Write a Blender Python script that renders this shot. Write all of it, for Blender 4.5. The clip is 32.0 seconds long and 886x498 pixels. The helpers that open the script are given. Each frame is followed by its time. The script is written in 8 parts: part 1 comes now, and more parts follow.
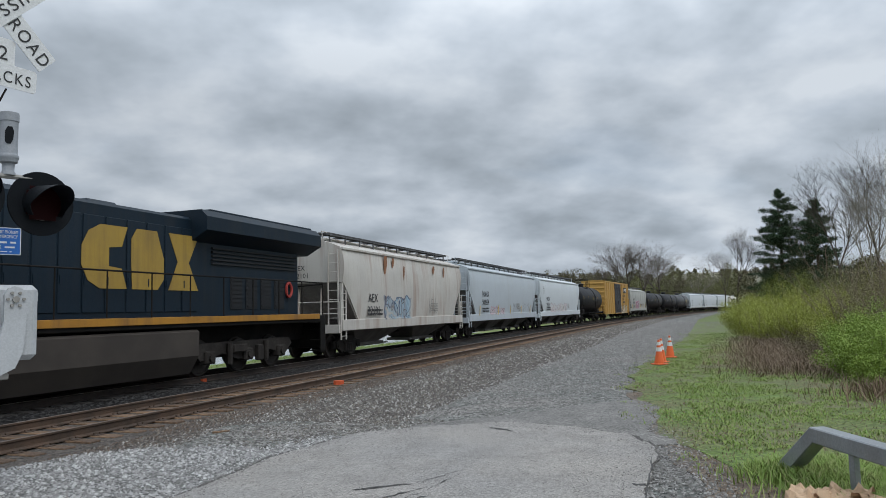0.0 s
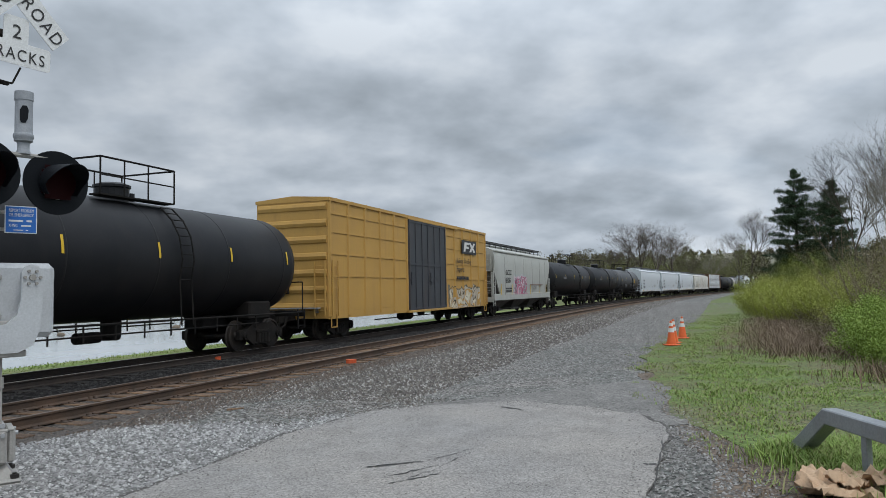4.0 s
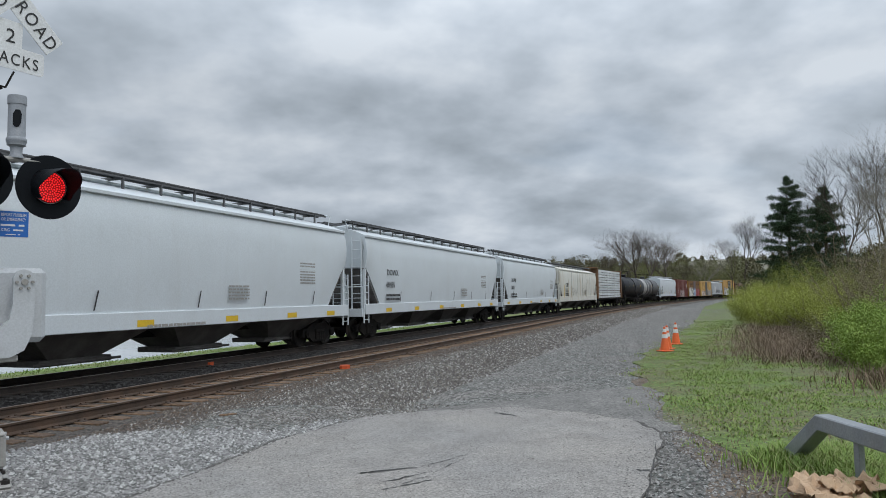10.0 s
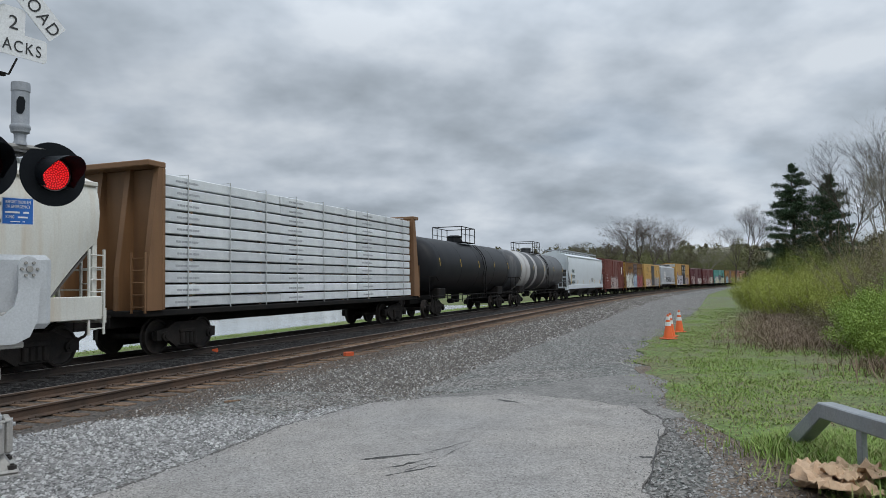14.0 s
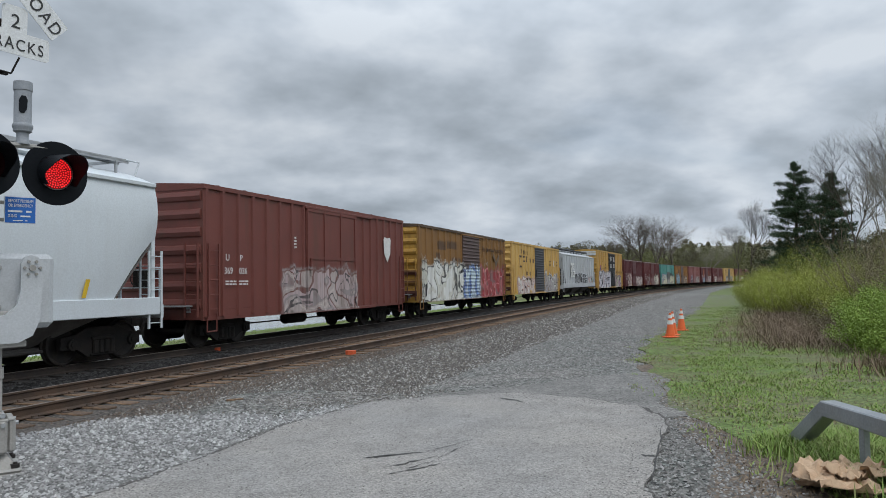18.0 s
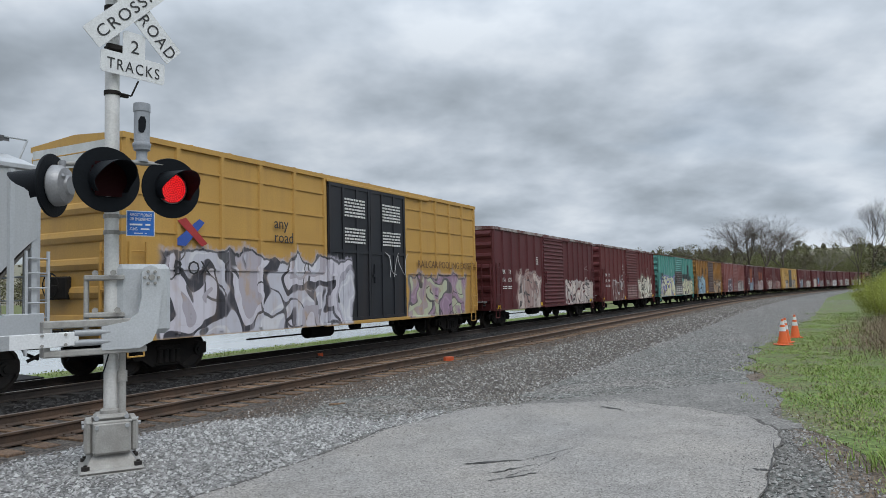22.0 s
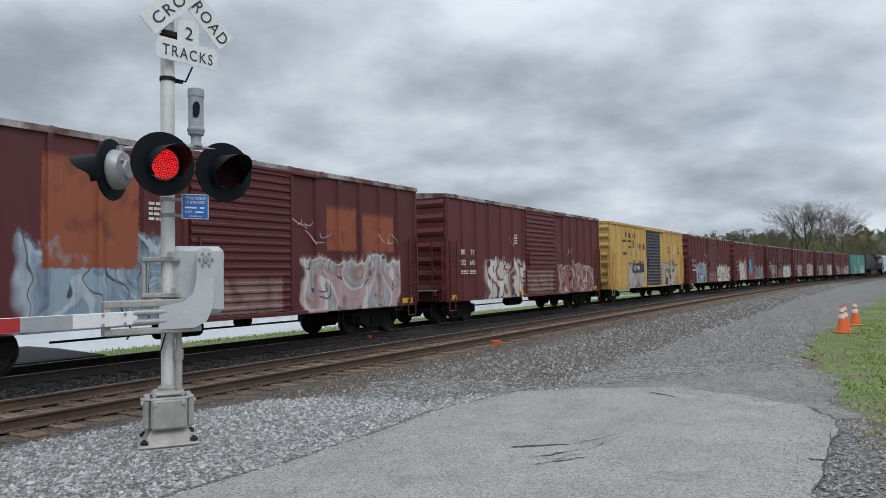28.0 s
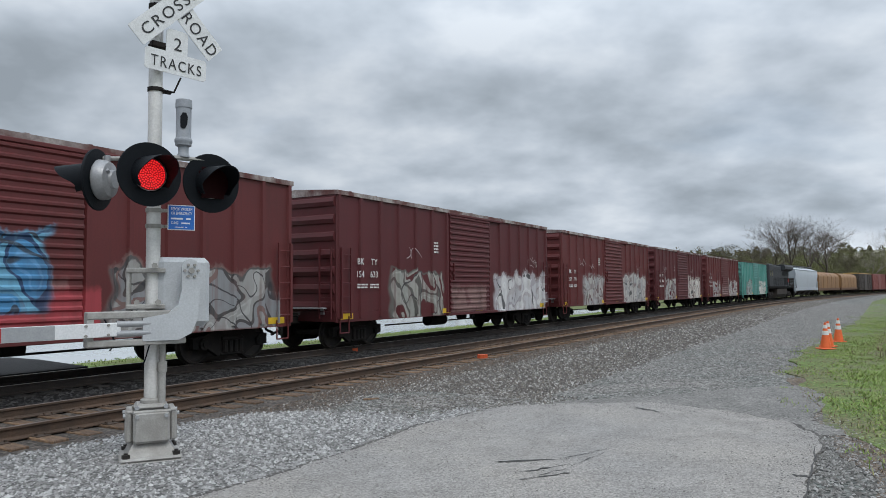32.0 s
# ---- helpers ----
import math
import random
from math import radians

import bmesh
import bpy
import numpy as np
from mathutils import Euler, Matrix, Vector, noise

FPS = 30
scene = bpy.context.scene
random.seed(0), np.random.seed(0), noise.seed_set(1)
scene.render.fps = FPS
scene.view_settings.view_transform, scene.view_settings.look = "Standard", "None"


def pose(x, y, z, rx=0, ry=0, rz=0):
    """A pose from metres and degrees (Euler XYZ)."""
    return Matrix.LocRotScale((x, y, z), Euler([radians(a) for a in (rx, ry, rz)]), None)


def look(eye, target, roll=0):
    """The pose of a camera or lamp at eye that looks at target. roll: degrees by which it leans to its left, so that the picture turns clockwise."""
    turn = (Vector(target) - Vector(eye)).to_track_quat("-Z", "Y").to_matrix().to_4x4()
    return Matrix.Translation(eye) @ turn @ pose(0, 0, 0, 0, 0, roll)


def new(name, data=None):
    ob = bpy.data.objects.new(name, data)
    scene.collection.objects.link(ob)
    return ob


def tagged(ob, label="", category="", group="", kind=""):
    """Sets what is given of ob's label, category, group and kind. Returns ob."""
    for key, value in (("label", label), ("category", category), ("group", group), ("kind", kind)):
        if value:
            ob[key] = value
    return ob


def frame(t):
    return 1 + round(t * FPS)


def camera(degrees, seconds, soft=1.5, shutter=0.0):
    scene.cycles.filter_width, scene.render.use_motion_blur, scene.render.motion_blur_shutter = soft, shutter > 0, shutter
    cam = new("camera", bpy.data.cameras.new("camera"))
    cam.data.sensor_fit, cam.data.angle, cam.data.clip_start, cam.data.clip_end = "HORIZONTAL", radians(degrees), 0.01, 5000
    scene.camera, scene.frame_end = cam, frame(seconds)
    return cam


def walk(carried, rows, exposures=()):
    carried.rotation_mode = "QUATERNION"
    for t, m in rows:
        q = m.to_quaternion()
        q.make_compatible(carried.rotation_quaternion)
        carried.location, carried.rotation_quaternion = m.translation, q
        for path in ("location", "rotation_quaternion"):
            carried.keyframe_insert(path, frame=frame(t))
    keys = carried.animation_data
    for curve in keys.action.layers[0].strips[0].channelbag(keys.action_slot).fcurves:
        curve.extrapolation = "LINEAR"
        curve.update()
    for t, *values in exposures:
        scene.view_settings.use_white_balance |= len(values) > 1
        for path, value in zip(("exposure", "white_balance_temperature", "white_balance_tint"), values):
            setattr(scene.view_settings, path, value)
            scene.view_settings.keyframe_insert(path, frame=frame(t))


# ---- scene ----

EYE = (0.0, 0.0, 1.62)


def heading(t, yaw, pitch, roll):
    """A row of the camera's path: yaw to its left, pitch up and roll in degrees."""
    y, p = radians(yaw), radians(pitch)
    way = Vector((-math.sin(y) * math.cos(p), math.cos(y) * math.cos(p), math.sin(p)))
    return t, look(EYE, Vector(EYE) + way, roll)


cam = camera(63.18, 32.0, soft=0.3)
walk(cam, [heading(*row) for row in (
    (0.0, -12.02, 4.93, -1.38), (0.5, -11.16, 4.78, -1.37), (1.0, -10.7, 4.62, -1.35), (1.5, -10.56, 4.42, -1.33), (2.0, -10.61, 4.24, -1.26),
    (2.5, -10.73, 3.98, -1.22), (3.0, -10.84, 3.72, -1.13), (3.5, -10.96, 3.49, -1.07), (5.5, -11.1, 3.25, -1.25), (6.0, -11.0, 3.35, -1.31),
    (6.5, -10.93, 3.5, -1.35), (7.0, -10.89, 3.63, -1.29), (7.5, -10.97, 3.74, -1.15), (8.0, -11.1, 3.86, -1.08), (8.5, -11.21, 3.94, -1.05),
    (9.0, -11.32, 3.98, -1.05), (9.5, -11.4, 3.94, -1.02), (10.0, -11.49, 3.79, -1.0), (10.5, -11.63, 3.63, -1.07), (11.0, -11.72, 3.43, -1.08),
    (11.5, -11.76, 3.29, -1.08), (12.0, -11.69, 3.17, -1.09), (12.5, -11.52, 3.08, -1.12), (13.0, -11.36, 2.98, -1.09), (13.5, -11.24, 2.85, -0.97),
    (14.0, -11.19, 2.8, -0.92), (14.5, -11.18, 2.78, -0.98), (16.5, -11.09, 2.74, -1.06), (17.0, -11.08, 2.72, -1.04), (17.5, -11.07, 2.71, -1.0),
    (18.0, -11.03, 2.69, -0.96), (18.5, -11.03, 2.7, -0.93), (19.0, -11.11, 2.72, -0.88), (19.5, -11.2, 2.77, -0.96), (20.0, -11.06, 2.92, -1.1),
    (20.5, -10.19, 3.06, -1.25), (21.0, -8.31, 3.18, -1.33), (21.5, -5.78, 3.29, -1.32), (22.0, -3.39, 3.35, -1.31), (22.5, -1.69, 3.31, -1.23),
    (23.0, -0.67, 3.2, -1.14), (23.5, -0.23, 3.11, -1.01), (24.0, 0.0, 3.0, -0.93), (24.5, 0.11, 2.91, -0.88), (25.0, 0.15, 2.87, -0.83),
    (25.5, 0.2, 2.79, -0.91), (27.5, 0.41, 2.18, -0.93), (28.0, 0.44, 2.1, -0.91), (28.5, 0.44, 2.08, -0.97), (29.0, 0.5, 2.13, -0.98),
    (29.5, 0.49, 2.21, -0.96), (30.0, 0.35, 2.31, -0.93), (30.5, 0.03, 2.41, -0.79), (31.0, 0.02, 2.57, -0.62), (31.5, -0.4, 2.79, -0.49),
    (32.0, -0.59, 3.17, -0.43),
)], exposures=((0, -0.08), (20, -0.06), (23, 0.05), (32, 0.05)))

# ---- sky and light ----
world = bpy.data.worlds.new("overcast_sky")
scene.world = world
world.use_nodes = True
SUN_EL, SUN_AZ = radians(52), radians(150)


def build_sky():
    nt = world.node_tree
    N, K = nt.nodes, nt.links
    N.clear()
    out, back = N.new("ShaderNodeOutputWorld"), N.new("ShaderNodeBackground")
    sky = N.new("ShaderNodeTexSky")
    sky.sky_type, sky.sun_disc = "NISHITA", False
    sky.sun_elevation, sky.sun_rotation = SUN_EL, SUN_AZ
    tc, sep = N.new("ShaderNodeTexCoord"), N.new("ShaderNodeSeparateXYZ")
    K.new(tc.outputs["Generated"], sep.inputs[0])

    def m(op, a, b=0.0, c=0.0):
        n = N.new("ShaderNodeMath")
        n.operation = op
        for k, v in enumerate((a, b, c)):
            if isinstance(v, (int, float)):
                n.inputs[k].default_value = v
            else:
                K.new(v, n.inputs[k])
        return n.outputs[0]

    z = m("MAXIMUM", sep.outputs[2], 0.0)
    up = m("ADD", z, 0.33)
    comb = N.new("ShaderNodeCombineXYZ")
    K.new(m("DIVIDE", sep.outputs[0], up), comb.inputs[0])
    K.new(m("DIVIDE", sep.outputs[1], up), comb.inputs[1])

    def cloud(scale, detail, rough, seed, stretch=(1, 1, 1)):
        mp, n = N.new("ShaderNodeMapping"), N.new("ShaderNodeTexNoise")
        mp.inputs["Location"].default_value = (seed, seed * 0.7, 0)
        mp.inputs["Scale"].default_value = stretch
        n.inputs["Scale"].default_value, n.inputs["Detail"].default_value, n.inputs["Roughness"].default_value = scale, detail, rough
        n.inputs["Distortion"].default_value = 0.0
        K.new(comb.outputs[0], mp.inputs[0])
        K.new(mp.outputs[0], n.inputs["Vector"])
        return n.outputs[0]

    mass = m("ADD", m("MULTIPLY", cloud(1.7, 3, 0.45, 5.3), 0.58), m("MULTIPLY", cloud(4.6, 4, 0.5, 8.4), 0.42))
    ramp = N.new("ShaderNodeValToRGB")
    for pos, col in ((0.37, (0.36, 0.415, 0.475, 1)), (0.45, (0.46, 0.525, 0.60, 1)), (0.52, (0.57, 0.64, 0.725, 1)), (0.60, (0.72, 0.785, 0.86, 1))):
        e = ramp.color_ramp.elements.new(pos)
        e.color = col
    ramp.color_ramp.elements.remove(ramp.color_ramp.elements[0])
    ramp.color_ramp.elements.remove(ramp.color_ramp.elements[-1])
    K.new(mass, ramp.inputs[0])
    # overcast sky: brighter overhead
    gain = m("ADD", m("ADD", 0.865, m("MULTIPLY", sep.outputs[0], 0.14)), m("MULTIPLY", m("MAXIMUM", m("SUBTRACT", sep.outputs[2], 0.28), 0.0), 2.4))
    lit = N.new("ShaderNodeVectorMath")
    lit.operation = "SCALE"
    K.new(ramp.outputs[0], lit.inputs[0])
    K.new(gain, lit.inputs["Scale"])
    clear = N.new("ShaderNodeVectorMath")
    clear.operation = "SCALE"
    clear.inputs["Scale"].default_value = 0.1
    K.new(sky.outputs[0], clear.inputs[0])
    hole = m("MULTIPLY", m("SMOOTH_MIN", m("MAXIMUM", m("MULTIPLY", m("SUBTRACT", cloud(0.9, 4, 0.5, 21.7, (1, 1.6, 1)), 0.56), 6.0), 0.0), 1.0, 0.1), 0.45)
    mix = N.new("ShaderNodeMix")
    mix.data_type = "RGBA"
    K.new(hole, mix.inputs["Factor"])
    K.new(lit.outputs[0], mix.inputs["A"])
    K.new(clear.outputs[0], mix.inputs["B"])
    K.new(mix.outputs["Result"], back.inputs[0])
    back.inputs[1].default_value = 1.0
    K.new(back.outputs[0], out.inputs[0])


build_sky()
sun = new("sun", bpy.data.lights.new("sun", "SUN"))
sun.data.energy, sun.data.angle, sun.data.color = 1.1, radians(25), (1.0, 0.97, 0.92)
sun.matrix_world = look((0, 0, 50), Vector((0, 0, 50)) - Vector((math.sin(SUN_AZ) * math.cos(SUN_EL), math.cos(SUN_AZ) * math.cos(SUN_EL), math.sin(SUN_EL))))

# ---- materials ----
MATS = {}


def material(name, color, rough=0.7, metal=0.0, second=None, amount=0.5, scale=3.0, grain=60.0, grain_amt=0.25, bump=0.15,
             streak=0.0, streak_col=(0.08, 0.05, 0.035), coords="Object", emit=0.0, vary=0.0, contrast=0.12, trans=0.0, ior=1.45, stretch=(1, 1, 1), mid=0.0, pebble=0.0, pebble_amt=0.6):
    """A surface with large patches (second colour), fine grain with bump, and downward streaks."""
    if name in MATS:
        return MATS[name]
    mat = bpy.data.materials.new(name)
    mat.use_nodes = True
    nt = mat.node_tree
    N, K = nt.nodes, nt.links
    b = N["Principled BSDF"]
    tc = N.new("ShaderNodeTexCoord")
    src = tc.outputs[coords]

    def noise_(sc, det, st=(1, 1, 1), ro=0.55):
        mp, n = N.new("ShaderNodeMapping"), N.new("ShaderNodeTexNoise")
        mp.inputs["Scale"].default_value = st
        K.new(src, mp.inputs[0])
        K.new(mp.outputs[0], n.inputs["Vector"])
        n.inputs["Scale"].default_value, n.inputs["Detail"].default_value, n.inputs["Roughness"].default_value = sc, det, ro
        return n.outputs[0]

    def step(v, lo, hi):
        r = N.new("ShaderNodeMapRange")
        r.inputs[1].default_value, r.inputs[2].default_value = lo, hi
        K.new(v, r.inputs[0])
        return r.outputs[0]

    def mixed(fac, a, bcol):
        n = N.new("ShaderNodeMix")
        n.data_type = "RGBA"
        for sock, v in ((n.inputs["Factor"], fac), (n.inputs["A"], a), (n.inputs["B"], bcol)):
            if isinstance(v, tuple):
                sock.default_value = (*v[:3], 1)
            elif isinstance(v, (int, float)):
                sock.default_value = v
            else:
                K.new(v, sock)
        return n.outputs["Result"]

    def times_(v, f):
        n = N.new("ShaderNodeMath")
        n.operation = "MULTIPLY"
        K.new(v, n.inputs[0])
        n.inputs[1].default_value = f
        return n.outputs[0]

    second = second or tuple(c * 0.72 for c in color)
    col = mixed(times_(step(noise_(scale, 6, stretch), 0.5 - contrast, 0.5 + contrast), amount), tuple(color), tuple(second))
    g = noise_(grain, 4, stretch)
    col = mixed(times_(step(g, 0.35, 0.65), grain_amt), col, tuple(c * 0.45 for c in color))
    if mid:
        col = mixed(times_(step(noise_(mid, 5, stretch, 0.7), 0.42, 0.62), 0.4), col, tuple(c * 0.55 for c in color))
    bare = N.new("NodeReroute")
    bare.name = "before_wear"
    K.new(col, bare.inputs[0])
    col = bare.outputs[0]
    if streak:
        s = step(noise_(2.2, 5, (1.0, 1.0, 0.10)), 0.50, 0.66)
        col = mixed(times_(s, streak), col, streak_col)
        fine = step(noise_(11.0, 4, (1.0, 1.0, 0.05)), 0.54, 0.72)
        col = mixed(times_(fine, streak * 0.45), col, tuple(c * 0.8 for c in streak_col))
    if pebble:
        # single grains of stone, each with its own tone
        vo, bw, tone = N.new("ShaderNodeTexVoronoi"), N.new("ShaderNodeSeparateColor"), N.new("ShaderNodeHueSaturation")
        vo.inputs["Scale"].default_value = pebble
        K.new(src, vo.inputs["Vector"])
        K.new(vo.outputs["Color"], bw.inputs[0])
        rg = N.new("ShaderNodeMapRange")
        rg.inputs[3].default_value, rg.inputs[4].default_value = 1 - pebble_amt, 1 + pebble_amt
        K.new(bw.outputs[0], rg.inputs[0])
        K.new(rg.outputs[0], tone.inputs["Value"])
        K.new(col, tone.inputs["Color"])
        col = tone.outputs[0]
    if vary:
        info, hsv = N.new("ShaderNodeObjectInfo"), N.new("ShaderNodeHueSaturation")
        r = N.new("ShaderNodeMapRange")
        r.inputs[3].default_value, r.inputs[4].default_value = 1 - vary, 1 + vary
        K.new(info.outputs["Random"], r.inputs[0])
        K.new(r.outputs[0], hsv.inputs["Value"])
        K.new(col, hsv.inputs["Color"])
        col = hsv.outputs[0]
    K.new(col, b.inputs["Base Color"])
    b.inputs["Roughness"].default_value, b.inputs["Metallic"].default_value = rough, metal
    b.inputs["IOR"].default_value = ior
    if trans:
        b.inputs["Transmission Weight"].default_value = trans
    if emit:
        b.inputs["Emission Color"].default_value = (*color, 1)
        b.inputs["Emission Strength"].default_value = emit
    if bump:
        bp = N.new("ShaderNodeBump")
        bp.inputs["Strength"].default_value, bp.inputs["Distance"].default_value = bump, 0.02
        K.new(g, bp.inputs["Height"])
        K.new(bp.outputs[0], b.inputs["Normal"])
    MATS[name] = mat
    return mat


def island_mat(name, colors, rough=0.9, grain=80.0, bump=0.2, sub=0.0):
    """Loose pieces in one mesh: the colour changes from piece to piece."""
    if name in MATS:
        return MATS[name]
    mat = bpy.data.materials.new(name)
    mat.use_nodes = True
    N, K = mat.node_tree.nodes, mat.node_tree.links
    b = N["Principled BSDF"]
    geo, ramp = N.new("ShaderNodeNewGeometry"), N.new("ShaderNodeValToRGB")
    els = ramp.color_ramp.elements
    while len(els) < len(colors):
        els.new(0.5)
    for k, c in enumerate(colors):
        els[k].position, els[k].color = k / (len(colors) - 1), (*c, 1)
    K.new(geo.outputs["Random Per Island"], ramp.inputs[0])
    tc, n, mx = N.new("ShaderNodeTexCoord"), N.new("ShaderNodeTexNoise"), N.new("ShaderNodeMix")
    n.inputs["Scale"].default_value, n.inputs["Detail"].default_value = grain, 3
    K.new(tc.outputs["Object"], n.inputs["Vector"])
    mx.data_type, mx.blend_type = "RGBA", "MULTIPLY"
    mx.inputs["Factor"].default_value = 0.5
    K.new(ramp.outputs[0], mx.inputs["A"])
    K.new(n.outputs["Fac"], mx.inputs["B"])
    K.new(mx.outputs["Result"], b.inputs["Base Color"])
    b.inputs["Roughness"].default_value = rough
    if sub:
        b.inputs["Transmission Weight"].default_value = 0.0
    bp = N.new("ShaderNodeBump")
    bp.inputs["Strength"].default_value, bp.inputs["Distance"].default_value = bump, 0.01
    K.new(n.outputs["Fac"], bp.inputs["Height"])
    K.new(bp.outputs[0], b.inputs["Normal"])
    MATS[name] = mat
    return mat


# ---- mesh building ----
class Build:
    """Collects faces for one mesh."""

    def __init__(self):
        self.v, self.f = [], []

    def add(self, verts, faces):
        k = len(self.v)
        self.v += [tuple(p) for p in verts]
        self.f += [tuple(i + k for i in f) for f in faces]
        return self

    def box(self, x0, x1, y0, y1, z0, z1, c=0.0):
        """A box; c: width of its chamfered edges."""
        x0, x1, y0, y1, z0, z1 = min(x0, x1), max(x0, x1), min(y0, y1), max(y0, y1), min(z0, z1), max(z0, z1)
        c = min(c, (x1 - x0) * 0.45, (y1 - y0) * 0.45, (z1 - z0) * 0.45)
        if c <= 0:
            v = [(x, y, z) for x in (x0, x1) for y in (y0, y1) for z in (z0, z1)]
            return self.add(v, [(0, 1, 3, 2), (4, 6, 7, 5), (0, 4, 5, 1), (2, 3, 7, 6), (0, 2, 6, 4), (1, 5, 7, 3)])
        v, idx = [], {}
        for i, x in enumerate((x0, x1)):
            for j, y in enumerate((y0, y1)):
                for k, z in enumerate((z0, z1)):
                    sx, sy, sz = (1, -1)[i] * c, (1, -1)[j] * c, (1, -1)[k] * c
                    for ax, p in enumerate(((x, y + sy, z + sz), (x + sx, y, z + sz), (x + sx, y + sy, z))):
                        idx[i, j, k, ax] = len(v)
                        v.append(p)
        q = lambda *a: idx[a]
        f = []
        for s in (0, 1):
            f.append([q(s, 0, 0, 0), q(s, 0, 1, 0), q(s, 1, 1, 0), q(s, 1, 0, 0)][:: (1 if s == 0 else -1)])
            f.append([q(0, s, 0, 1), q(1, s, 0, 1), q(1, s, 1, 1), q(0, s, 1, 1)][:: (1 if s == 0 else -1)])
            f.append([q(0, 0, s, 2), q(0, 1, s, 2), q(1, 1, s, 2), q(1, 0, s, 2)][:: (1 if s == 0 else -1)])
        for a in (0, 1):
            for b in (0, 1):
                f.append((q(a, b, 0, 0), q(a, b, 1, 0), q(a, b, 1, 1), q(a, b, 0, 1)))
                f.append((q(a, 0, b, 0), q(a, 1, b, 0), q(a, 1, b, 2), q(a, 0, b, 2)))
                f.append((q(0, a, b, 1), q(1, a, b, 1), q(1, a, b, 2), q(0, a, b, 2)))
        for i in (0, 1):
            for j in (0, 1):
                for k in (0, 1):
                    f.append((q(i, j, k, 0), q(i, j, k, 1), q(i, j, k, 2)))
        return self.add(v, f)

    def tube(self, a, b, r, r2=None, seg=10, caps=True):
        a, b = Vector(a), Vector(b)
        r2 = r if r2 is None else r2
        w = (b - a).normalized()
        u = w.orthogonal().normalized()
        n = w.cross(u)
        v = []
        for p, rr in ((a, r), (b, r2)):
            for k in range(seg):
                t = 2 * math.pi * k / seg
                v.append(p + (u * math.cos(t) + n * math.sin(t)) * rr)
        f = [(k, (k + 1) % seg, seg + (k + 1) % seg, seg + k) for k in range(seg)]
        if caps:
            f += [tuple(range(seg))[::-1], tuple(range(seg, 2 * seg))]
        return self.add(v, f)

    def pipe(self, pts, r, seg=8):
        for a, b in zip(pts, pts[1:]):
            self.tube(a, b, r, seg=seg)
        return self

    def lathe(self, prof, axis="z", seg=24, at=(0, 0, 0)):
        """Turns a profile of (radius, height) about an axis."""
        v = []
        for r, h in prof:
            for k in range(seg):
                t = 2 * math.pi * k / seg
                p = (r * math.cos(t), r * math.sin(t), h)
                p = {"z": p, "x": (p[2], p[0], p[1]), "y": (p[0], p[2], p[1])}[axis]
                v.append((p[0] + at[0], p[1] + at[1], p[2] + at[2]))
        f = []
        for j in range(len(prof) - 1):
            for k in range(seg):
                a, b = j * seg + k, j * seg + (k + 1) % seg
                f.append((a, b, b + seg, a + seg))
        return self.add(v, f)

    def prism(self, poly, axis, lo, hi):
        """A polygon pushed along an axis: (x, z) along y, (y, z) along x, (x, y) along z."""
        put = {"y": lambda p, h: (p[0], h, p[1]), "x": lambda p, h: (h, p[0], p[1]), "z": lambda p, h: (p[0], p[1], h)}[axis]
        n = len(poly)
        v = [put(p, lo) for p in poly] + [put(p, hi) for p in poly]
        f = [(k, (k + 1) % n, n + (k + 1) % n, n + k) for k in range(n)] + [tuple(range(n))[::-1], tuple(range(n, 2 * n))]
        return self.add(v, f)

    def mesh(self, name, smooth=None):
        me = bpy.data.meshes.new(name)
        me.from_pydata(self.v, [], self.f)
        bm = bmesh.new()
        bm.from_mesh(me)
        if len(bm.faces) < 20000:
            bmesh.ops.recalc_face_normals(bm, faces=bm.faces)
        bm.to_mesh(me)
        bm.free()
        if smooth:
            me.polygons.foreach_set("use_smooth", [True] * len(me.polygons))
            me.set_sharp_from_angle(angle=radians(smooth))
        me.update()
        return me


def part(name, shape, mat, parent, label="", smooth=None, at=None):
    """One mesh object under a thing or a part."""
    me = shape.mesh(name, smooth) if isinstance(shape, Build) else shape
    if not me.materials:
        me.materials.append(mat)
    ob = new(name, me)
    if me.materials[0] is not mat:
        ob.material_slots[0].link = "OBJECT"
        ob.material_slots[0].material = mat
    ob.parent = parent
    if at is not None:
        ob.matrix_basis = at
    if label:
        ob["label"] = label
    return ob


def thing(name, label, category, at=Matrix(), group="", kind=""):
    ob = new(name)
    ob.empty_display_size = 0.2
    ob.matrix_basis = at
    return tagged(ob, label, category, group, kind)


def solo(name, shape, mat, label, category="", kind="", at=Matrix(), smooth=None, group=""):
    """A thing that is one mesh."""
    ob = part(name, shape, mat, None, label, smooth, at)
    return tagged(ob, label, category, group, kind)


def letters(text, height, depth=0.003, spacing=1.0, detail=2):
    """Text standing in the x-z plane, facing -y, as a mesh; its width."""
    cu = bpy.data.curves.new("letters", "FONT")
    cu.body, cu.size, cu.extrude, cu.resolution_u, cu.space_character = text, height / 0.72, depth, detail, spacing
    ob = bpy.data.objects.new("letters", cu)
    me = bpy.data.meshes.new_from_object(ob)
    bpy.data.objects.remove(ob)
    me.transform(Matrix.Rotation(radians(90), 4, "X"))
    xs = [v.co.x for v in me.vertices] or [0]
    me.materials.clear()
    return me, max(xs) - min(xs)


# ---- the line of the track ----
PHI, BEND_S, BEND_R, BEND_D = radians(31.315), 44.19, 935.7, 12.774
ALONG, ACROSS = Vector((math.sin(PHI), math.cos(PHI))), Vector((-math.cos(PHI), math.sin(PHI)))
RAIL_Z, NEAR_D, FAR_D = -0.075, 10.17, 14.30


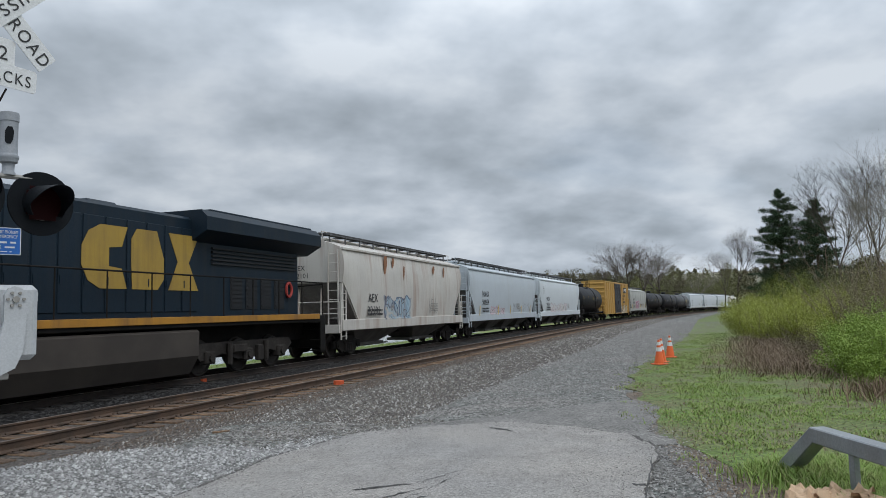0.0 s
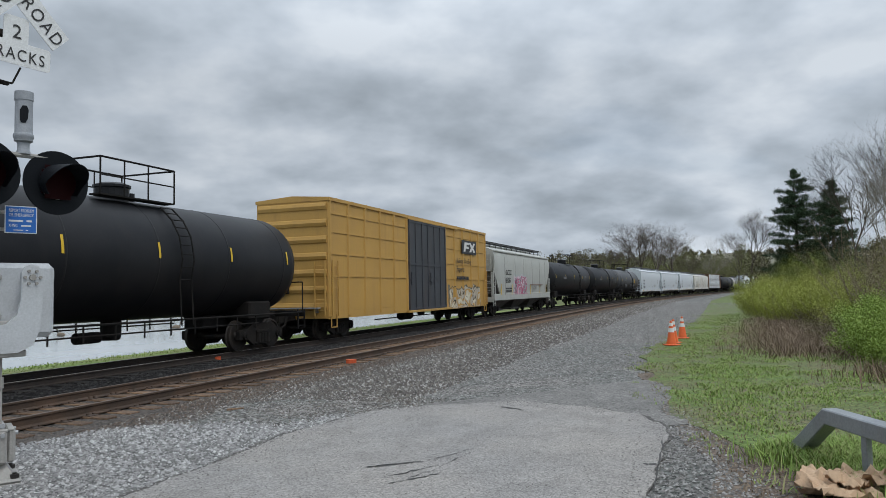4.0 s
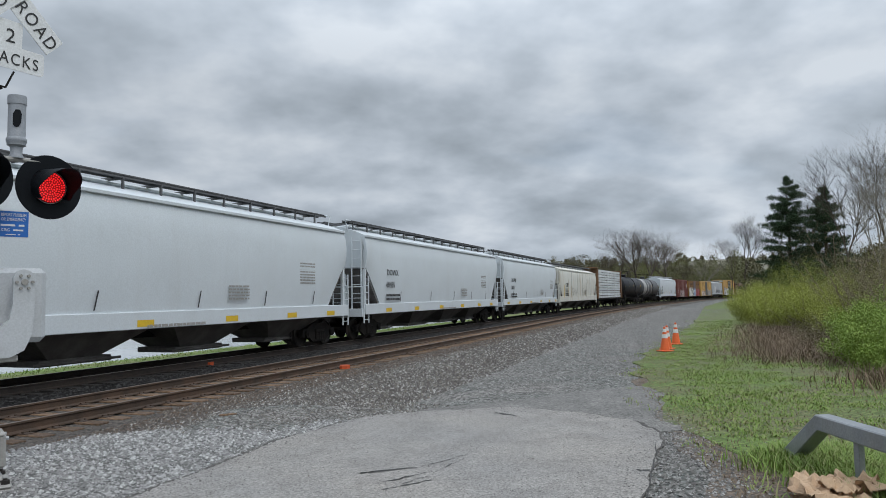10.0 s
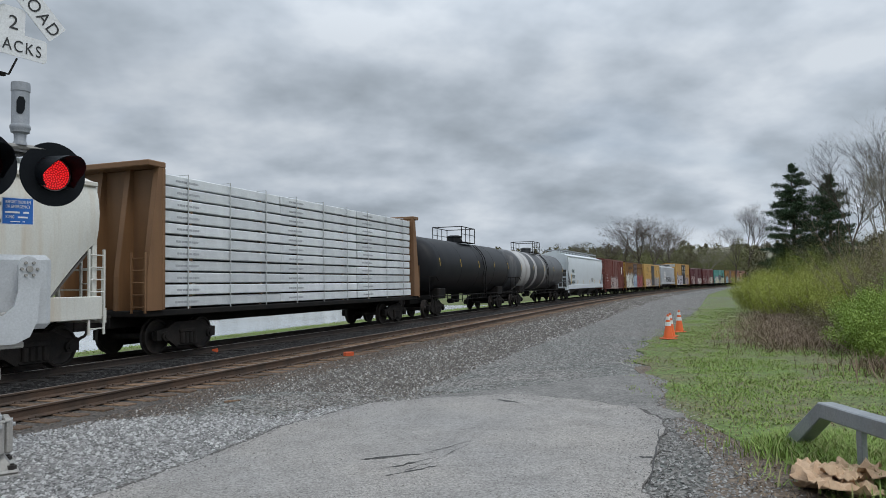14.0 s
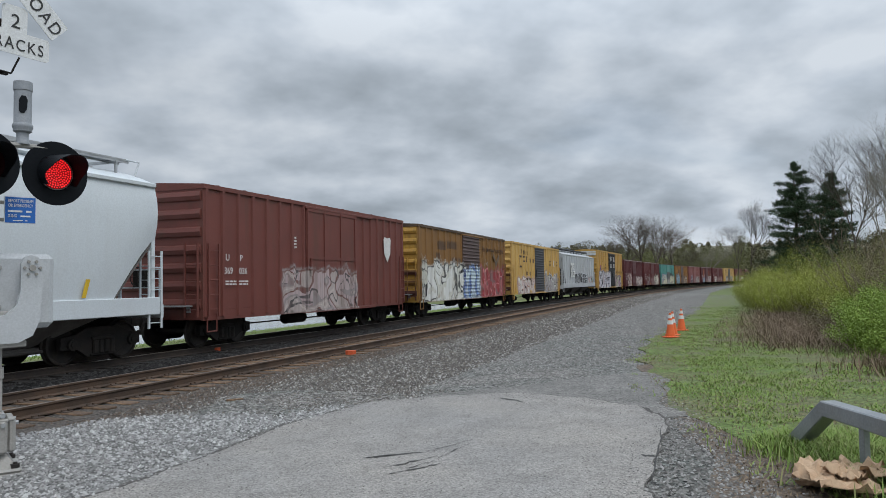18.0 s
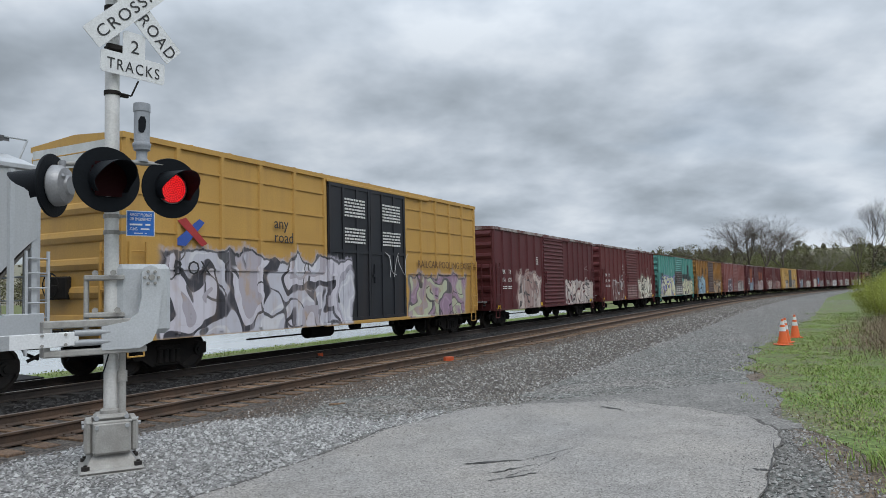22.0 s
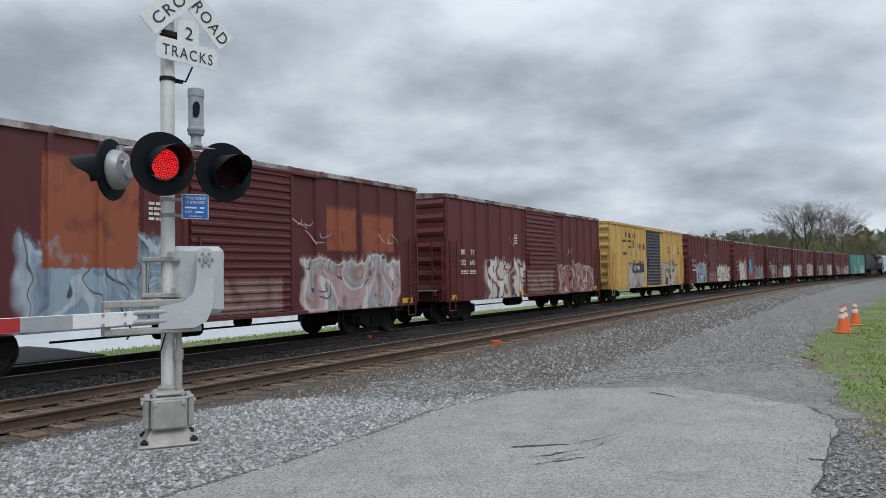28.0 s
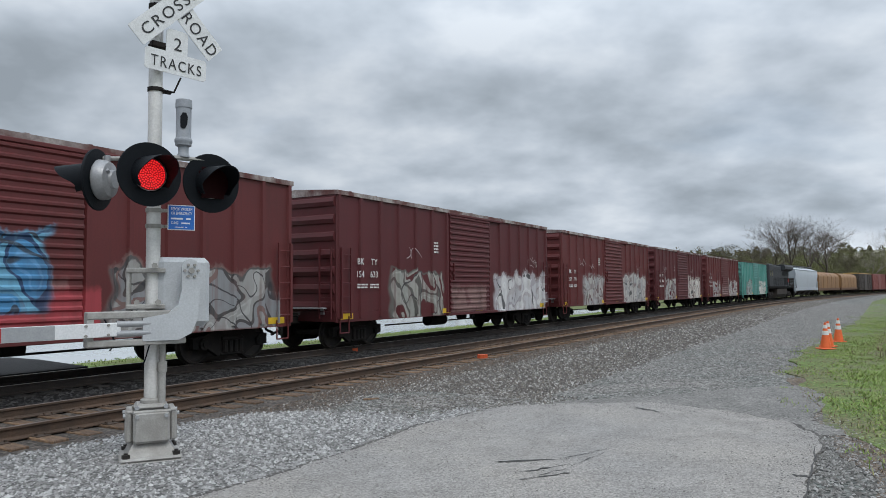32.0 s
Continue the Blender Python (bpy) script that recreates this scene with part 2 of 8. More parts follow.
def on_track(s, d):
    """The point at s metres along the line and d metres to its far side, and the way of the track there."""
    if s <= BEND_S:
        return ALONG * s + ACROSS * d, ALONG
    a = (s - BEND_S) / BEND_R
    c = ALONG * BEND_S + ACROSS * (BEND_D - BEND_R)
    return c + (ACROSS * math.cos(a) + ALONG * math.sin(a)) * (BEND_R + d - BEND_D), ALONG * math.cos(a) - ACROSS * math.sin(a)


def sweep(shape, profile, s0, s1, step=4.0, closed=True):
    """Pushes a profile of (d, z) along the track."""
    n = max(2, int((s1 - s0) / step) + 1)
    k = len(profile)
    v, f = [], []
    for i in range(n):
        s = s0 + (s1 - s0) * i / (n - 1)
        for d, z in profile:
            p, _ = on_track(s, d)
            v.append((p.x, p.y, z))
    for i in range(n - 1):
        for j in range(k if closed else k - 1):
            a, b = i * k + j, i * k + (j + 1) % k
            f.append((a, b, b + k, a + k))
    if closed:
        f += [tuple(range(k)), tuple((n - 1) * k + j for j in range(k))]
    return shape.add(v, f)


def track_pose(s, d, z):
    p, w = on_track(s, d)
    return Matrix.Translation((p.x, p.y, z)) @ Matrix.Rotation(math.atan2(w.y, w.x), 4, "Z")


RNG = random.Random(7)

asphalt = material("asphalt_old", (0.292, 0.280, 0.267), 0.92, second=(0.335, 0.311, 0.283), amount=0.9, scale=0.45, grain=38, grain_amt=0.34, bump=0.8, mid=1.6, pebble=85.0, pebble_amt=0.38)
gravel = material("gravel_drive", (0.205, 0.192, 0.178), 0.95, second=(0.120, 0.131, 0.121), amount=0.95, scale=0.40, grain=10, grain_amt=0.5, bump=1.0, contrast=0.09, mid=2.4, pebble=26.0, pebble_amt=0.85)
ballast_bed = material("ballast_bed", (0.085, 0.072, 0.062), 0.95, second=(0.075, 0.064, 0.055), amount=0.8, scale=1.0, grain=20, grain_amt=0.6, bump=1.0, pebble=26.0, pebble_amt=0.8)
# farther track's bed: the train's shade is put into this near-black colour
shaded_bed = material("ballast_shaded", (0.018, 0.017, 0.017), 0.95, second=(0.010, 0.0095, 0.0095), amount=0.8, scale=1.0, grain=22, grain_amt=0.5, bump=1.0, pebble=24.0, pebble_amt=0.7, ior=1.2)
soil = material("field_grass", (0.10, 0.14, 0.035), 0.95, second=(0.16, 0.13, 0.06), amount=0.7, scale=0.25, grain=14, grain_amt=0.6, bump=0.8)
turf = material("turf", (0.135, 0.200, 0.048), 0.95, second=(0.165, 0.135, 0.085), amount=0.9, scale=0.55, grain=16, grain_amt=0.6, bump=0.9, mid=3.0, pebble=30.0, pebble_amt=0.45)
earth = material("bare_earth", (0.17, 0.13, 0.098), 0.95, second=(0.115, 0.088, 0.068), amount=0.9, scale=1.2, grain=18, grain_amt=0.6, bump=1.0, mid=4.0, pebble=40.0, pebble_amt=0.5)
verge_turf = material("verge_turf", (0.20, 0.29, 0.07), 0.95, second=(0.26, 0.25, 0.11), amount=0.8, scale=0.7, grain=16, grain_amt=0.5, bump=0.8)
# rail sides and ties of the farther track, darkened to stand for train shade
shaded_steel = material("rail_side_shaded", (0.030, 0.024, 0.021), 0.8, second=(0.05, 0.036, 0.028), amount=0.8, scale=2.5, grain=40, grain_amt=0.4, bump=0.4)
shaded_tie = material("tie_shaded", (0.020, 0.018, 0.017), 0.9, second=(0.034, 0.029, 0.026), amount=0.9, scale=1.3, grain=18, grain_amt=0.6, bump=0.7, stretch=(4, 1, 1))
steel = material("rail_side", (0.062, 0.042, 0.030), 0.75, second=(0.11, 0.066, 0.042), amount=0.8, scale=2.5, grain=40, grain_amt=0.4, bump=0.4)
shiny = material("rail_head", (0.42, 0.38, 0.34), 0.38, metal=0.8, second=(0.25, 0.18, 0.13), amount=0.7, scale=2.0, grain=50, bump=0.05)
worn_head = material("rail_head_worn", (0.17, 0.135, 0.115), 0.55, metal=0.4, second=(0.12, 0.08, 0.06), amount=0.8, scale=2.0, grain=50, bump=0.05)
tie_wood = material("tie_wood", (0.13, 0.085, 0.058), 0.9, second=(0.30, 0.185, 0.105), amount=0.9, scale=1.3, grain=18, grain_amt=0.7, bump=0.7, stretch=(4, 1, 1), vary=0.35)

# ---- ground ----
g = Build()
n, R = 40, 2600.0
ring = [(R * math.cos(2 * math.pi * k / n), R * math.sin(2 * math.pi * k / n), -0.62) for k in range(n)]
g.add(ring, [tuple(range(n))])
solo("ground", g, soil, "flat rough green field reaching the wooded horizon", "ground", "structure")
bed = Build()
sweep(bed, [(4.3, -0.7), (4.3, -0.035), (6.6, -0.04), (8.6, -0.27), (12.2, -0.27), (12.2, -0.7)], -70, 420)
solo("ballast", bed, ballast_bed, "grey-brown crushed stone bed under the nearer track", "ballast", "structure")
# bed below the train, with shade in its colour
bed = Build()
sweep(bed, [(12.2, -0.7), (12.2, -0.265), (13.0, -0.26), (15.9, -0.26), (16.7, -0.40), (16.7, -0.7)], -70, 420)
solo("ballast", bed, shaded_bed, "stone bed under the farther track, train's shade in its colour", "ballast", "structure")
v = Build()
sweep(v, [(-3.2, -0.5), (-3.2, -0.045), (1.0, -0.04), (4.3, -0.035), (4.3, -0.5)], 8.0, 420)
solo("gravel_drive", v, gravel, "grey gravel service drive running beside the track", "drive", "structure")
v = Build()
sweep(v, [(16.7, -0.7), (16.7, -0.38), (17.6, -0.34), (19.3, -0.40), (19.6, -0.7)], -70, 420)
solo("grass_verge", v, verge_turf, "narrow green grass strip between track and pond", "grass", "structure")
# the bright sky reflection is mostly put into this pale base colour
water = material("pond_sky_tint", (0.58, 0.61, 0.62), 0.12, second=(0.36, 0.40, 0.41), amount=0.5, scale=0.1, grain=3, grain_amt=0.05, bump=0.05)
v = Build()
sweep(v, [(19.3, -0.7), (19.3, -0.45), (150.0, -0.45), (150.0, -0.7)], -160, 66)
solo("water", v, water, "still pond water with the overcast sky's reflection painted pale into its colour", "pond", "structure")

v = Build()
sweep(v, [(15.32, -0.6), (15.32, -0.07), (17.2, 0.0), (18.6, 0.0), (18.6, -0.6)], -40, 10.0)
solo("far_road", v, material("new_asphalt", (0.030, 0.029, 0.029), 0.9, second=(0.045, 0.043, 0.042), amount=0.8, scale=0.8, grain=40, grain_amt=0.4, bump=0.6, pebble=80.0, pebble_amt=0.3), "dark asphalt road beyond the farther track", "road", "structure")

# asphalt apron in front of the camera
edge = [(-9.0, -6.0), (-3.2, 4.3), (-2.2, 5.35), (-1.53, 6.3), (-0.87, 7.4), (-0.01, 8.96), (0.84, 10.0), (2.06, 10.3), (3.09, 10.25), (3.79, 9.61), (4.21, 8.64), (4.07, 7.76), (3.58, 6.88), (3.11, 6.09), (2.71, 5.44), (2.2, 4.2), (2.6, -6.0)]
pad = []
for (ax, ay), (bx, by) in zip(edge, edge[1:] + edge[:1]):
    m = max(1, int(math.hypot(bx - ax, by - ay) / 0.06))
    for k in range(m):
        t = k / m
        x, y = ax + (bx - ax) * t, ay + (by - ay) * t
        j = noise.noise(Vector((x * 1.7, y * 1.7, 0))) * 0.14 + noise.noise(Vector((x * 7, y * 7, 4))) * 0.05 + noise.noise(Vector((x * 19, y * 19, 8))) * 0.03
        pad.append((x + j, y + j * 0.6))
v = Build()
v.prism(pad, "z", -0.4, 0.0)
solo("road", v, asphalt, "worn pale grey asphalt apron with broken edges", "road", "structure")
v = Build()
v.prism([(x + 0.07 * noise.noise(Vector((x * 3, y * 3, 1))) - (0.05 if x < 0.6 else -0.03), y + 0.03) for x, y in pad], "z", -0.4, -0.004)
solo("road_rim", v, material("damp_grit", (0.085, 0.080, 0.074), 0.95, second=(0.14, 0.13, 0.12), amount=0.9, scale=2.0, grain=30, grain_amt=0.5, bump=1.0, pebble=60.0, pebble_amt=0.6), "dark damp grit along the broken asphalt rim", "road", "structure")
v = Build()
v.prism([(-30, -12), (-12, -12), (-3, 5), (-1, 11.5), (6.5, 13.5), (8, 8), (7, -12)], "z", -0.5, -0.03)
solo("gravel_verge", v, gravel, "loose grey gravel around the asphalt apron", "gravel", "structure")
pale_bed = material("pale_gravel_bed", (0.20, 0.196, 0.19), 0.95, second=(0.11, 0.107, 0.10), amount=0.9, scale=1.1, grain=34, grain_amt=0.5, bump=1.0, mid=5.0, pebble=44.0, pebble_amt=0.7)
packed_bed = material("packed_gravel", (0.175, 0.167, 0.157), 0.9, second=(0.235, 0.225, 0.21), amount=0.95, scale=0.9, grain=26, grain_amt=0.4, bump=0.8, mid=3.0, pebble=52.0, pebble_amt=0.5)


def ragged(points, amount, seed):
    """A closed outline with a broken edge."""
    out = []
    for (ax, ay), (bx, by) in zip(points, points[1:] + points[:1]):
        m = max(1, int(math.hypot(bx - ax, by - ay) / 0.12))
        for k in range(m):
            x, y = ax + (bx - ax) * k / m, ay + (by - ay) * k / m
            j = noise.noise(Vector((x * 1.3, y * 1.3, seed))) * amount + noise.noise(Vector((x * 6, y * 6, seed + 3))) * amount * 0.4
            out.append((x + j, y + j * 0.5))
    return out


PALE = ragged([(-9.5, 2.0), (-6.0, 5.0), (-4.4, 7.2), (-3.2, 9.0), (-2.5, 9.75), (-1.7, 9.85), (-0.9, 9.85), (-0.3, 9.3), (0.5, 10.1), (0.9, 9.6), (-0.3, 7.6), (-2.0, 5.0), (-6.0, 0.5)], 0.22, 2)
v = Build()
v.prism(PALE, "z", -0.3, -0.012)
solo("pale_gravel", v, pale_bed, "pale crushed limestone spread round the signal base", "gravel", "structure")
PACKED = ragged([(1.4, 9.9), (1.9, 10.55), (3.4, 10.95), (5.0, 11.7), (6.0, 11.9), (5.9, 10.9), (5.3, 9.9), (4.7, 9.0), (4.4, 7.9), (3.6, 8.0)], 0.3, 5)
v = Build()
v.prism(PACKED, "z", -0.3, -0.010)
solo("packed_gravel", v, packed_bed, "dark packed gravel where apron and drive meet", "gravel", "structure")
v = Build()
sw = [(3.6, -12), (3.95, 5.2), (4.25, 6.4), (4.7, 8.4), (5.2, 10.2), (6.3, 12.7), (7.6, 15.4), (9.6, 18.6), (13.5, 24.5), (20, 34), (30, 50), (45, 74), (70, 110), (120, 90), (90, 20), (40, -12)]
bank = []
for (ax, ay), (bx, by) in zip(sw, sw[1:] + sw[:1]):
    m = max(1, min(60, int(math.hypot(bx - ax, by - ay) / 0.3)))
    for k in range(m):
        t = k / m
        x, y = ax + (bx - ax) * t, ay + (by - ay) * t
        j = (noise.noise(Vector((x * 0.9, y * 0.9, 6))) * 0.30 + noise.noise(Vector((x * 3.1, y * 3.1, 2))) * 0.06) * (1.0 if 4 < y < 40 and x < 25 else 0.0)
        bank.append((x + j, y - j * 0.4))
v.prism([(x, y) for x, y in bank], "z", -0.65, -0.015)
solo("grass_bank", v, turf, "patchy spring grass with bare earth beside the drive", "grass", "structure")

v = Build()
strip = []
for k in range(46):
    y = 4.0 + 0.2 * k
    strip.append((float(np.interp(y, [4, 5.2, 6.4, 8.4, 10.2, 13.0], [2.9, 3.15, 3.75, 4.45, 5.0, 6.35])) + 0.22 * noise.noise(Vector((y * 0.9, 3, 1))) + 0.05 * noise.noise(Vector((y * 3.5, 7, 1))), y))
back_ = [(float(np.interp(y, [4, 5.2, 6.4, 8.4, 10.2, 13.0], [4.6, 4.7, 5.0, 5.6, 6.2, 7.4])), y) for _, y in strip[::-1]]
v.prism(strip + back_, "z", -0.3, -0.021)
solo("earth_strip", v, earth, "bare brown earth between gravel and grass", "earth", "structure")

# ---- rails and ties ----
def railway(name, centre, label, ties_as_parts, s0, s1, steel, tie_wood, shiny):
    tr = thing(name, label, "railway track", kind="structure")
    for side in (-0.7525, 0.7525):
        c = centre + side
        b, h = Build(), Build()
        sweep(b, [(c - 0.07, RAIL_Z - 0.17), (c - 0.07, RAIL_Z - 0.155), (c - 0.012, RAIL_Z - 0.13), (c - 0.012, RAIL_Z - 0.045), (c - 0.036, RAIL_Z - 0.03), (c - 0.036, RAIL_Z - 0.004), (c + 0.036, RAIL_Z - 0.004), (c + 0.036, RAIL_Z - 0.03), (c + 0.012, RAIL_Z - 0.045), (c + 0.012, RAIL_Z - 0.13), (c + 0.07, RAIL_Z - 0.155), (c + 0.07, RAIL_Z - 0.17)], s0, s1, 3.0)
        rl = part("rail", b, steel, tr, "rust-brown steel rail")
        sweep(h, [(c - 0.03, RAIL_Z - 0.004), (c - 0.026, RAIL_Z), (c + 0.026, RAIL_Z), (c + 0.03, RAIL_Z - 0.004)], s0, s1, 3.0)
        part("running_surface", h, shiny, rl, "polished running surface")
    tie = Build()
    tie.box(-0.115, 0.115, -1.3, 1.3, RAIL_Z - 0.36, RAIL_Z - 0.165, 0.012)
    tm = tie.mesh("tie")
    plate = Build()
    for y in (-0.7525, 0.7525):
        plate.box(-0.09, 0.09, y - 0.19, y + 0.19, RAIL_Z - 0.166, RAIL_Z - 0.155)
        for dx, dy in ((-0.06, 0.1), (0.06, 0.1), (-0.06, -0.1), (0.06, -0.1)):
            plate.box(dx - 0.012, dx + 0.012, y + dy - 0.014, y + dy + 0.014, RAIL_Z - 0.157, RAIL_Z - 0.13)
    plate_mesh = plate.mesh("tie_plates")
    rest = Build()
    s, count = s0 + 8, 0
    while s < s1:
        m = track_pose(s, centre + RNG.uniform(-0.04, 0.04), RNG.uniform(-0.012, 0.006)) @ Matrix.Rotation(RNG.uniform(-0.02, 0.02), 4, "Z")
        if ties_as_parts and -8 < s < 138:
            tob = part("tie", tm, tie_wood, tr, at=m)
            if s < 30:
                part("tie_plates", plate_mesh, steel, tob)
        elif s < 220:
            k = len(rest.v)
            rest.v += [tuple(m @ vv.co) for vv in tm.vertices]
            rest.f += [tuple(i + k for i in p.vertices) for p in tm.polygons]
        s += 0.495
    part("distant_ties", rest, tie_wood, tr)["kind"] = "stuff"
    return tr


railway("near_track", NEAR_D, "empty railway track with rusty rails on weathered wooden ties", True, -60, 400, steel, tie_wood, worn_head)
# same track parts as the nearer one, in colours darkened for shade
railway("far_track", FAR_D, "busy railway track with polished rails on ties darkened for shade", False, -60, 400, shaded_steel, shaded_tie, shiny)

# ---- the train: shared pieces ----
cast = material("cast_steel_dark", (0.017, 0.016, 0.0155), 0.8, second=(0.032, 0.027, 0.024), amount=0.8, scale=3, grain=40, grain_amt=0.4, bump=0.3, ior=1.22)
wheel_steel = material("wheel_steel", (0.022, 0.020, 0.019), 0.65, metal=0.2, second=(0.055, 0.042, 0.034), amount=0.7, scale=4)
under_black = material("underframe_black", (0.012, 0.0118, 0.0118), 0.8, second=(0.024, 0.021, 0.019), amount=0.7, scale=2, ior=1.22)
chute_grey = material("chute_grey", (0.17, 0.158, 0.148), 0.8, second=(0.09, 0.08, 0.072), amount=0.8, scale=1.5, grain=14, grain_amt=0.4)
walk_dark = material("walkway_dark", (0.11, 0.11, 0.115), 0.7, second=(0.07, 0.07, 0.072), amount=0.6, scale=3)
yellow_mark = material("yellow_reflector", (0.72, 0.47, 0.03), 0.5, amount=0.5, scale=6)
white_paint = material("white_lettering", (0.72, 0.72, 0.70), 0.6, amount=0.4, scale=8)
black_paint = material("black_lettering", (0.035, 0.035, 0.038), 0.6, amount=0.3, scale=8)
galv = material("galvanised", (0.42, 0.43, 0.44), 0.5, metal=0.35, second=(0.33, 0.34, 0.36), amount=0.7, scale=5, grain=70, bump=0.1)
SHARED = {}


def shared(key, fn, smooth=None):
    if key not in SHARED:
        SHARED[key] = fn().mesh(key if isinstance(key, str) else key[0], smooth)
    return SHARED[key]


def side_frame():
    b = Build()
    pts = [(-1.15, 0.62), (-1.15, 0.36), (-0.7, 0.34), (-0.42, 0.16), (0.42, 0.16), (0.7, 0.34), (1.15, 0.36), (1.15, 0.62), (0.8, 0.66), (0.45, 0.82), (-0.45, 0.82), (-0.8, 0.66)]
    b.prism(pts, "y", -0.07, 0.07)
    for x in (-0.87, 0.87):
        b.tube((x, -0.14, 0.46), (x, 0.1, 0.46), 0.13, seg=12)
        b.tube((x, -0.17, 0.46), (x, -0.13, 0.46), 0.07, seg=8)
    for x in (-0.24, -0.08, 0.08, 0.24):
        b.tube((x, -0.10, 0.24), (x, -0.10, 0.52), 0.07, seg=8)
    b.box(-0.33, 0.33, -0.13, 0.1, 0.52, 0.62, 0.02)
    b.box(-0.36, 0.36, -0.12, 0.1, 0.17, 0.24, 0.02)
    return b


def wheelset():
    b = Build()
    b.tube((0, -0.95, 0), (0, 0.95, 0), 0.08, seg=10)
    for s in (-1, 1):
        b.lathe([(0.08, s * 0.66), (0.13, s * 0.67), (0.16, s * 0.70), (0.38, s * 0.72), (0.41, s * 0.69), (0.49, s * 0.68), (0.49, s * 0.71), (0.457, s * 0.73), (0.450, s * 0.82), (0.40, s * 0.83), (0.38, s * 0.79), (0.16, s * 0.76), (0.13, s * 0.80), (0.08, s * 0.80)], "y", 18)
        for k in range(6):
            a = k * math.pi / 3
            b.box(0.26 * math.cos(a) - 0.03, 0.26 * math.cos(a) + 0.03, s * 0.755, s * 0.775, 0.26 * math.sin(a) - 0.03, 0.26 * math.sin(a) + 0.03)
    return b


def truck(car, x):
    """A two-axle truck under a freight car."""
    t = part("truck", shared("truck", lambda: Build().box(-0.2, 0.2, -1.0, 1.0, 0.42, 0.72, 0.03).box(-0.35, 0.35, -0.35, 0.35, 0.66, 0.86, 0.03)), cast, car, "dark cast steel truck", at=pose(x, 0, 0))
    for s in (-1, 1):
        part("side_frame", shared("side_frame", side_frame, 40), cast, t, at=pose(0, s * 0.99, 0, 0, 0, 0 if s < 0 else 180))
    for dx in (-0.87, 0.87):
        w = part("wheelset", shared("wheelset", wheelset, 35), wheel_steel, t, at=pose(dx, 0, 0.457))
        AXLES.append((w, car, x + dx))
    return t


AXLES = []


def coupler(car, x, way):
    def fn():
        b = Build()
        b.box(-0.9, 0.05, -0.1, 0.1, 0.72, 0.98, 0.03)
        b.prism([(0.0, -0.13), (0.0, 0.13), (0.18, 0.17), (0.34, 0.14), (0.30, 0.05), (0.20, 0.03), (0.20, -0.05), (0.33, -0.10), (0.22, -0.16)], "z", 0.70, 1.0)
        b.box(-0.3, -0.2, -0.55, 0.55, 1.0, 1.06)
        b.pipe([(0.05, 0.28, 0.95), (0.2, 0.25, 0.6), (0.42, 0.15, 0.48)], 0.035, 6)
        b.pipe([(-0.25, -0.45, 1.02), (-0.25, -1.35, 1.0)], 0.02, 6)
        return b
    return part("coupler", shared("coupler", fn), cast, car, at=pose(x, 0, 0, 0, 0, 0 if way > 0 else 180))


def ladder(car, mat, x, y, z0, z1, w, axis="x", rungs=6, name="ladder"):
    """Two rails and rungs, standing off a wall: axis x on a side wall, y on an end wall."""
    def fn():
        b = Build()
        for e in (-w / 2, w / 2):
            p = (e, 0) if axis == "x" else (0, e)
            b.box(p[0] - 0.025, p[0] + 0.025, p[1] - 0.02, p[1] + 0.02, z0, z1)
        for k in range(rungs):
            z = z0 + (z1 - z0) * (k + 0.5) / rungs
            a, c = ((-w / 2, 0, z), (w / 2, 0, z)) if axis == "x" else ((0, -w / 2, z), (0, w / 2, z))
            b.tube(a, c, 0.014, seg=6)
        return b
    return part(name, shared(("ladder", z0, z1, w, axis, rungs), fn), mat, car, at=pose(x, y, 0))


def label_text(car, text, x, z, h, y, mat, name="lettering", end=False):
    key = ("text", text, h)
    if key not in SHARED:
        SHARED[key] = letters(text, h)[0]
    at = pose(x, y, z) if not end else pose(x, y, z, 0, 0, -90)
    return part(name, SHARED[key], mat, car, at=at)


def bars(car, x, z, w, h, y, mat, lines=3, name="stencil_lines", seed=1):
    """Writing too small to read, as bars."""
    def fn():
        r, b = random.Random(seed), Build()
        for k in range(lines):
            zz, xx = h - (k + 0.8) * h / lines, 0.0
            while xx < w:
                l = min(r.uniform(0.05, 0.2), w - xx)
                b.box(xx, xx + l * 0.8, -0.004, 0.0, zz, zz + 0.55 * h / lines)
                xx += l
        return b
    ob = part(name, shared(("bars", w, h, lines, seed), fn), mat, car, at=pose(x, y, z))
    ob["kind"] = "stuff"
    return ob


def ribbon(pts, w, taper=0.25):
    """The outline of a bent band along points."""
    l, r_ = [], []
    n = len(pts)
    for i, p in enumerate(pts):
        a, b = pts[max(0, i - 1)], pts[min(n - 1, i + 1)]
        dx, dz = b[0] - a[0], b[1] - a[1]
        q = math.hypot(dx, dz) or 1.0
        k = w / 2 * (1 - taper * i / (n - 1))
        l.append((p[0] - dz / q * k, p[1] + dx / q * k))
        r_.append((p[0] + dz / q * k, p[1] - dx / q * k))
    return l + r_[::-1]


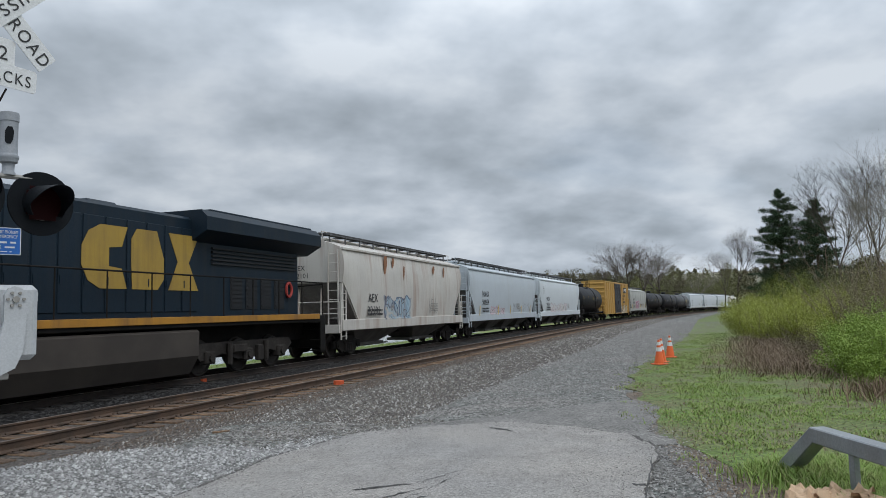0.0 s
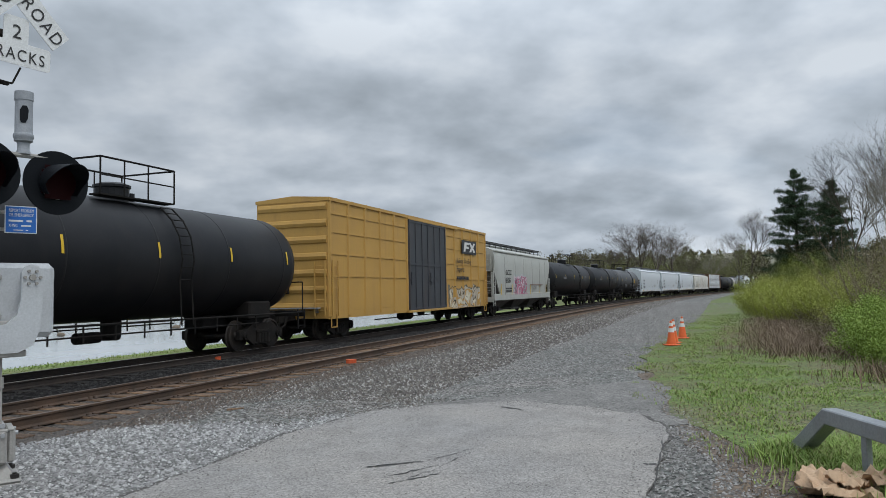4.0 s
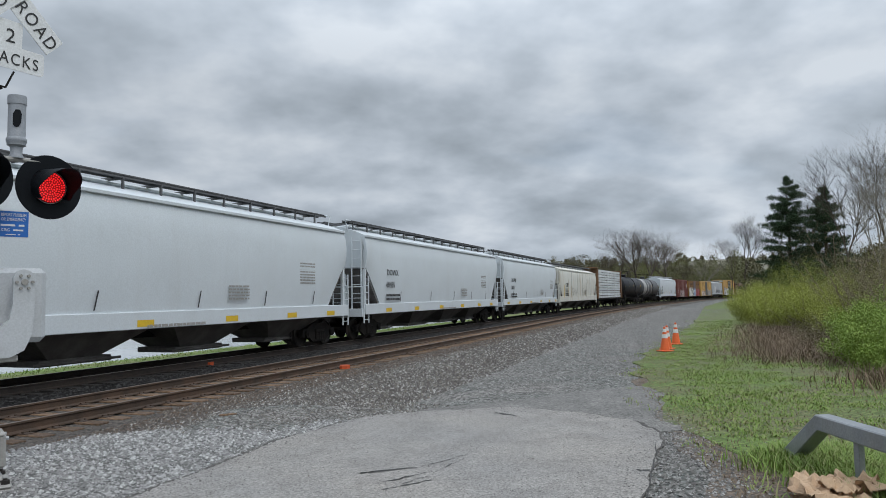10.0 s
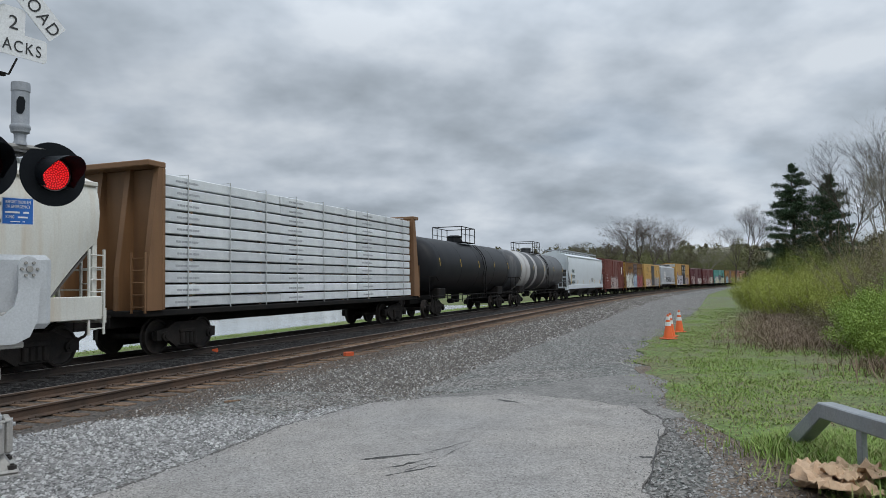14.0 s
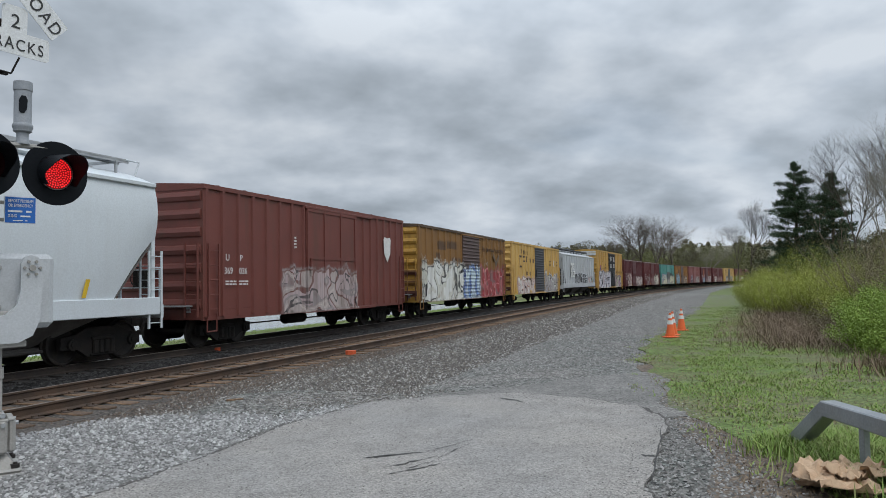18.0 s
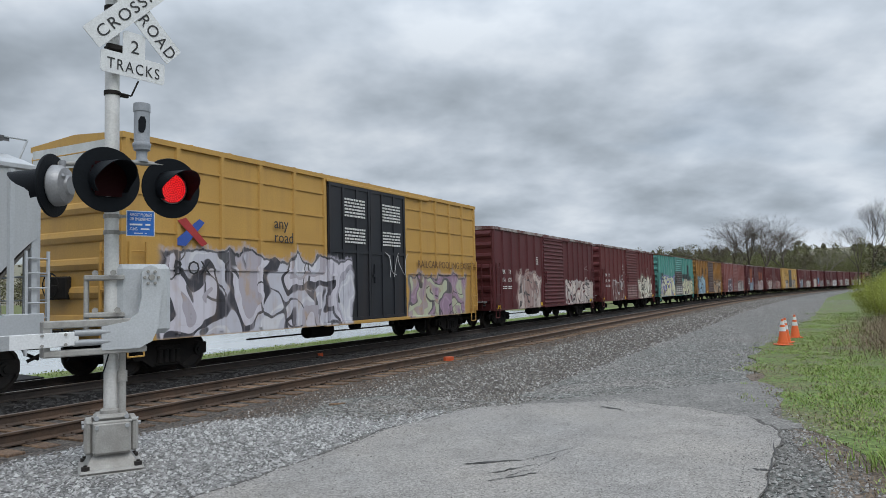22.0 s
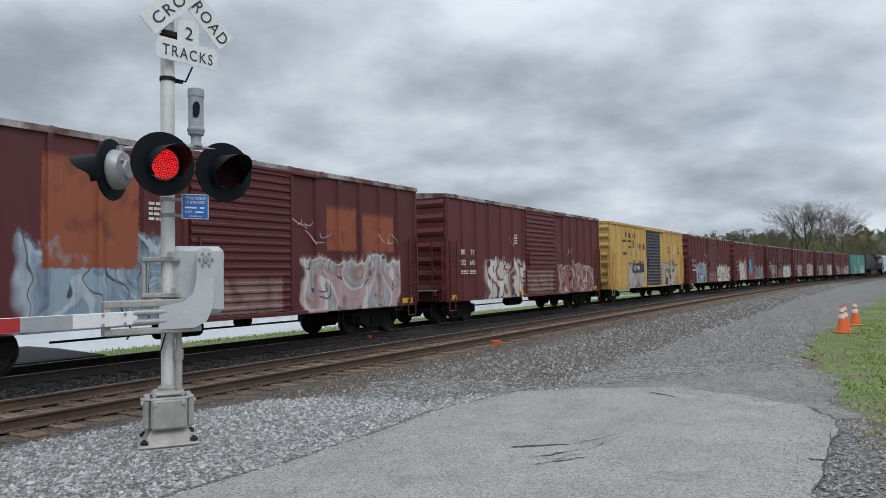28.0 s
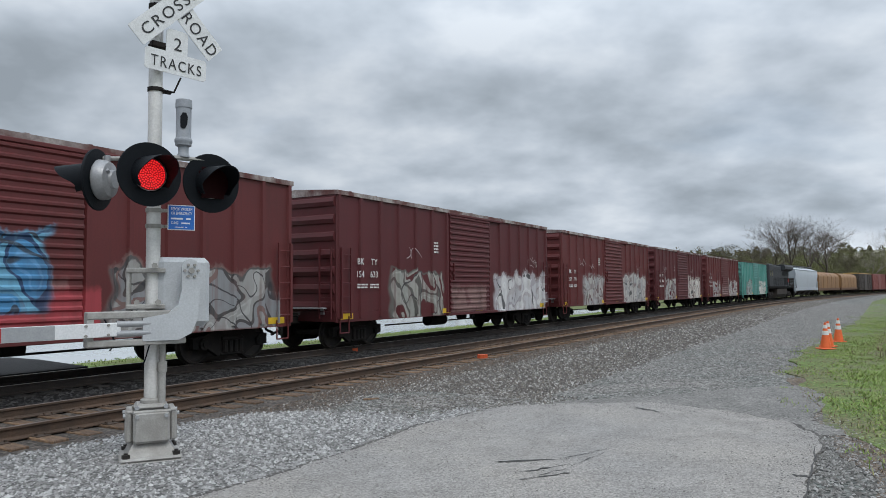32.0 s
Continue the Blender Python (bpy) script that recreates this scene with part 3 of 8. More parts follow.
def bend(r, x0, x1, z0, z1):
    """A bent line across a field, upright, lying or hooked."""
    kind = r.random()
    if kind < 0.45:
        a, c = (r.uniform(x0, x1), z0), (r.uniform(x0, x1), z1)
    elif kind < 0.75:
        a, c = (x0, r.uniform(z0, z1)), (x1, r.uniform(z0, z1))
    else:
        a, c = (x0, z0 + (z1 - z0) * r.choice((0.1, 0.9))), (x1, z0 + (z1 - z0) * r.choice((0.1, 0.9)))
    m = (r.uniform(x0 - 0.2 * (x1 - x0), x1 + 0.2 * (x1 - x0)), r.uniform(z0, z1))
    return [((1 - t) ** 2 * a[0] + 2 * t * (1 - t) * m[0] + t * t * c[0], (1 - t) ** 2 * a[1] + 2 * t * (1 - t) * m[1] + t * t * c[1]) for t in [i / 7 for i in range(8)]]


ART = {}


def graffiti(car, x, z, w, h, y, fills, outline, seed, n=5, cloud=None, ragged=0.35, weight=0.30):
    """Notes sprayed shapes for a car's side: a ragged cloud of old paint and outlined bent bands over it, with no letters."""
    if z < 1.2 and car.name.startswith("boxcar"):
        z, h = 0.78, h + z - 0.78
    ART.setdefault(car.name, []).append(("bands", x, z, w, h, fills, outline, seed, n, cloud))


def painted_block(car, x, z, w, h, colour, wear=0.25):
    """Notes a rolled-on patch of paint for a car's side."""
    ART.setdefault(car.name, []).append(("block", x, z, w, h, colour, wear))


def spray_art(car, piece):
    """A node group that paints one piece over a colour, in the car's own space, so that posts and ribs take the paint too."""
    nt = bpy.data.node_groups.new("spray_art", "ShaderNodeTree")
    nt.interface.new_socket("Color", in_out="INPUT", socket_type="NodeSocketColor")
    nt.interface.new_socket("Color", in_out="OUTPUT", socket_type="NodeSocketColor")
    N, K = nt.nodes, nt.links
    gate_in, gate_out = N.new("NodeGroupInput"), N.new("NodeGroupOutput")
    col = gate_in.outputs[0]
    tc, sep = N.new("ShaderNodeTexCoord"), N.new("ShaderNodeSeparateXYZ")
    tc.object = car
    K.new(tc.outputs["Object"], sep.inputs[0])
    X, Z = sep.outputs[0], sep.outputs[2]

    def m(op, a, b=0.0, c=0.0):
        n = N.new("ShaderNodeMath")
        n.operation = op
        for k, v in enumerate((a, b, c)):
            if isinstance(v, (int, float)):
                n.inputs[k].default_value = v
            else:
                K.new(v, n.inputs[k])
        return n.outputs[0]

    def ramp(v, lo, hi):
        r = N.new("ShaderNodeMapRange")
        r.interpolation_type = "SMOOTHSTEP"
        r.inputs[1].default_value, r.inputs[2].default_value = lo, hi
        K.new(v, r.inputs[0])
        return r.outputs[0]

    def field(x, z, sx, sz, seed, detail=0.0, dist=0.0):
        c, n = N.new("ShaderNodeCombineXYZ"), N.new("ShaderNodeTexNoise")
        K.new(m("MULTIPLY", x, sx), c.inputs[0])
        K.new(m("MULTIPLY", z, sz), c.inputs[1])
        c.inputs[2].default_value = seed * 1.37
        K.new(c.outputs[0], n.inputs["Vector"])
        n.inputs["Scale"].default_value, n.inputs["Detail"].default_value, n.inputs["Distortion"].default_value = 1.0, detail, dist
        return n.outputs[0]

    def mixed(fac, a, b):
        n = N.new("ShaderNodeMix")
        n.data_type = "RGBA"
        for sock, v in ((n.inputs["Factor"], fac), (n.inputs["A"], a), (n.inputs["B"], b)):
            if isinstance(v, tuple):
                sock.default_value = (*v[:3], 1)
            elif isinstance(v, (int, float)):
                sock.default_value = v
            else:
                K.new(v, sock)
        return n.outputs["Result"]

    worn = ramp(field(X, Z, 3.0, 2.0, 3, 4.0), 0.30, 0.50)
    drip = field(X, Z, 8.0, 0.35, 5, 2.0)
    fine = field(X, Z, 9.0, 7.0, 9, 3.0)
    if piece[0] == "block":
        _, x, z, w, h, colour, wear = piece
        e = m("MULTIPLY", m("SUBTRACT", fine, 0.5), 0.10)
        gx, gz = m("ADD", X, e), m("ADD", Z, m("ADD", e, m("MULTIPLY", m("SUBTRACT", drip, 0.5), 0.25 * wear)))
        inside_ = m("MULTIPLY", m("MULTIPLY", ramp(gx, x, x + 0.04), m("SUBTRACT", 1.0, ramp(gx, x + w - 0.04, x + w))), m("MULTIPLY", ramp(gz, z, z + 0.05), m("SUBTRACT", 1.0, ramp(gz, z + h - 0.05 - wear * 0.4, z + h))))
        cover = m("MULTIPLY", inside_, m("ADD", 1.0 - wear, m("MULTIPLY", worn, wear)))
        K.new(mixed(cover, col, tuple(colour)), gate_out.inputs[0])
        return nt
    _, x, z, w, h, fills, outline, seed, n, cloud = piece
    bend_ = m("MULTIPLY", m("SUBTRACT", field(X, Z, 1.3, 1.3, seed + 0.31, 1.0), 0.5), 0.75)
    qx, qz = m("ADD", X, bend_), m("SUBTRACT", Z, bend_)
    # letters stand side by side: the top goes up and down from one to the next
    cell = n / w
    top = m("ADD", z + h * 0.66, m("MULTIPLY", field(X, 0.0, cell * 1.35, 1.0, seed + 0.7, 2.0), h * 0.62))
    top = m("ADD", top, m("MULTIPLY", m("SUBTRACT", fine, 0.5), 0.10))
    depth = m("SUBTRACT", top, qz)
    sides = m("MULTIPLY", ramp(qx, x - 0.08, x + 0.10), m("SUBTRACT", 1.0, ramp(qx, x + w - 0.10, x + w + 0.08)))
    floor_ = ramp(Z, z - 0.02, z + 0.06)
    body = m("MULTIPLY", m("MULTIPLY", ramp(depth, 0.0, 0.035), sides), floor_)
    halo = m("MULTIPLY", m("MULTIPLY", ramp(m("ADD", depth, m("MULTIPLY", m("SUBTRACT", fine, 0.5), 0.35)), -0.14, 0.06), sides), floor_)
    if cloud:
        col = mixed(m("MULTIPLY", halo, m("ADD", 0.55, m("MULTIPLY", worn, 0.4))), col, tuple(cloud))
    # bands that bend round one another
    v = m("MULTIPLY", field(qx, qz, cell * 0.85, 1.15 / h, seed, 0.6, 0.5), 3.4)
    f_ = m("FRACT", v)
    one = m("MULTIPLY", ramp(f_, 0.10, 0.12), m("SUBTRACT", 1.0, ramp(f_, 0.52, 0.54)))
    two = m("MULTIPLY", ramp(f_, 0.67, 0.69), m("SUBTRACT", 1.0, ramp(f_, 0.94, 0.96)))
    shine = m("MULTIPLY", ramp(f_, 0.22, 0.25), m("SUBTRACT", 1.0, ramp(f_, 0.30, 0.34)))
    a_, b_ = tuple(fills[0]), tuple(fills[1 % len(fills)])
    paint_ = mixed(one, tuple(outline), a_)
    paint_ = mixed(two, paint_, b_)
    paint_ = mixed(m("MULTIPLY", shine, 0.5), paint_, tuple(min(0.75, q * 1.3 + 0.08) for q in a_))
    rim = m("SUBTRACT", 1.0, m("MULTIPLY", ramp(depth, 0.07, 0.11), ramp(qx, x + 0.12, x + 0.2)))
    paint_ = mixed(m("MULTIPLY", rim, 0.9), paint_, tuple(outline))
    open_ = m("MAXIMUM", m("MAXIMUM", one, two), m("SUBTRACT", 1.0, ramp(m("ABSOLUTE", m("SUBTRACT", f_, 0.61)), 0.05, 0.12)))
    cover = m("MULTIPLY", body, m("MULTIPLY", m("ADD", 0.74, m("MULTIPLY", worn, 0.24)), m("MAXIMUM", open_, rim)))
    scrawl = m("SUBTRACT", 1.0, ramp(m("ABSOLUTE", m("SUBTRACT", m("FRACT", m("MULTIPLY", field(qx, Z, cell * 0.7, 0.9 / h, seed + 40.5, 0.5, 1.2), 4.0)), 0.5)), 0.035, 0.06))
    paint_ = mixed(m("MULTIPLY", scrawl, 0.9), paint_, (0.03, 0.03, 0.035) if sum(outline) > 0.9 or sum(a_) > 0.6 else tuple(min(0.7, q * 1.5 + 0.2) for q in a_))
    # runs of paint down the side
    cover = m("MULTIPLY", cover, m("SUBTRACT", 1.0, m("MULTIPLY", ramp(drip, 0.56, 0.70), 0.45)))
    K.new(mixed(cover, col, paint_), gate_out.inputs[0])
    return nt


def apply_art():
    """Gives each tagged car its own painted copy of its side materials."""
    takes = ("body", "side_post", "door", "door_handle", "lower_door_track", "side_rib", "side_sill", "side_rail", "ladder", "tank", "panel_seam", "end_wall", "end_rib", "end_ladder")
    for car, _, _ in TRAIN:
        pieces = ART.get(car.name)
        if not pieces:
            continue
        own, groups = {}, [spray_art(car, piece) for piece in pieces]
        for ob in car.children_recursive:
            if ob.name.split(".")[0] not in takes or not ob.material_slots:
                continue
            mat = ob.material_slots[0].material
            if mat.name not in own:
                cp = mat.copy()
                nt = cp.node_tree
                bare = nt.nodes.get("before_wear")
                if bare is None:
                    continue
                src = bare.inputs[0].links[0].from_socket
                for group in groups:
                    gn = nt.nodes.new("ShaderNodeGroup")
                    gn.node_tree = group
                    nt.links.new(src, gn.inputs[0])
                    src = gn.outputs[0]
                nt.links.new(src, bare.inputs[0])
                own[mat.name] = cp
            ob.material_slots[0].link = "OBJECT"
            ob.material_slots[0].material = own[mat.name]


def tag_mark(car, x, z, w, h, y, col, seed):
    """A thin scrawled tag of bent lines."""
    r, b = random.Random(seed), Build()
    n = max(3, int(w / 0.22))
    for k in range(n):
        x0 = w * (k - 0.3) / n
        b.prism(ribbon(bend(r, x0, x0 + w * 1.6 / n, 0, h), 0.032, 0.5), "y", -0.004 - 0.0002 * (k % 5), -0.002)
    part("graffiti_tag", b, spray(col), car, "thin scrawled spray tag", at=pose(x, y, z))


def spray(c):
    return material("spray_" + "_".join(f"{int(v * 100):02d}" for v in c), c, 0.65, second=tuple(min(1, v * 0.6 + 0.03) for v in c), amount=0.5, scale=2.2, grain=9, grain_amt=0.4, bump=0.05, streak=0.22, streak_col=(0.14, 0.1, 0.09))


def paint(name, c, second=None, streak=0.35, streak_col=(0.09, 0.05, 0.035), rough=0.55, amount=0.55):
    return material(name, c, rough, second=second or tuple(v * 0.62 for v in c), amount=amount, scale=0.8, grain=26, grain_amt=0.18, bump=0.06, streak=streak, streak_col=streak_col, contrast=0.16)


def car_thing(name, label, category="freight car"):
    t = thing(name, label, category, group="cars of the freight train")
    return t


# ---- boxcar ----
def boxcar(label, L, mats, eave=4.47, posts=8, door_w=3.0, door_x=0.0, door_mat=None, doors=1, roof_mat=None, end_ribs=7, low=0.78, plug=False):
    """mats: side, end. L: length over couplers. Its near side looks to -y, its leading end to -x."""
    car = car_thing("boxcar", label)
    side, endm = mats
    bl, hw = L / 2 - 0.92, 1.50
    key = (round(bl, 2), eave, low)
    # the floor lies over the trucks; the side sills hang lower
    body = Build().box(-bl, bl, -hw, hw, 1.05, eave, 0.015)
    for q in (-1, 1):
        body.box(-bl, bl, q * hw, q * (hw - 0.07), low, 1.06)
    part("body", shared(("body", *key), lambda: body), side, car)
    roof = lambda: Build().prism([(-hw - 0.06, eave - 0.10), (-hw - 0.06, eave + 0.02), (0, eave + 0.13), (hw + 0.06, eave + 0.02), (hw + 0.06, eave - 0.10)], "x", -bl - 0.03, bl + 0.03)
    part("roof", shared(("roof", *key), roof), roof_mat or side, car)
    def seams():
        b = Build()
        k = -bl + 0.6
        while k < bl - 0.3:
            b.prism([(-hw - 0.02, eave + 0.02), (0, eave + 0.13), (hw + 0.02, eave + 0.02), (hw + 0.02, eave + 0.045), (0, eave + 0.16), (-hw - 0.02, eave + 0.045)], "x", k, k + 0.07)
            k += 1.22
        return b
    part("roof_seams", shared(("seams", *key), seams), roof_mat or side, car)
    # posts on the near side, either side of the door
    post = shared(("post", eave, low), lambda: Build().prism([(-0.075, 0.0), (-0.045, -0.06), (0.045, -0.06), (0.075, 0.0)], "z", low + 0.10, eave - 0.1))
    dw = door_w * doors
    for way in (-1, 1):
        x0, x1 = door_x + way * (dw / 2 + 0.12), way * (bl - 0.09)
        for k in range(posts):
            px = x0 + (x1 - x0) * k / (posts - 1)
            part("side_post", post, side, car, at=pose(px, -hw, 0))
    if eave > 5:
        for z in (low + 1.55, low + 2.35, low + 3.15, eave - 0.55):
            for way in (-1, 1):
                x0, x1 = sorted((door_x + way * (dw / 2 + 0.15), way * (bl - 0.09)))
                part("side_rail", Build().box(x0, x1, -0.03, 0.0, z - 0.025, z + 0.025), side, car, at=pose(0, -hw, 0))
    far = Build()
    for k in range(14):
        far.box(-bl + 0.1 + k * (2 * bl - 0.2) / 13 - 0.05, -bl + 0.1 + k * (2 * bl - 0.2) / 13 + 0.05, hw, hw + 0.05, low, eave - 0.1)
    part("far_side_posts", shared(("farposts", *key), lambda: far), side, car)
    # doors
    def door_shape():
        if not plug:
            nrib, face = 18, []
            for k in range(nrib):
                z = low + 0.22 + k * (eave - low - 0.45) / (nrib - 1)
                face += [(-0.055, z - 0.055), (-0.088, z - 0.022), (-0.088, z + 0.022), (-0.055, z + 0.055)]
            b = Build().prism([(0.0, low + 0.10), (-0.055, low + 0.10), *face, (-0.055, eave - 0.16), (0.0, eave - 0.16)], "x", -door_w / 2, door_w / 2)
        else:
            b = Build().box(-door_w / 2, door_w / 2, -0.055, 0.0, low + 0.10, eave - 0.16, 0.01)
            for x in (-door_w / 2 + 0.06, -door_w / 6, door_w / 6, door_w / 2 - 0.06):
                b.box(x - 0.05, x + 0.05, -0.09, -0.05, low + 0.12, eave - 0.18)
            for z in (low + 0.14, (low + eave) / 2, eave - 0.22):
                b.box(-door_w / 2, door_w / 2, -0.08, -0.05, z - 0.05, z + 0.05)
        return b
    for k in range(doors):
        dx = door_x + (k - (doors - 1) / 2) * door_w
        dr = part("door", shared(("door", door_w, eave, low, plug), door_shape), door_mat or side, car, "ribbed sliding door" if not plug else "flush plug door", at=pose(dx, -hw - 0.012, 0))
        part("door_handle", shared("door_handle", lambda: Build().box(-0.03, 0.03, -0.13, -0.08, 2.0, 2.6).box(-0.12, 0.12, -0.14, -0.09, 2.2, 2.28)), door_mat or side, dr, at=pose(-door_w / 2 + 0.2, 0, 0))
    part("lower_door_track", shared(("track", dw, low), lambda: Build().box(-dw / 2 - 0.2, dw * 0.95, -0.13, 0.0, low - 0.02, low + 0.08, 0.01)), side, car, at=pose(door_x, -hw, 0))
    part("upper_door_track", shared(("utrack", dw, eave), lambda: Build().box(-dw / 2 - 0.1, dw * 0.9, -0.10, 0.0, eave - 0.17, eave - 0.09, 0.01)), side, car, at=pose(door_x, -hw, 0))
    # corrugated ends
    er = shared(("endrib", eave), lambda: Build().prism([(0, -0.15), (-0.05, -0.11), (-0.085, 0.0), (-0.05, 0.11), (0, 0.15)], "y", -hw + 0.06, hw - 0.06))
    for way in (-1, 1):
        for k in range(end_ribs):
            z = low + 0.45 + k * (eave - low - 0.75) / (end_ribs - 1)
            part("end_rib", er, endm, car, at=pose(way * bl, 0, z, 0, 0, 0 if way < 0 else 180))
        part("end_wall", shared(("endwall", eave, low), lambda: Build().box(-0.012, 0.0, -hw + 0.01, hw - 0.01, low + 0.02, eave - 0.08)), endm, car, at=pose(way * bl, 0, 0, 0, 0, 0 if way < 0 else 180))
        ladder(car, side, way * (bl - 0.32), -hw - 0.10, low + 0.1, low + 2.1, 0.42, "x", 5)
        ladder(car, endm, way * (bl + 0.13), -hw + 0.30, low + 0.1, low + 2.1, 0.42, "y", 5, "end_ladder")
        part("stirrup", shared("stirrup", lambda: Build().pipe([(-0.2, 0, 0.95), (-0.2, 0, 0.48), (0.2, 0, 0.48), (0.2, 0, 0.95)], 0.02, 6)), side, car, at=pose(way * (bl - 0.32), -hw - 0.03, 0))
        part("end_platform", shared("end_platform", lambda: Build().box(-0.22, 0.0, -1.2, 1.2, 1.16, 1.2).box(-0.1, 0.0, -1.1, -1.0, 1.0, 1.16)), galv, car, at=pose(way * bl, 0, 0, 0, 0, 0 if way < 0 else 180))
    hub = Build()
    hub.lathe([(0.27, -0.015), (0.29, 0.0), (0.27, 0.015), (0.25, 0.0), (0.27, -0.015)], "x", 20)
    for k in range(4):
        a = k * math.pi / 2
        hub.tube((0, 0, 0), (0, 0.27 * math.cos(a), 0.27 * math.sin(a)), 0.012, seg=5)
    part("brake_wheel", shared("brake_wheel", lambda: hub), cast, car, at=pose(-bl - 0.2, 0.55, 2.0))
    part("brake_box", shared("brake_box", lambda: Build().box(-0.14, 0, -0.35, 0.35, 1.7, 2.2, 0.03)), cast, car, at=pose(-bl, 0.45, 0))
    under = Build().box(-bl + 0.1, bl - 0.1, -0.3, 0.3, 0.72, 1.05)
    for k in range(9):
        x = -bl + 1 + k * (2 * bl - 2) / 8
        under.box(x - 0.06, x + 0.06, -hw + 0.10, hw - 0.10, 0.89, 1.05)
    under.tube((-1.6, -0.75, 0.60), (-0.5, -0.75, 0.60), 0.2, seg=12).tube((0.6, -0.8, 0.66), (1.0, -0.8, 0.66), 0.12, seg=10)
    under.pipe([(-3.8, -0.5, 0.52), (3.8, -0.5, 0.52)], 0.025, 6)
    part("underframe", shared(("under", *key), lambda: under), under_black, car)
    for x in (-bl + 1.55, bl - 1.55):
        truck(car, x)
    for way in (-1, 1):
        coupler(car, way * (L / 2 - 0.2), way)
    return car


# ---- covered hopper ----
def hopper(label, L, mat, roof_z=4.68, ribs=0, chutes=3, slope=1.45, sill_mat=None, chute_mat=None, rib_mat=None, curved=True, hatch_mat=None, end_mat=None, sill_top=1.46, walk_mat=None):
    car = car_thing("covered_hopper", label)
    bl = L / 2 - 0.88
    sill_z, eave = 1.28, roof_z - 0.50
    prof = [(1.50, 0.0), (1.56, 0.25), (1.58, 0.5), (1.55, 0.75), (1.47, 1.0)] if curved else [(1.50, 0.0), (1.50, 0.5), (1.50, 1.0)]
    top = [(1.40, eave + 0.10), (1.05, eave + 0.24), (0.5, roof_z - 0.08), (0.0, roof_z)]
    st = []
    m = 9
    for k in range(m):
        u = k / (m - 1)
        st.append((-bl + slope * u, eave - 1.25 - (eave - 1.25 - sill_z) * u ** 1.15))
    for k in range(1, 7):
        st.append((-bl + slope + (2 * bl - 2 * slope) * k / 7, sill_z))
    st += [(-x, z) for x, z in st[:m][::-1]]
    b = Build()
    rows = []
    for x, zb in st:
        half = [(-y, zb + (eave - zb) * q) for y, q in prof] + [(-y, z) for y, z in top]
        loop = half + [(-y, z) for y, z in half[:-1][::-1]]
        rows.append([(x, y, z) for y, z in loop])
    k = len(rows[0])
    b.add([p for r in rows for p in r], [(i * k + j, i * k + (j + 1) % k, (i + 1) * k + (j + 1) % k, (i + 1) * k + j) for i in range(len(rows) - 1) for j in range(k)] + [tuple(range(k)), tuple((len(rows) - 1) * k + j for j in range(k))])
    part("body", b, mat, car, smooth=30)
    # sill, end frames
    sm = sill_mat or mat
    for s in (-1, 1):
        part("side_sill", shared(("sill", L, sill_top), lambda: Build().box(-bl - 0.1, bl + 0.1, -0.07, 0.07, 1.04, sill_top, 0.015)), sm, car, at=pose(0, s * 1.5, 0))
    for s in (-1, 1):
        part("roof_rail", shared(("roofrail", L, eave), lambda: Build().box(-bl, bl, -0.05, 0.05, eave - 0.02, eave + 0.08, 0.015)), mat, car, at=pose(0, s * 1.49, 0))
    em = end_mat or mat
    for way in (-1, 1):
        part("end_platform", shared("hop_platform", lambda: Build().box(-0.25, 1.9, -1.5, 1.5, 1.14, 1.24, 0.01).box(-0.3, -0.2, -1.5, 1.5, 0.95, 1.28, 0.01)), sm, car, at=pose(way * bl, 0, 0, 0, 0, 0 if way < 0 else 180))
        for s in (-1, 1):
            part("corner_post", shared(("cpost", eave), lambda: Build().box(-0.05, 0.07, -0.06, 0.06, 1.24, eave - 0.3, 0.01)), em, car, at=pose(way * (bl - 0.05), s * 1.42, 0))
        part("slope_sheet", shared(("slope", eave, slope), lambda: Build().prism([(-0.03, eave - 1.27), (slope - 0.04, 1.27), (slope + 0.03, 1.27), (0.04, eave - 1.27)], "y", -1.46, 1.46)), chute_mat or chute_grey, car, "dirty sloping end sheet", at=pose(way * bl, 0, -0.02, 0, 0, 0 if way < 0 else 180))
        part("brace", shared(("brace", eave), lambda: Build().tube((0.1, -0.5, 1.24), (0.2, -0.5, eave - 1.3), 0.05, seg=8).tube((0.1, 0.5, 1.24), (0.2, 0.5, eave - 1.3), 0.05, seg=8)), em, car, at=pose(way * bl, 0, 0, 0, 0, 0 if way < 0 else 180))
        ladder(car, em, way * (bl - 0.02), -1.52, 0.7, 2.6, 0.42, "x", 7)
        ladder(car, em, way * (bl + 0.1), -1.15, 1.0, eave, 0.42, "y", 9, "end_ladder")
        part("handrail", shared("hop_rail", lambda: Build().pipe([(-0.2, -1.45, 1.2), (-0.2, -1.45, 2.15), (-0.2, 1.45, 2.15), (-0.2, 1.45, 1.2)], 0.02, 6).pipe([(-0.2, -1.45, 1.7), (-0.2, 1.45, 1.7)], 0.015, 6)), em, car, at=pose(way * bl, 0, 0, 0, 0, 0 if way < 0 else 180))
    # chutes
    span = (2 * bl - 2 * slope + 1.2) / chutes
    for k in range(chutes):
        cx = (k - (chutes - 1) / 2) * span
        part("hopper_chute", shared(("chute", round(span, 2)), lambda: chute_shape(span)), chute_mat or chute_grey, car, at=pose(cx, 0, 0))
    part("center_sill", shared(("csill", L), lambda: Build().box(-bl, bl, -0.2, 0.2, 0.75, 1.1)), under_black, car)
    if ribs:
        rb = shared(("hrib", eave, curved), lambda: Build().prism([(-0.06, 0), (-0.04, -0.055), (0.04, -0.055), (0.06, 0)], "z", sill_z, eave - 0.04))
        for k in range(ribs):
            x = -bl + slope * 0.35 + (2 * bl - slope * 0.7) * k / (ribs - 1)
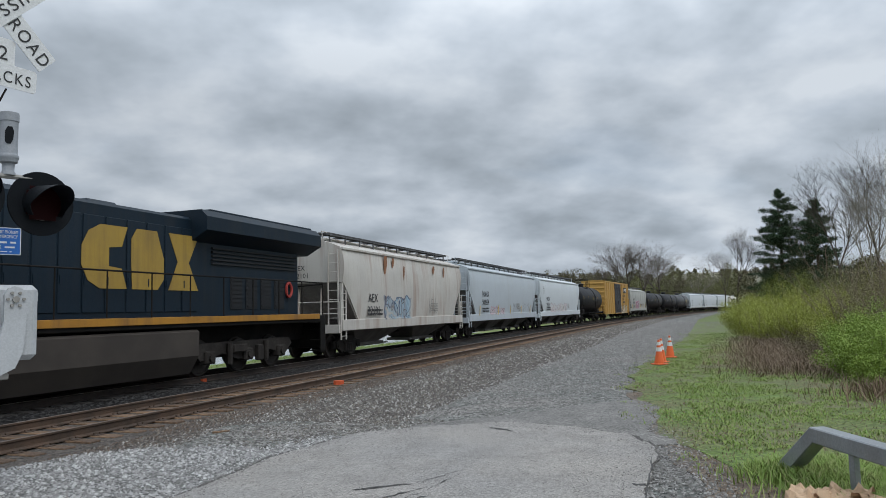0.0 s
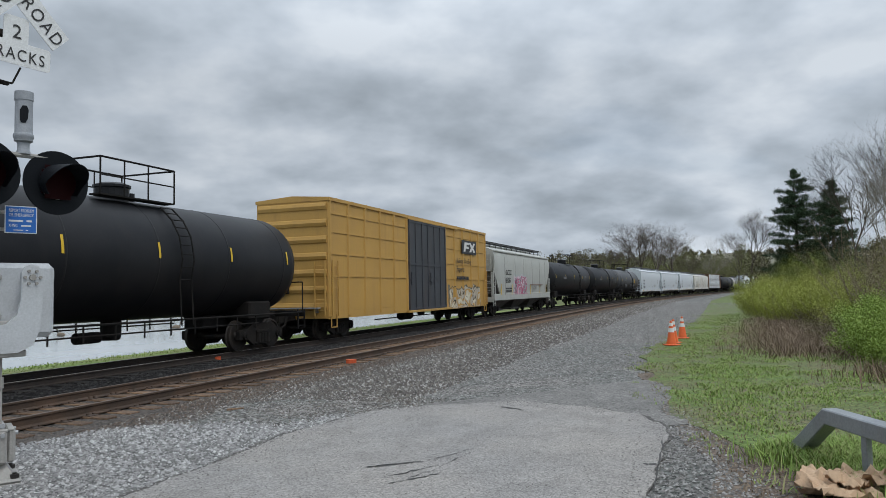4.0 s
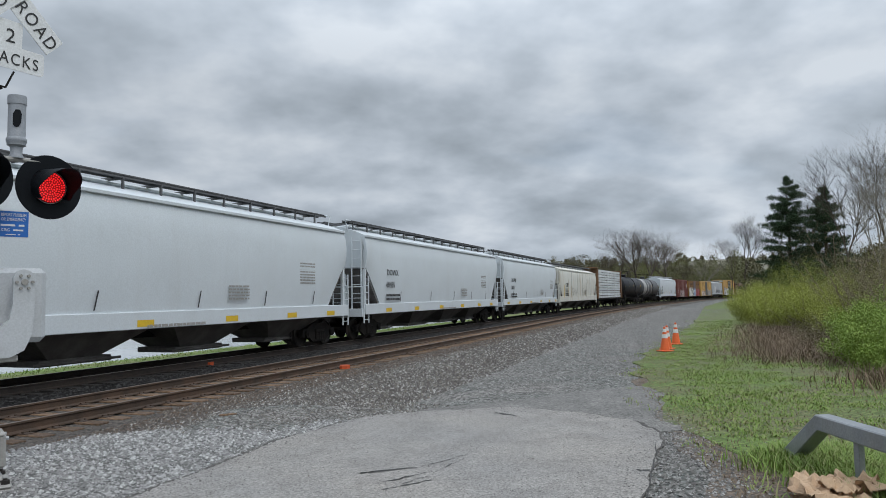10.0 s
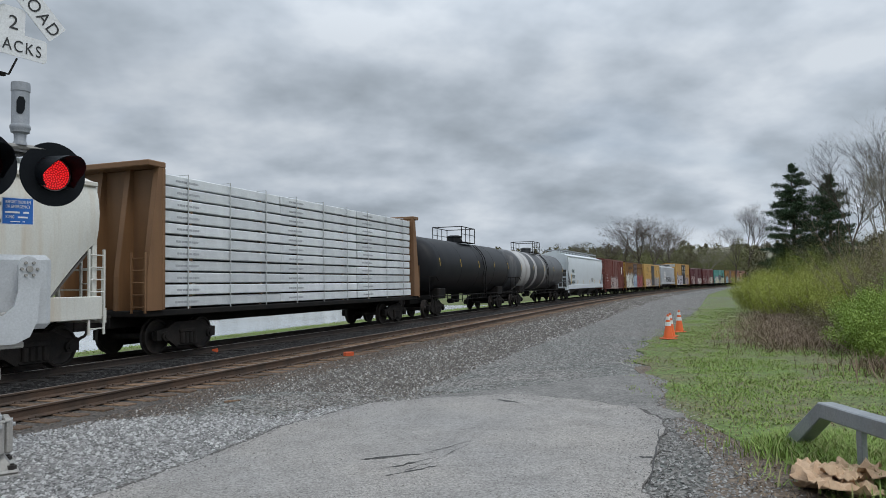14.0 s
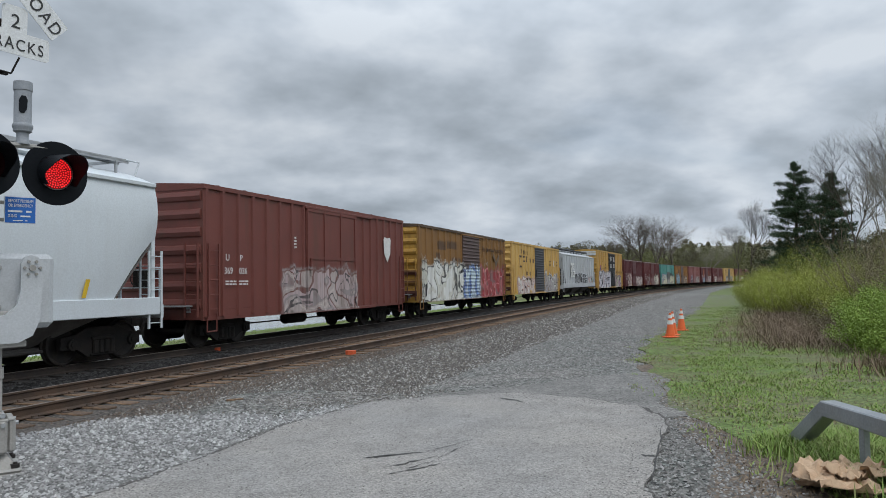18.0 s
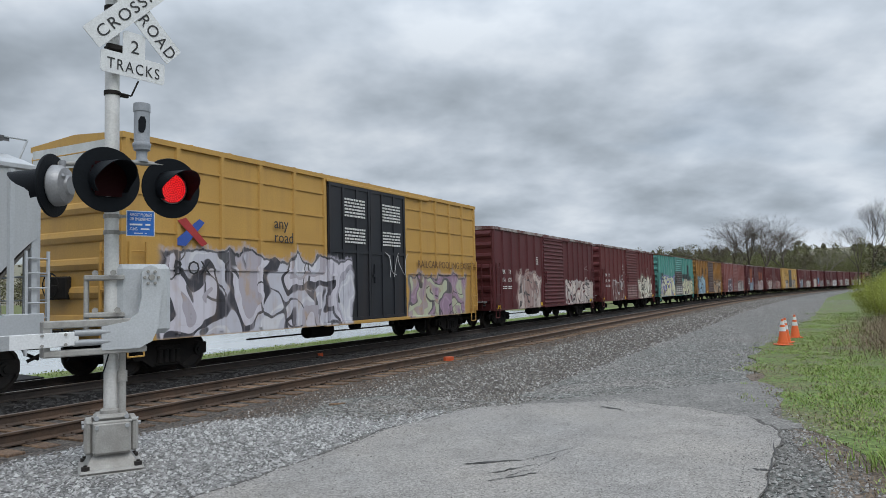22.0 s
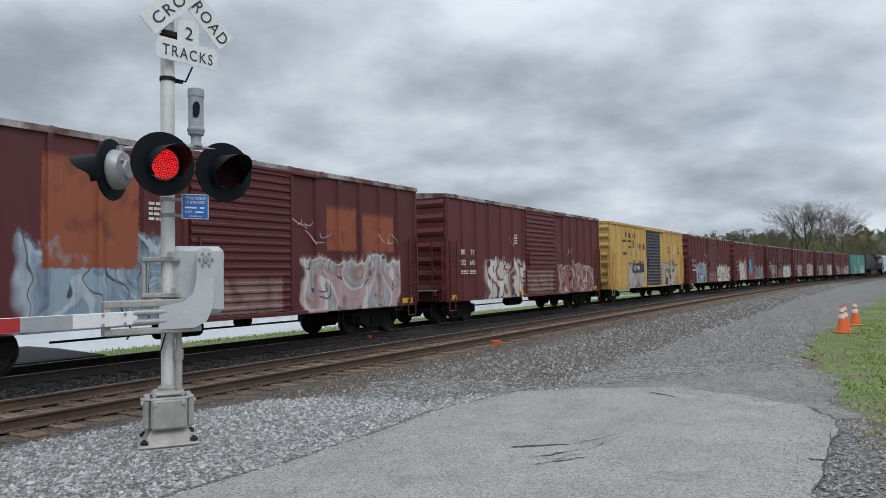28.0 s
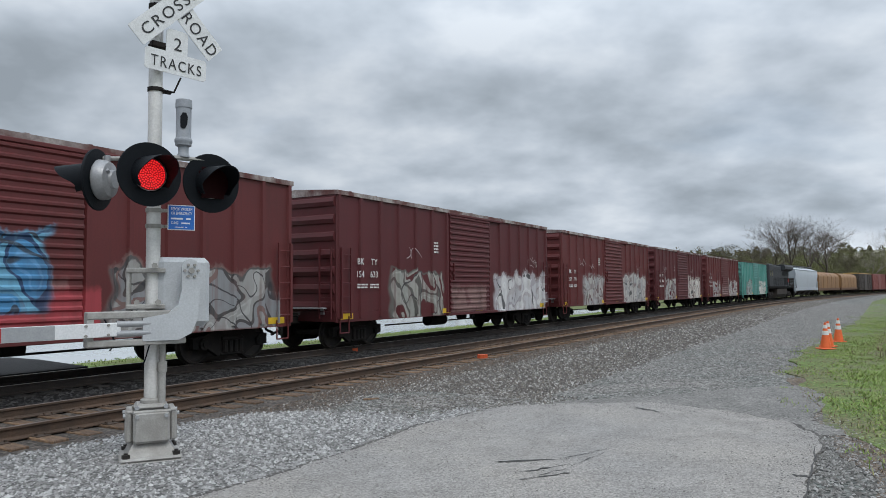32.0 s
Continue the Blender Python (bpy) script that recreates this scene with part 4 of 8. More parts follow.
            part("side_rib", rb, rib_mat or mat, car, at=pose(x, -1.50, 0))
    # roof walk and hatches
    def walkway():
        w = Build()
        for y in (-0.75, 0.42):
            w.box(-bl + 0.1, bl - 0.1, y, y + 0.33, roof_z + 0.16, roof_z + 0.19)
            w.box(-bl + 0.1, bl - 0.1, y, y + 0.02, roof_z + 0.12, roof_z + 0.22).box(-bl + 0.1, bl - 0.1, y + 0.31, y + 0.33, roof_z + 0.12, roof_z + 0.22)
        x = -bl + 0.4
        while x < bl:
            w.box(x, x + 0.06, -0.78, 0.78, roof_z + 0.08, roof_z + 0.15)
            for y in (-0.76, 0.70):
                w.box(x, x + 0.06, y, y + 0.05, roof_z - 0.22, roof_z + 0.12)
            x += 1.35
        return w
    part("roof_walk", shared(("walk", L, roof_z), walkway), walk_mat or walk_dark, car, "roof walkway grating")
    part("hatch", shared(("hatch", L, roof_z), lambda: Build().box(-bl + 0.9, bl - 0.9, -0.3, 0.3, roof_z - 0.04, roof_z + 0.10, 0.04)), hatch_mat or mat, car, "trough roof hatch cover")
    for way in (-1, 1):
        part("end_step_rail", shared(("topr", roof_z), lambda: Build().pipe([(-0.05, -0.75, roof_z - 0.3), (-0.25, -0.75, roof_z + 0.2), (0.2, -0.75, roof_z + 0.2)], 0.02, 6)), hatch_mat or mat, car, at=pose(-bl, 0, 0) if way < 0 else pose(bl, -1.5 + 1.5, 0) @ Matrix.Diagonal((-1, 1, 1, 1)))
    for x in (-bl + 1.2, bl - 1.2):
        truck(car, x)
    for way in (-1, 1):
        coupler(car, way * (L / 2 - 0.2), way)
    return car


def chute_shape(span):
    b = Build()
    h, w0, w1 = span * 0.48, 1.42, 0.55
    v = [(-h, -w0, 1.24), (h, -w0, 1.24), (h, w0, 1.24), (-h, w0, 1.24), (-h * 0.34, -w1, 0.42), (h * 0.34, -w1, 0.42), (h * 0.34, w1, 0.42), (-h * 0.34, w1, 0.42)]
    b.add(v, [(0, 1, 2, 3), (4, 5, 6, 7), (0, 1, 5, 4), (1, 2, 6, 5), (2, 3, 7, 6), (3, 0, 4, 7)])
    b.box(-h * 0.5, h * 0.5, -w1 - 0.1, w1 + 0.1, 0.30, 0.44, 0.02)
    b.tube((-h * 0.6, -w1 - 0.16, 0.36), (h * 0.6, -w1 - 0.16, 0.36), 0.035, seg=6)
    return b


# ---- tank car ----
def tank_car(label, L, mat, radius=1.55, bands=(), band_mat=None, rail_mat=None, dome_mat=None, dome_x=0.0):
    car = car_thing("tank_car", label)
    bl, zc = L / 2 - 0.85, 1.10 + radius
    prof = [(0.001, -bl), (radius * 0.5, -bl + 0.05), (radius * 0.8, -bl + 0.2), (radius * 0.94, -bl + 0.42), (radius, -bl + 0.75)]
    prof = prof + [(r, -h) for r, h in prof[::-1]]
    part("tank", Build().lathe(prof, "x", 40, (0, 0, zc)), mat, car, smooth=40)
    rm = rail_mat or under_black
    for k in range(5):
        x = -bl + 1.2 + k * (2 * bl - 2.4) / 4
        part("weld_band", shared(("weld", radius), lambda: Build().lathe([(radius + 0.001, -0.03), (radius + 0.008, -0.01), (radius + 0.008, 0.01), (radius + 0.001, 0.03)], "x", 40, (0, 0, zc))), mat, car, at=pose(x, 0, 0), smooth=40)
    for x, w in bands:
        part("painted_band", Build().lathe([(radius + 0.004, -w / 2), (radius + 0.006, -w / 2 + 0.01), (radius + 0.006, w / 2 - 0.01), (radius + 0.004, w / 2)], "x", 40, (0, 0, zc)), band_mat, car, smooth=40, at=pose(x, 0, 0))
    zt = zc + radius
    dome = part("dome", shared(("dome", radius), lambda: Build().lathe([(0.42, -0.12), (0.42, 0.28), (0.46, 0.30), (0.46, 0.36), (0.30, 0.42), (0.001, 0.44)], "z", 20, (0, 0, zt)).tube((0.75, 0.1, zt - 0.1), (0.75, 0.1, zt + 0.25), 0.10, seg=10)), dome_mat or mat, car, smooth=40, at=pose(dome_x, 0, 0))
    for sd in (-1, 1):
        part("walkway", shared(("plat", radius), lambda: Build().box(-1.25, 1.25, 0.55, 0.9, zt - 0.06, zt - 0.02)), rm, car, at=pose(dome_x, 0, 0) if sd > 0 else pose(dome_x, -1.45, 0))
    def railing():
        b = Build()
        for q in (-1, 1):
            b.pipe([(-1.25, q * 0.9, zt - 0.05), (-1.25, q * 0.9, zt + 0.85), (1.25, q * 0.9, zt + 0.85), (1.25, q * 0.9, zt - 0.05)], 0.025, 6)
            b.tube((0.3, q * 0.9, zt - 0.05), (0.3, q * 0.9, zt + 0.85), 0.022, seg=6)
            b.tube((-0.5, q * 0.9, zt - 0.05), (-0.5, q * 0.9, zt + 0.85), 0.022, seg=6)
            b.tube((-1.25, q * 0.9, zt + 0.42), (1.25, q * 0.9, zt + 0.42), 0.018, seg=6)
        for x in (-1.25, 1.25):
            b.pipe([(x, -0.9, zt + 0.85), (x, 0.9, zt + 0.85)], 0.025, 6)
        return b
    part("railing", shared(("railing", radius), railing), rm, car, "railing of the loading platform", at=pose(dome_x, 0, 0))
    def side_ladder():
        b = Build()
        for e in (-0.22, 0.22):
            pts = [(e, -(radius + 0.12) * math.sin(a), zc + (radius + 0.1) * math.cos(a)) for a in (0.6, 0.9, 1.2, 1.57, 1.9)] + [(e, -radius - 0.1, 0.95)]
            b.pipe(pts, 0.022, 6)
        for a in (0.6, 0.75, 0.9, 1.05, 1.2, 1.35, 1.5, 1.7, 1.9):
            b.tube((-0.22, -(radius + 0.12) * math.sin(a), zc + (radius + 0.1) * math.cos(a)), (0.22, -(radius + 0.12) * math.sin(a), zc + (radius + 0.1) * math.cos(a)), 0.014, seg=5)
        return b
    part("ladder", shared(("tladder", radius), side_ladder), rm, car, at=pose(dome_x + 0.9, 0, 0))
    def rails():
        b = Build()
        for s in (-1, 1):
            b.tube((-bl + 0.2, s * (radius + 0.02), 1.10), (bl - 0.2, s * (radius + 0.02), 1.10), 0.028, seg=6)
            b.tube((-bl + 2.6, s * (radius + 0.02), 0.86), (bl - 2.6, s * (radius + 0.02), 0.86), 0.02, seg=6)
            x = -bl + 2.6
            while x < bl - 2.5:
                b.tube((x, s * (radius + 0.02), 0.72), (x, s * (radius + 0.02), 1.12), 0.022, seg=5)
                x += 0.9
        return b
    part("side_rail", shared(("trails", L, radius), rails), rm, car)
    for way in (-1, 1):
        part("stub_sill", shared("stub_sill", lambda: Build().box(-0.2, 3.6, -0.35, 0.35, 0.72, 1.12, 0.02).box(1.5, 2.6, -1.25, 1.25, 0.95, 1.5, 0.05).box(-0.25, -0.1, -1.45, 1.45, 0.95, 1.15, 0.02)), under_black, car, at=pose(way * bl, 0, 0, 0, 0, 0 if way < 0 else 180))
        part("end_handrail", shared("tank_end_rail", lambda: Build().pipe([(-0.15, -1.4, 1.1), (-0.15, -1.4, 2.1), (-0.15, 1.4, 2.1), (-0.15, 1.4, 1.1)], 0.022, 6).pipe([(-0.15, -1.4, 2.1), (0.6, -1.45, 2.1), (0.9, -1.48, 1.9)], 0.022, 6)), rm, car, at=pose(way * bl, 0, 0, 0, 0, 0 if way < 0 else 180))
        ladder(car, rm, way * (bl - 0.1), -1.5, 0.55, 1.2, 0.4, "x", 3, "step")
        truck(car, way * (bl - 1.7))
        coupler(car, way * (L / 2 - 0.2), way)
    part("bottom_fitting", shared("tank_bottom", lambda: Build().lathe([(0.2, 0.62), (0.25, 0.7), (0.25, 1.15)], "z", 14).tube((-1.1, 0, 0.72), (-0.4, 0, 0.72), 0.14, seg=10)), under_black, car)
    for k in range(5):
        x = -bl + 1.0 + k * (2 * bl - 2.0) / 4
        part("reflector", shared(("refl", radius), lambda: curved_strip(radius, 0.0, 0.40, 0.07)), yellow_mark, car, "yellow reflective strip", at=pose(x, 0, zc))
    return car


def curved_strip(radius, z0, z1, w):
    b = Build()
    pts = []
    for k in range(6):
        z = z0 + (z1 - z0) * k / 5
        y = -math.sqrt(radius ** 2 - z ** 2)
        pts.append((y, z))
    v = [(x, y * 1.004 - 0.003, z) for y, z in pts for x in (-w / 2, w / 2)]
    return b.add(v, [(2 * k, 2 * k + 1, 2 * k + 3, 2 * k + 2) for k in range(5)])

# ---- bulkhead lumber car ----
wood_wrap = material("lumber_wrap", (0.66, 0.69, 0.70), 0.45, second=(0.50, 0.53, 0.55), amount=0.7, scale=1.6, grain=30, grain_amt=0.2, bump=0.25, vary=0.12)
wrap_ink = material("wrap_ink", (0.38, 0.40, 0.42), 0.6, amount=0.4, scale=8)
wrap_strap = material("wrap_strap", (0.48, 0.50, 0.50), 0.6, amount=0.4, scale=8)
brown_car = paint("brown_bulkhead", (0.21, 0.11, 0.05))


def lumber_car(label, L):
    car = car_thing("lumber_car", label)
    bl = L / 2 - 0.75
    part("deck", Build().box(-bl, bl, -1.35, 1.35, 1.0, 1.16, 0.02).box(-bl, bl, -0.25, 0.25, 0.72, 1.0), under_black, car)
    for way in (-1, 1):
        bh = part("bulkhead", shared("bulkhead", lambda: Build().box(0.5, 0.62, -1.45, 1.45, 1.16, 4.75, 0.02)), brown_car, car, "rusty brown end bulkhead", at=pose(way * bl, 0, 0, 0, 0, 0 if way < 0 else 180))
        for y in (-1.35, -0.45, 0.45, 1.35):
            part("bulkhead_post", shared("bpost", lambda: Build().prism([(0.0, 1.16), (0.5, 1.16), (0.5, 4.75), (0.38, 4.75), (0.0, 2.0)], "y", -0.08, 0.08)), brown_car, bh, at=pose(0, y, 0))
        part("top_beam", shared("tbeam", lambda: Build().box(0.0, 0.62, -1.45, 1.45, 4.75, 4.9, 0.02)), brown_car, bh)
        ladder(car, brown_car, way * (bl + 0.05), -1.2, 1.1, 2.6, 0.42, "y", 5, "end_ladder")
    rows, cols = 11, 3
    x0, x1 = -bl + 0.7, bl - 0.7
    cw, ch = (x1 - x0) / cols, 3.50 / rows
    pack = shared(("pack", round(cw, 2)), lambda: Build().box(-cw / 2 + 0.012, cw / 2 - 0.012, -1.28, 1.28, 0.03, ch - 0.02, 0.02))
    bat = shared("batten", lambda: Build().box(-0.05, 0.05, -1.25, 1.25, -0.02, 0.035))
    for r in range(rows):
        for c in range(cols):
            x, z = x0 + (c + 0.5) * cw, 1.18 + r * ch
            pk = part("lumber_pack", pack, wood_wrap, car, at=pose(x, RNG.uniform(-0.03, 0.03), z, 0, 0, RNG.uniform(-0.15, 0.15)))
            bars(pk, -cw / 2 + 0.5, ch * 0.35, 0.9, 0.10, -1.283, wrap_ink, 1, "wrap_print", 3)
            for e in (-0.3, 0.3):
                part("batten", bat, tie_wood, pk, at=pose(e * cw, 0, 0))
    for k in range(9):
        x = x0 + (k + 0.5) * (x1 - x0) / 9
        part("strap", shared("strap", lambda: Build().box(-0.02, 0.02, -1.335, -1.325, 1.1, 4.72).box(-0.02, 0.02, -1.335, 1.33, 4.72, 4.73)), wrap_strap, car, at=pose(x, 0, 0))
    for way in (-1, 1):
        truck(car, way * (bl - 1.9))
        coupler(car, way * (L / 2 - 0.2), way)
    return car


def pipe_car(label, L):
    """A flat car under a rusty half-round hood."""
    car = car_thing("hooded_flatcar", label)
    bl = L / 2 - 0.75
    rusty = paint("rusty_hood", (0.30, 0.165, 0.065), (0.20, 0.10, 0.045))
    part("deck", Build().box(-bl, bl, -1.45, 1.45, 0.9, 1.35, 0.03), paint("rusty_deck", (0.16, 0.08, 0.05)), car)
    pts = [(1.42 * math.cos(a), 1.35 + 1.9 + 1.0 * math.sin(a)) for a in [math.pi * k / 16 for k in range(17)]] + [(-1.42, 1.35), (1.42, 1.35)]
    part("hood", Build().prism(pts, "x", -bl + 0.5, bl - 0.5), rusty, car, "rust-brown rounded hood", smooth=40)
    for k in range(6):
        x = -bl + 0.7 + k * (2 * bl - 1.4) / 5
        part("hood_rib", shared("hood_rib", lambda: Build().prism([(y * 1.02, 1.35 + (z - 1.35) * 1.012) for y, z in pts], "x", -0.05, 0.05)), rusty, car, at=pose(x, 0, 0), smooth=40)
    for way in (-1, 1):
        truck(car, way * (bl - 1.9))
        coupler(car, way * (L / 2 - 0.2), way)
    return car


# ---- locomotive ----
loco_truck = material("loco_truck", (0.050, 0.045, 0.041), 0.85, second=(0.022, 0.020, 0.019), amount=0.8, scale=1.5, grain=14, grain_amt=0.5, bump=0.3, ior=1.25)
hose_red = material("hose_red", (0.45, 0.06, 0.05), 0.6, amount=0.3, scale=8)


def locomotive(label, L, hood, trim, logo=True, flip=False):
    """A hood diesel; its long hood and radiator wings lie towards +x, the cab towards -x."""
    car = car_thing("locomotive", label, "locomotive")
    bl = L / 2 - 0.5
    tail = bl - 1.0
    part("frame", Build().box(-bl, bl, -1.5, 1.5, 1.42, 1.66, 0.02).box(-bl, bl, -0.6, 0.6, 0.8, 1.42), under_black, car)
    for s in (-1, 1):
        part("frame_stripe", shared(("stripe", L), lambda: Build().box(-bl + 0.3, bl - 0.5, -0.03, 0.03, 1.53, 1.71, 0.008)), trim, car, "yellow frame stripe", at=pose(0, s * 1.53, 0))
    part("hood", Build().box(-5.8, tail, -1.0, 1.0, 1.5, 4.50, 0.08), hood, car, "dark blue engine hood")
    # hood doors
    dm = shared("hood_door", lambda: Build().box(-0.31, 0.31, -0.03, 0.0, 1.85, 4.15, 0.012).box(-0.28, -0.24, -0.05, -0.02, 2.5, 2.7))
    k, x = 0, -5.2
    while x < tail - 5.2:
        part("hood_door", dm, hood, car, at=pose(x, -1.0, 0))
        x += 0.68
    vent = material("vent_black", (0.02, 0.022, 0.025), 0.8)
    for x in (tail - 3.7, tail - 2.9, tail - 2.1, tail - 1.3):
        g_ = Build().box(-0.3, 0.3, -0.03, 0.0, 1.9, 2.9, 0.01)
        for z in range(7):
            g_.box(-0.27, 0.27, -0.05, -0.03, 1.98 + z * 0.13, 2.03 + z * 0.13)
        part("louvre", shared("louvre", lambda: g_), vent, car, at=pose(x, -1.0, 0))
    # radiator wings
    part("radiator", Build().prism([(-0.98, 3.80), (-1.55, 4.12), (-1.55, 4.50), (-1.35, 4.70), (1.35, 4.70), (1.55, 4.50), (1.55, 4.12), (0.98, 3.80)], "x", tail - 5.8, tail + 0.65).box(tail - 5.3, tail + 0.4, -1.3, 1.3, 4.65, 4.77, 0.02), hood, car, "overhanging radiator wings")
    grille = Build()
    for z in range(5):
        grille.box(tail - 4.9, tail - 0.2, -1.06, -1.0, 3.22 + z * 0.11, 3.27 + z * 0.11)
    part("intake_grille", grille, vent, car)
    for nm, x, w in (("exhaust_stack", -1.2, 0.7), ("dynamic_brake_hatch", -4.4, 1.2), ("silencer", 0.9, 0.5)):
        part(nm, Build().box(x - w, x + w, -0.6, 0.6, 4.48, 4.62, 0.05), hood, car)
    horn = Build()
    for y in (-0.2, 0.0, 0.2):
        horn.tube((-2.9, y - 0.5, 4.68), (-2.5, y - 0.5, 4.72), 0.05, 0.10, 10)
    part("horn", horn.box(-2.95, -2.85, -0.8, -0.2, 4.48, 4.70), under_black, car)
    # cab
    part("cab", Build().box(-8.6, -5.8, -1.5, 1.5, 1.5, 4.6, 0.12), hood, car)
    part("nose", Build().box(-10.3, -8.6, -0.95, 0.95, 1.5, 3.0, 0.15), hood, car)
    pane = material("cab_glass", (0.02, 0.025, 0.03), 0.08)
    for x in (-7.9, -6.8):
        part("cab_window", shared("cab_window", lambda: Build().box(-0.38, 0.38, -0.02, 0.0, 3.0, 3.75, 0.008)), pane, car, at=pose(x, -1.5, 0))
    # handrails and steps
    hr = Build().pipe([(-5.6, -1.48, 2.82), (tail + 0.9, -1.48, 2.82)], 0.022, 6)
    part("handrail", hr, under_black, car)
    x = -5.6
    st = shared("stanchion", lambda: Build().tube((0, 0, 1.6), (0, 0, 2.82), 0.02, seg=6))
    while x <= tail + 0.95:
        part("stanchion", st, under_black, car, at=pose(x, -1.48, 0))
        x += 1.45
    for way in (-1, 1):
        part("end_steps", shared("loco_steps", lambda: Build().box(-0.35, 0.0, -1.5, -1.45, 0.35, 1.5, 0.01).box(-0.35, 0, -1.5, -1.0, 0.38, 0.42).box(-0.35, 0, -1.5, -1.0, 0.75, 0.79).box(-0.35, 0, -1.5, -1.0, 1.12, 1.16).box(-0.05, 0.05, -1.4, 1.4, 0.5, 1.4, 0.02)), under_black, car, at=pose(way * bl, 0, 0))
        part("end_rail", shared("loco_endrail", lambda: Build().pipe([(0, -1.45, 1.6), (0, -1.45, 2.78), (0, 0.0, 2.7), (0, 1.45, 2.78), (0, 1.45, 1.6)], 0.022, 6)), under_black, car, at=pose(way * (bl - 0.1), 0, 0))
        coupler(car, way * (L / 2 - 0.2), way)
    part("fuel_tank", Build().prism([(-1.5, 0.66), (-1.5, 1.30), (-1.42, 1.36), (1.42, 1.36), (1.5, 1.30), (1.5, 0.66), (1.2, 0.17), (-1.2, 0.17)], "x", -3.6, 3.45), material("fuel_tank_paint", (0.060, 0.050, 0.042), 0.8, second=(0.036, 0.030, 0.026), amount=0.8, scale=0.8), car)
    part("air_reservoir", Build().tube((-3.2, -1.25, 1.18), (1.8, -1.25, 1.18), 0.13, seg=12), under_black, car, smooth=40)
    for x in (-6.8, 6.2):
        t = part("truck", Build().box(-2.2, 2.2, -0.95, 0.95, 0.5, 0.8), cast, car, "three-axle truck", at=pose(x, 0, 0))
        for s in (-1, 1):
            f = Build().prism([(-2.6, 0.75), (-2.4, 0.95), (2.4, 0.95), (2.6, 0.75), (2.2, 0.45), (1.2, 0.62), (0.5, 0.42), (-0.5, 0.42), (-1.2, 0.62), (-2.2, 0.45)], "y", -0.1, 0.1)
            for e in (-1.85, 0, 1.85):
                f.box(e - 0.22, e + 0.22, -0.2, 0.05, 0.35, 0.72, 0.04)
                f.tube((e, -0.26, 0.53), (e, -0.18, 0.53), 0.12, seg=10)
            for e in (-1.0, 0.9):
                f.tube((e, -0.2, 0.3), (e, -0.2, 0.9), 0.09, seg=8)
            f.box(-0.9, -0.2, -0.28, -0.1, 0.62, 0.86, 0.03).box(0.4, 0.7, -0.26, -0.1, 0.3, 0.8, 0.03)
            part("side_frame", f, loco_truck, t, at=pose(0, s * 1.02, 0, 0, 0, 0 if s < 0 else 180))
        for e in (-1.85, 0, 1.85):
            w = part("wheelset", shared("wheelset", wheelset, 35), wheel_steel, t, at=Matrix.Translation((e, 0, 0.52)) @ Matrix.Diagonal((1.12, 1, 1.12, 1)))
            AXLES.append((w, car, x + e))
    for nm, x, z in (("air_hose", tail - 0.75, 2.55),):
        b = Build()
        for k in range(16):
            a, e = k * math.pi / 8, (k + 1) * math.pi / 8
            b.tube((x + 0.17 * math.cos(a), -1.06, z + 0.24 * math.sin(a)), (x + 0.17 * math.cos(e), -1.06, z + 0.24 * math.sin(e)), 0.045, seg=6)
        part(nm, b, hose_red, car, "coiled red hose")
    if logo:
        gold = material("logo_gold", (0.40, 0.26, 0.045), 0.6, second=(0.30, 0.20, 0.05), amount=0.6, scale=1.5, streak=0.3)
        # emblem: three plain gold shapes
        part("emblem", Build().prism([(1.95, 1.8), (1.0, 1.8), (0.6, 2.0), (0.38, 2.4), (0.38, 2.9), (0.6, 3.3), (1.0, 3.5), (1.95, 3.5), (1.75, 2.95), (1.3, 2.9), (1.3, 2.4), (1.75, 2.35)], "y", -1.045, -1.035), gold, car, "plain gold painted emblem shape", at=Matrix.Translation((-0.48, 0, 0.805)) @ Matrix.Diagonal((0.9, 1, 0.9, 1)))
        part("emblem", Build().prism([(2.15, 1.8), (3.15, 1.8), (3.4, 2.1), (3.4, 2.7), (3.1, 3.5), (2.3, 3.5), (2.1, 3.2), (2.1, 2.6)], "y", -1.045, -1.035), gold, car, "plain gold painted emblem shape", at=Matrix.Translation((-0.48, 0, 0.805)) @ Matrix.Diagonal((0.9, 1, 0.9, 1)))
        part("emblem", Build().prism([(3.6, 1.8), (4.95, 1.8), (4.5, 2.65), (4.95, 3.5), (3.6, 3.5), (4.0, 2.65)], "y", -1.045, -1.035), gold, car, "plain gold painted emblem shape", at=Matrix.Translation((-0.48, 0, 0.805)) @ Matrix.Diagonal((0.9, 1, 0.9, 1)))
    return car


# ---- the train, from its visible locomotive backwards ----
TRAIN = []
boxred = paint("boxcar_red", (0.124, 0.024, 0.024), (0.090, 0.020, 0.020), 0.3, (0.05, 0.02, 0.018))
boxred2 = paint("boxcar_maroon", (0.100, 0.019, 0.022), (0.074, 0.016, 0.018), 0.3, (0.05, 0.02, 0.018))
boxpink = paint("boxcar_faded_red", (0.26, 0.095, 0.085), (0.20, 0.065, 0.06), 0.35)
rustred = paint("boxcar_rust_red", (0.175, 0.052, 0.040), (0.125, 0.040, 0.033), 0.4)
boxyellow = paint("boxcar_yellow", (0.59, 0.375, 0.115), (0.46, 0.285, 0.09), 0.42, (0.22, 0.12, 0.06))
boxbrown = paint("boxcar_ochre_brown", (0.25, 0.125, 0.035), (0.17, 0.085, 0.03), 0.45, (0.07, 0.035, 0.02))
ochre_end = paint("boxcar_ochre_end", (0.52, 0.30, 0.05), (0.24, 0.12, 0.045), 0.5)
boxorange = paint("boxcar_orange", (0.40, 0.19, 0.035), (0.16, 0.078, 0.03), 0.75, (0.05, 0.032, 0.024), amount=0.9)
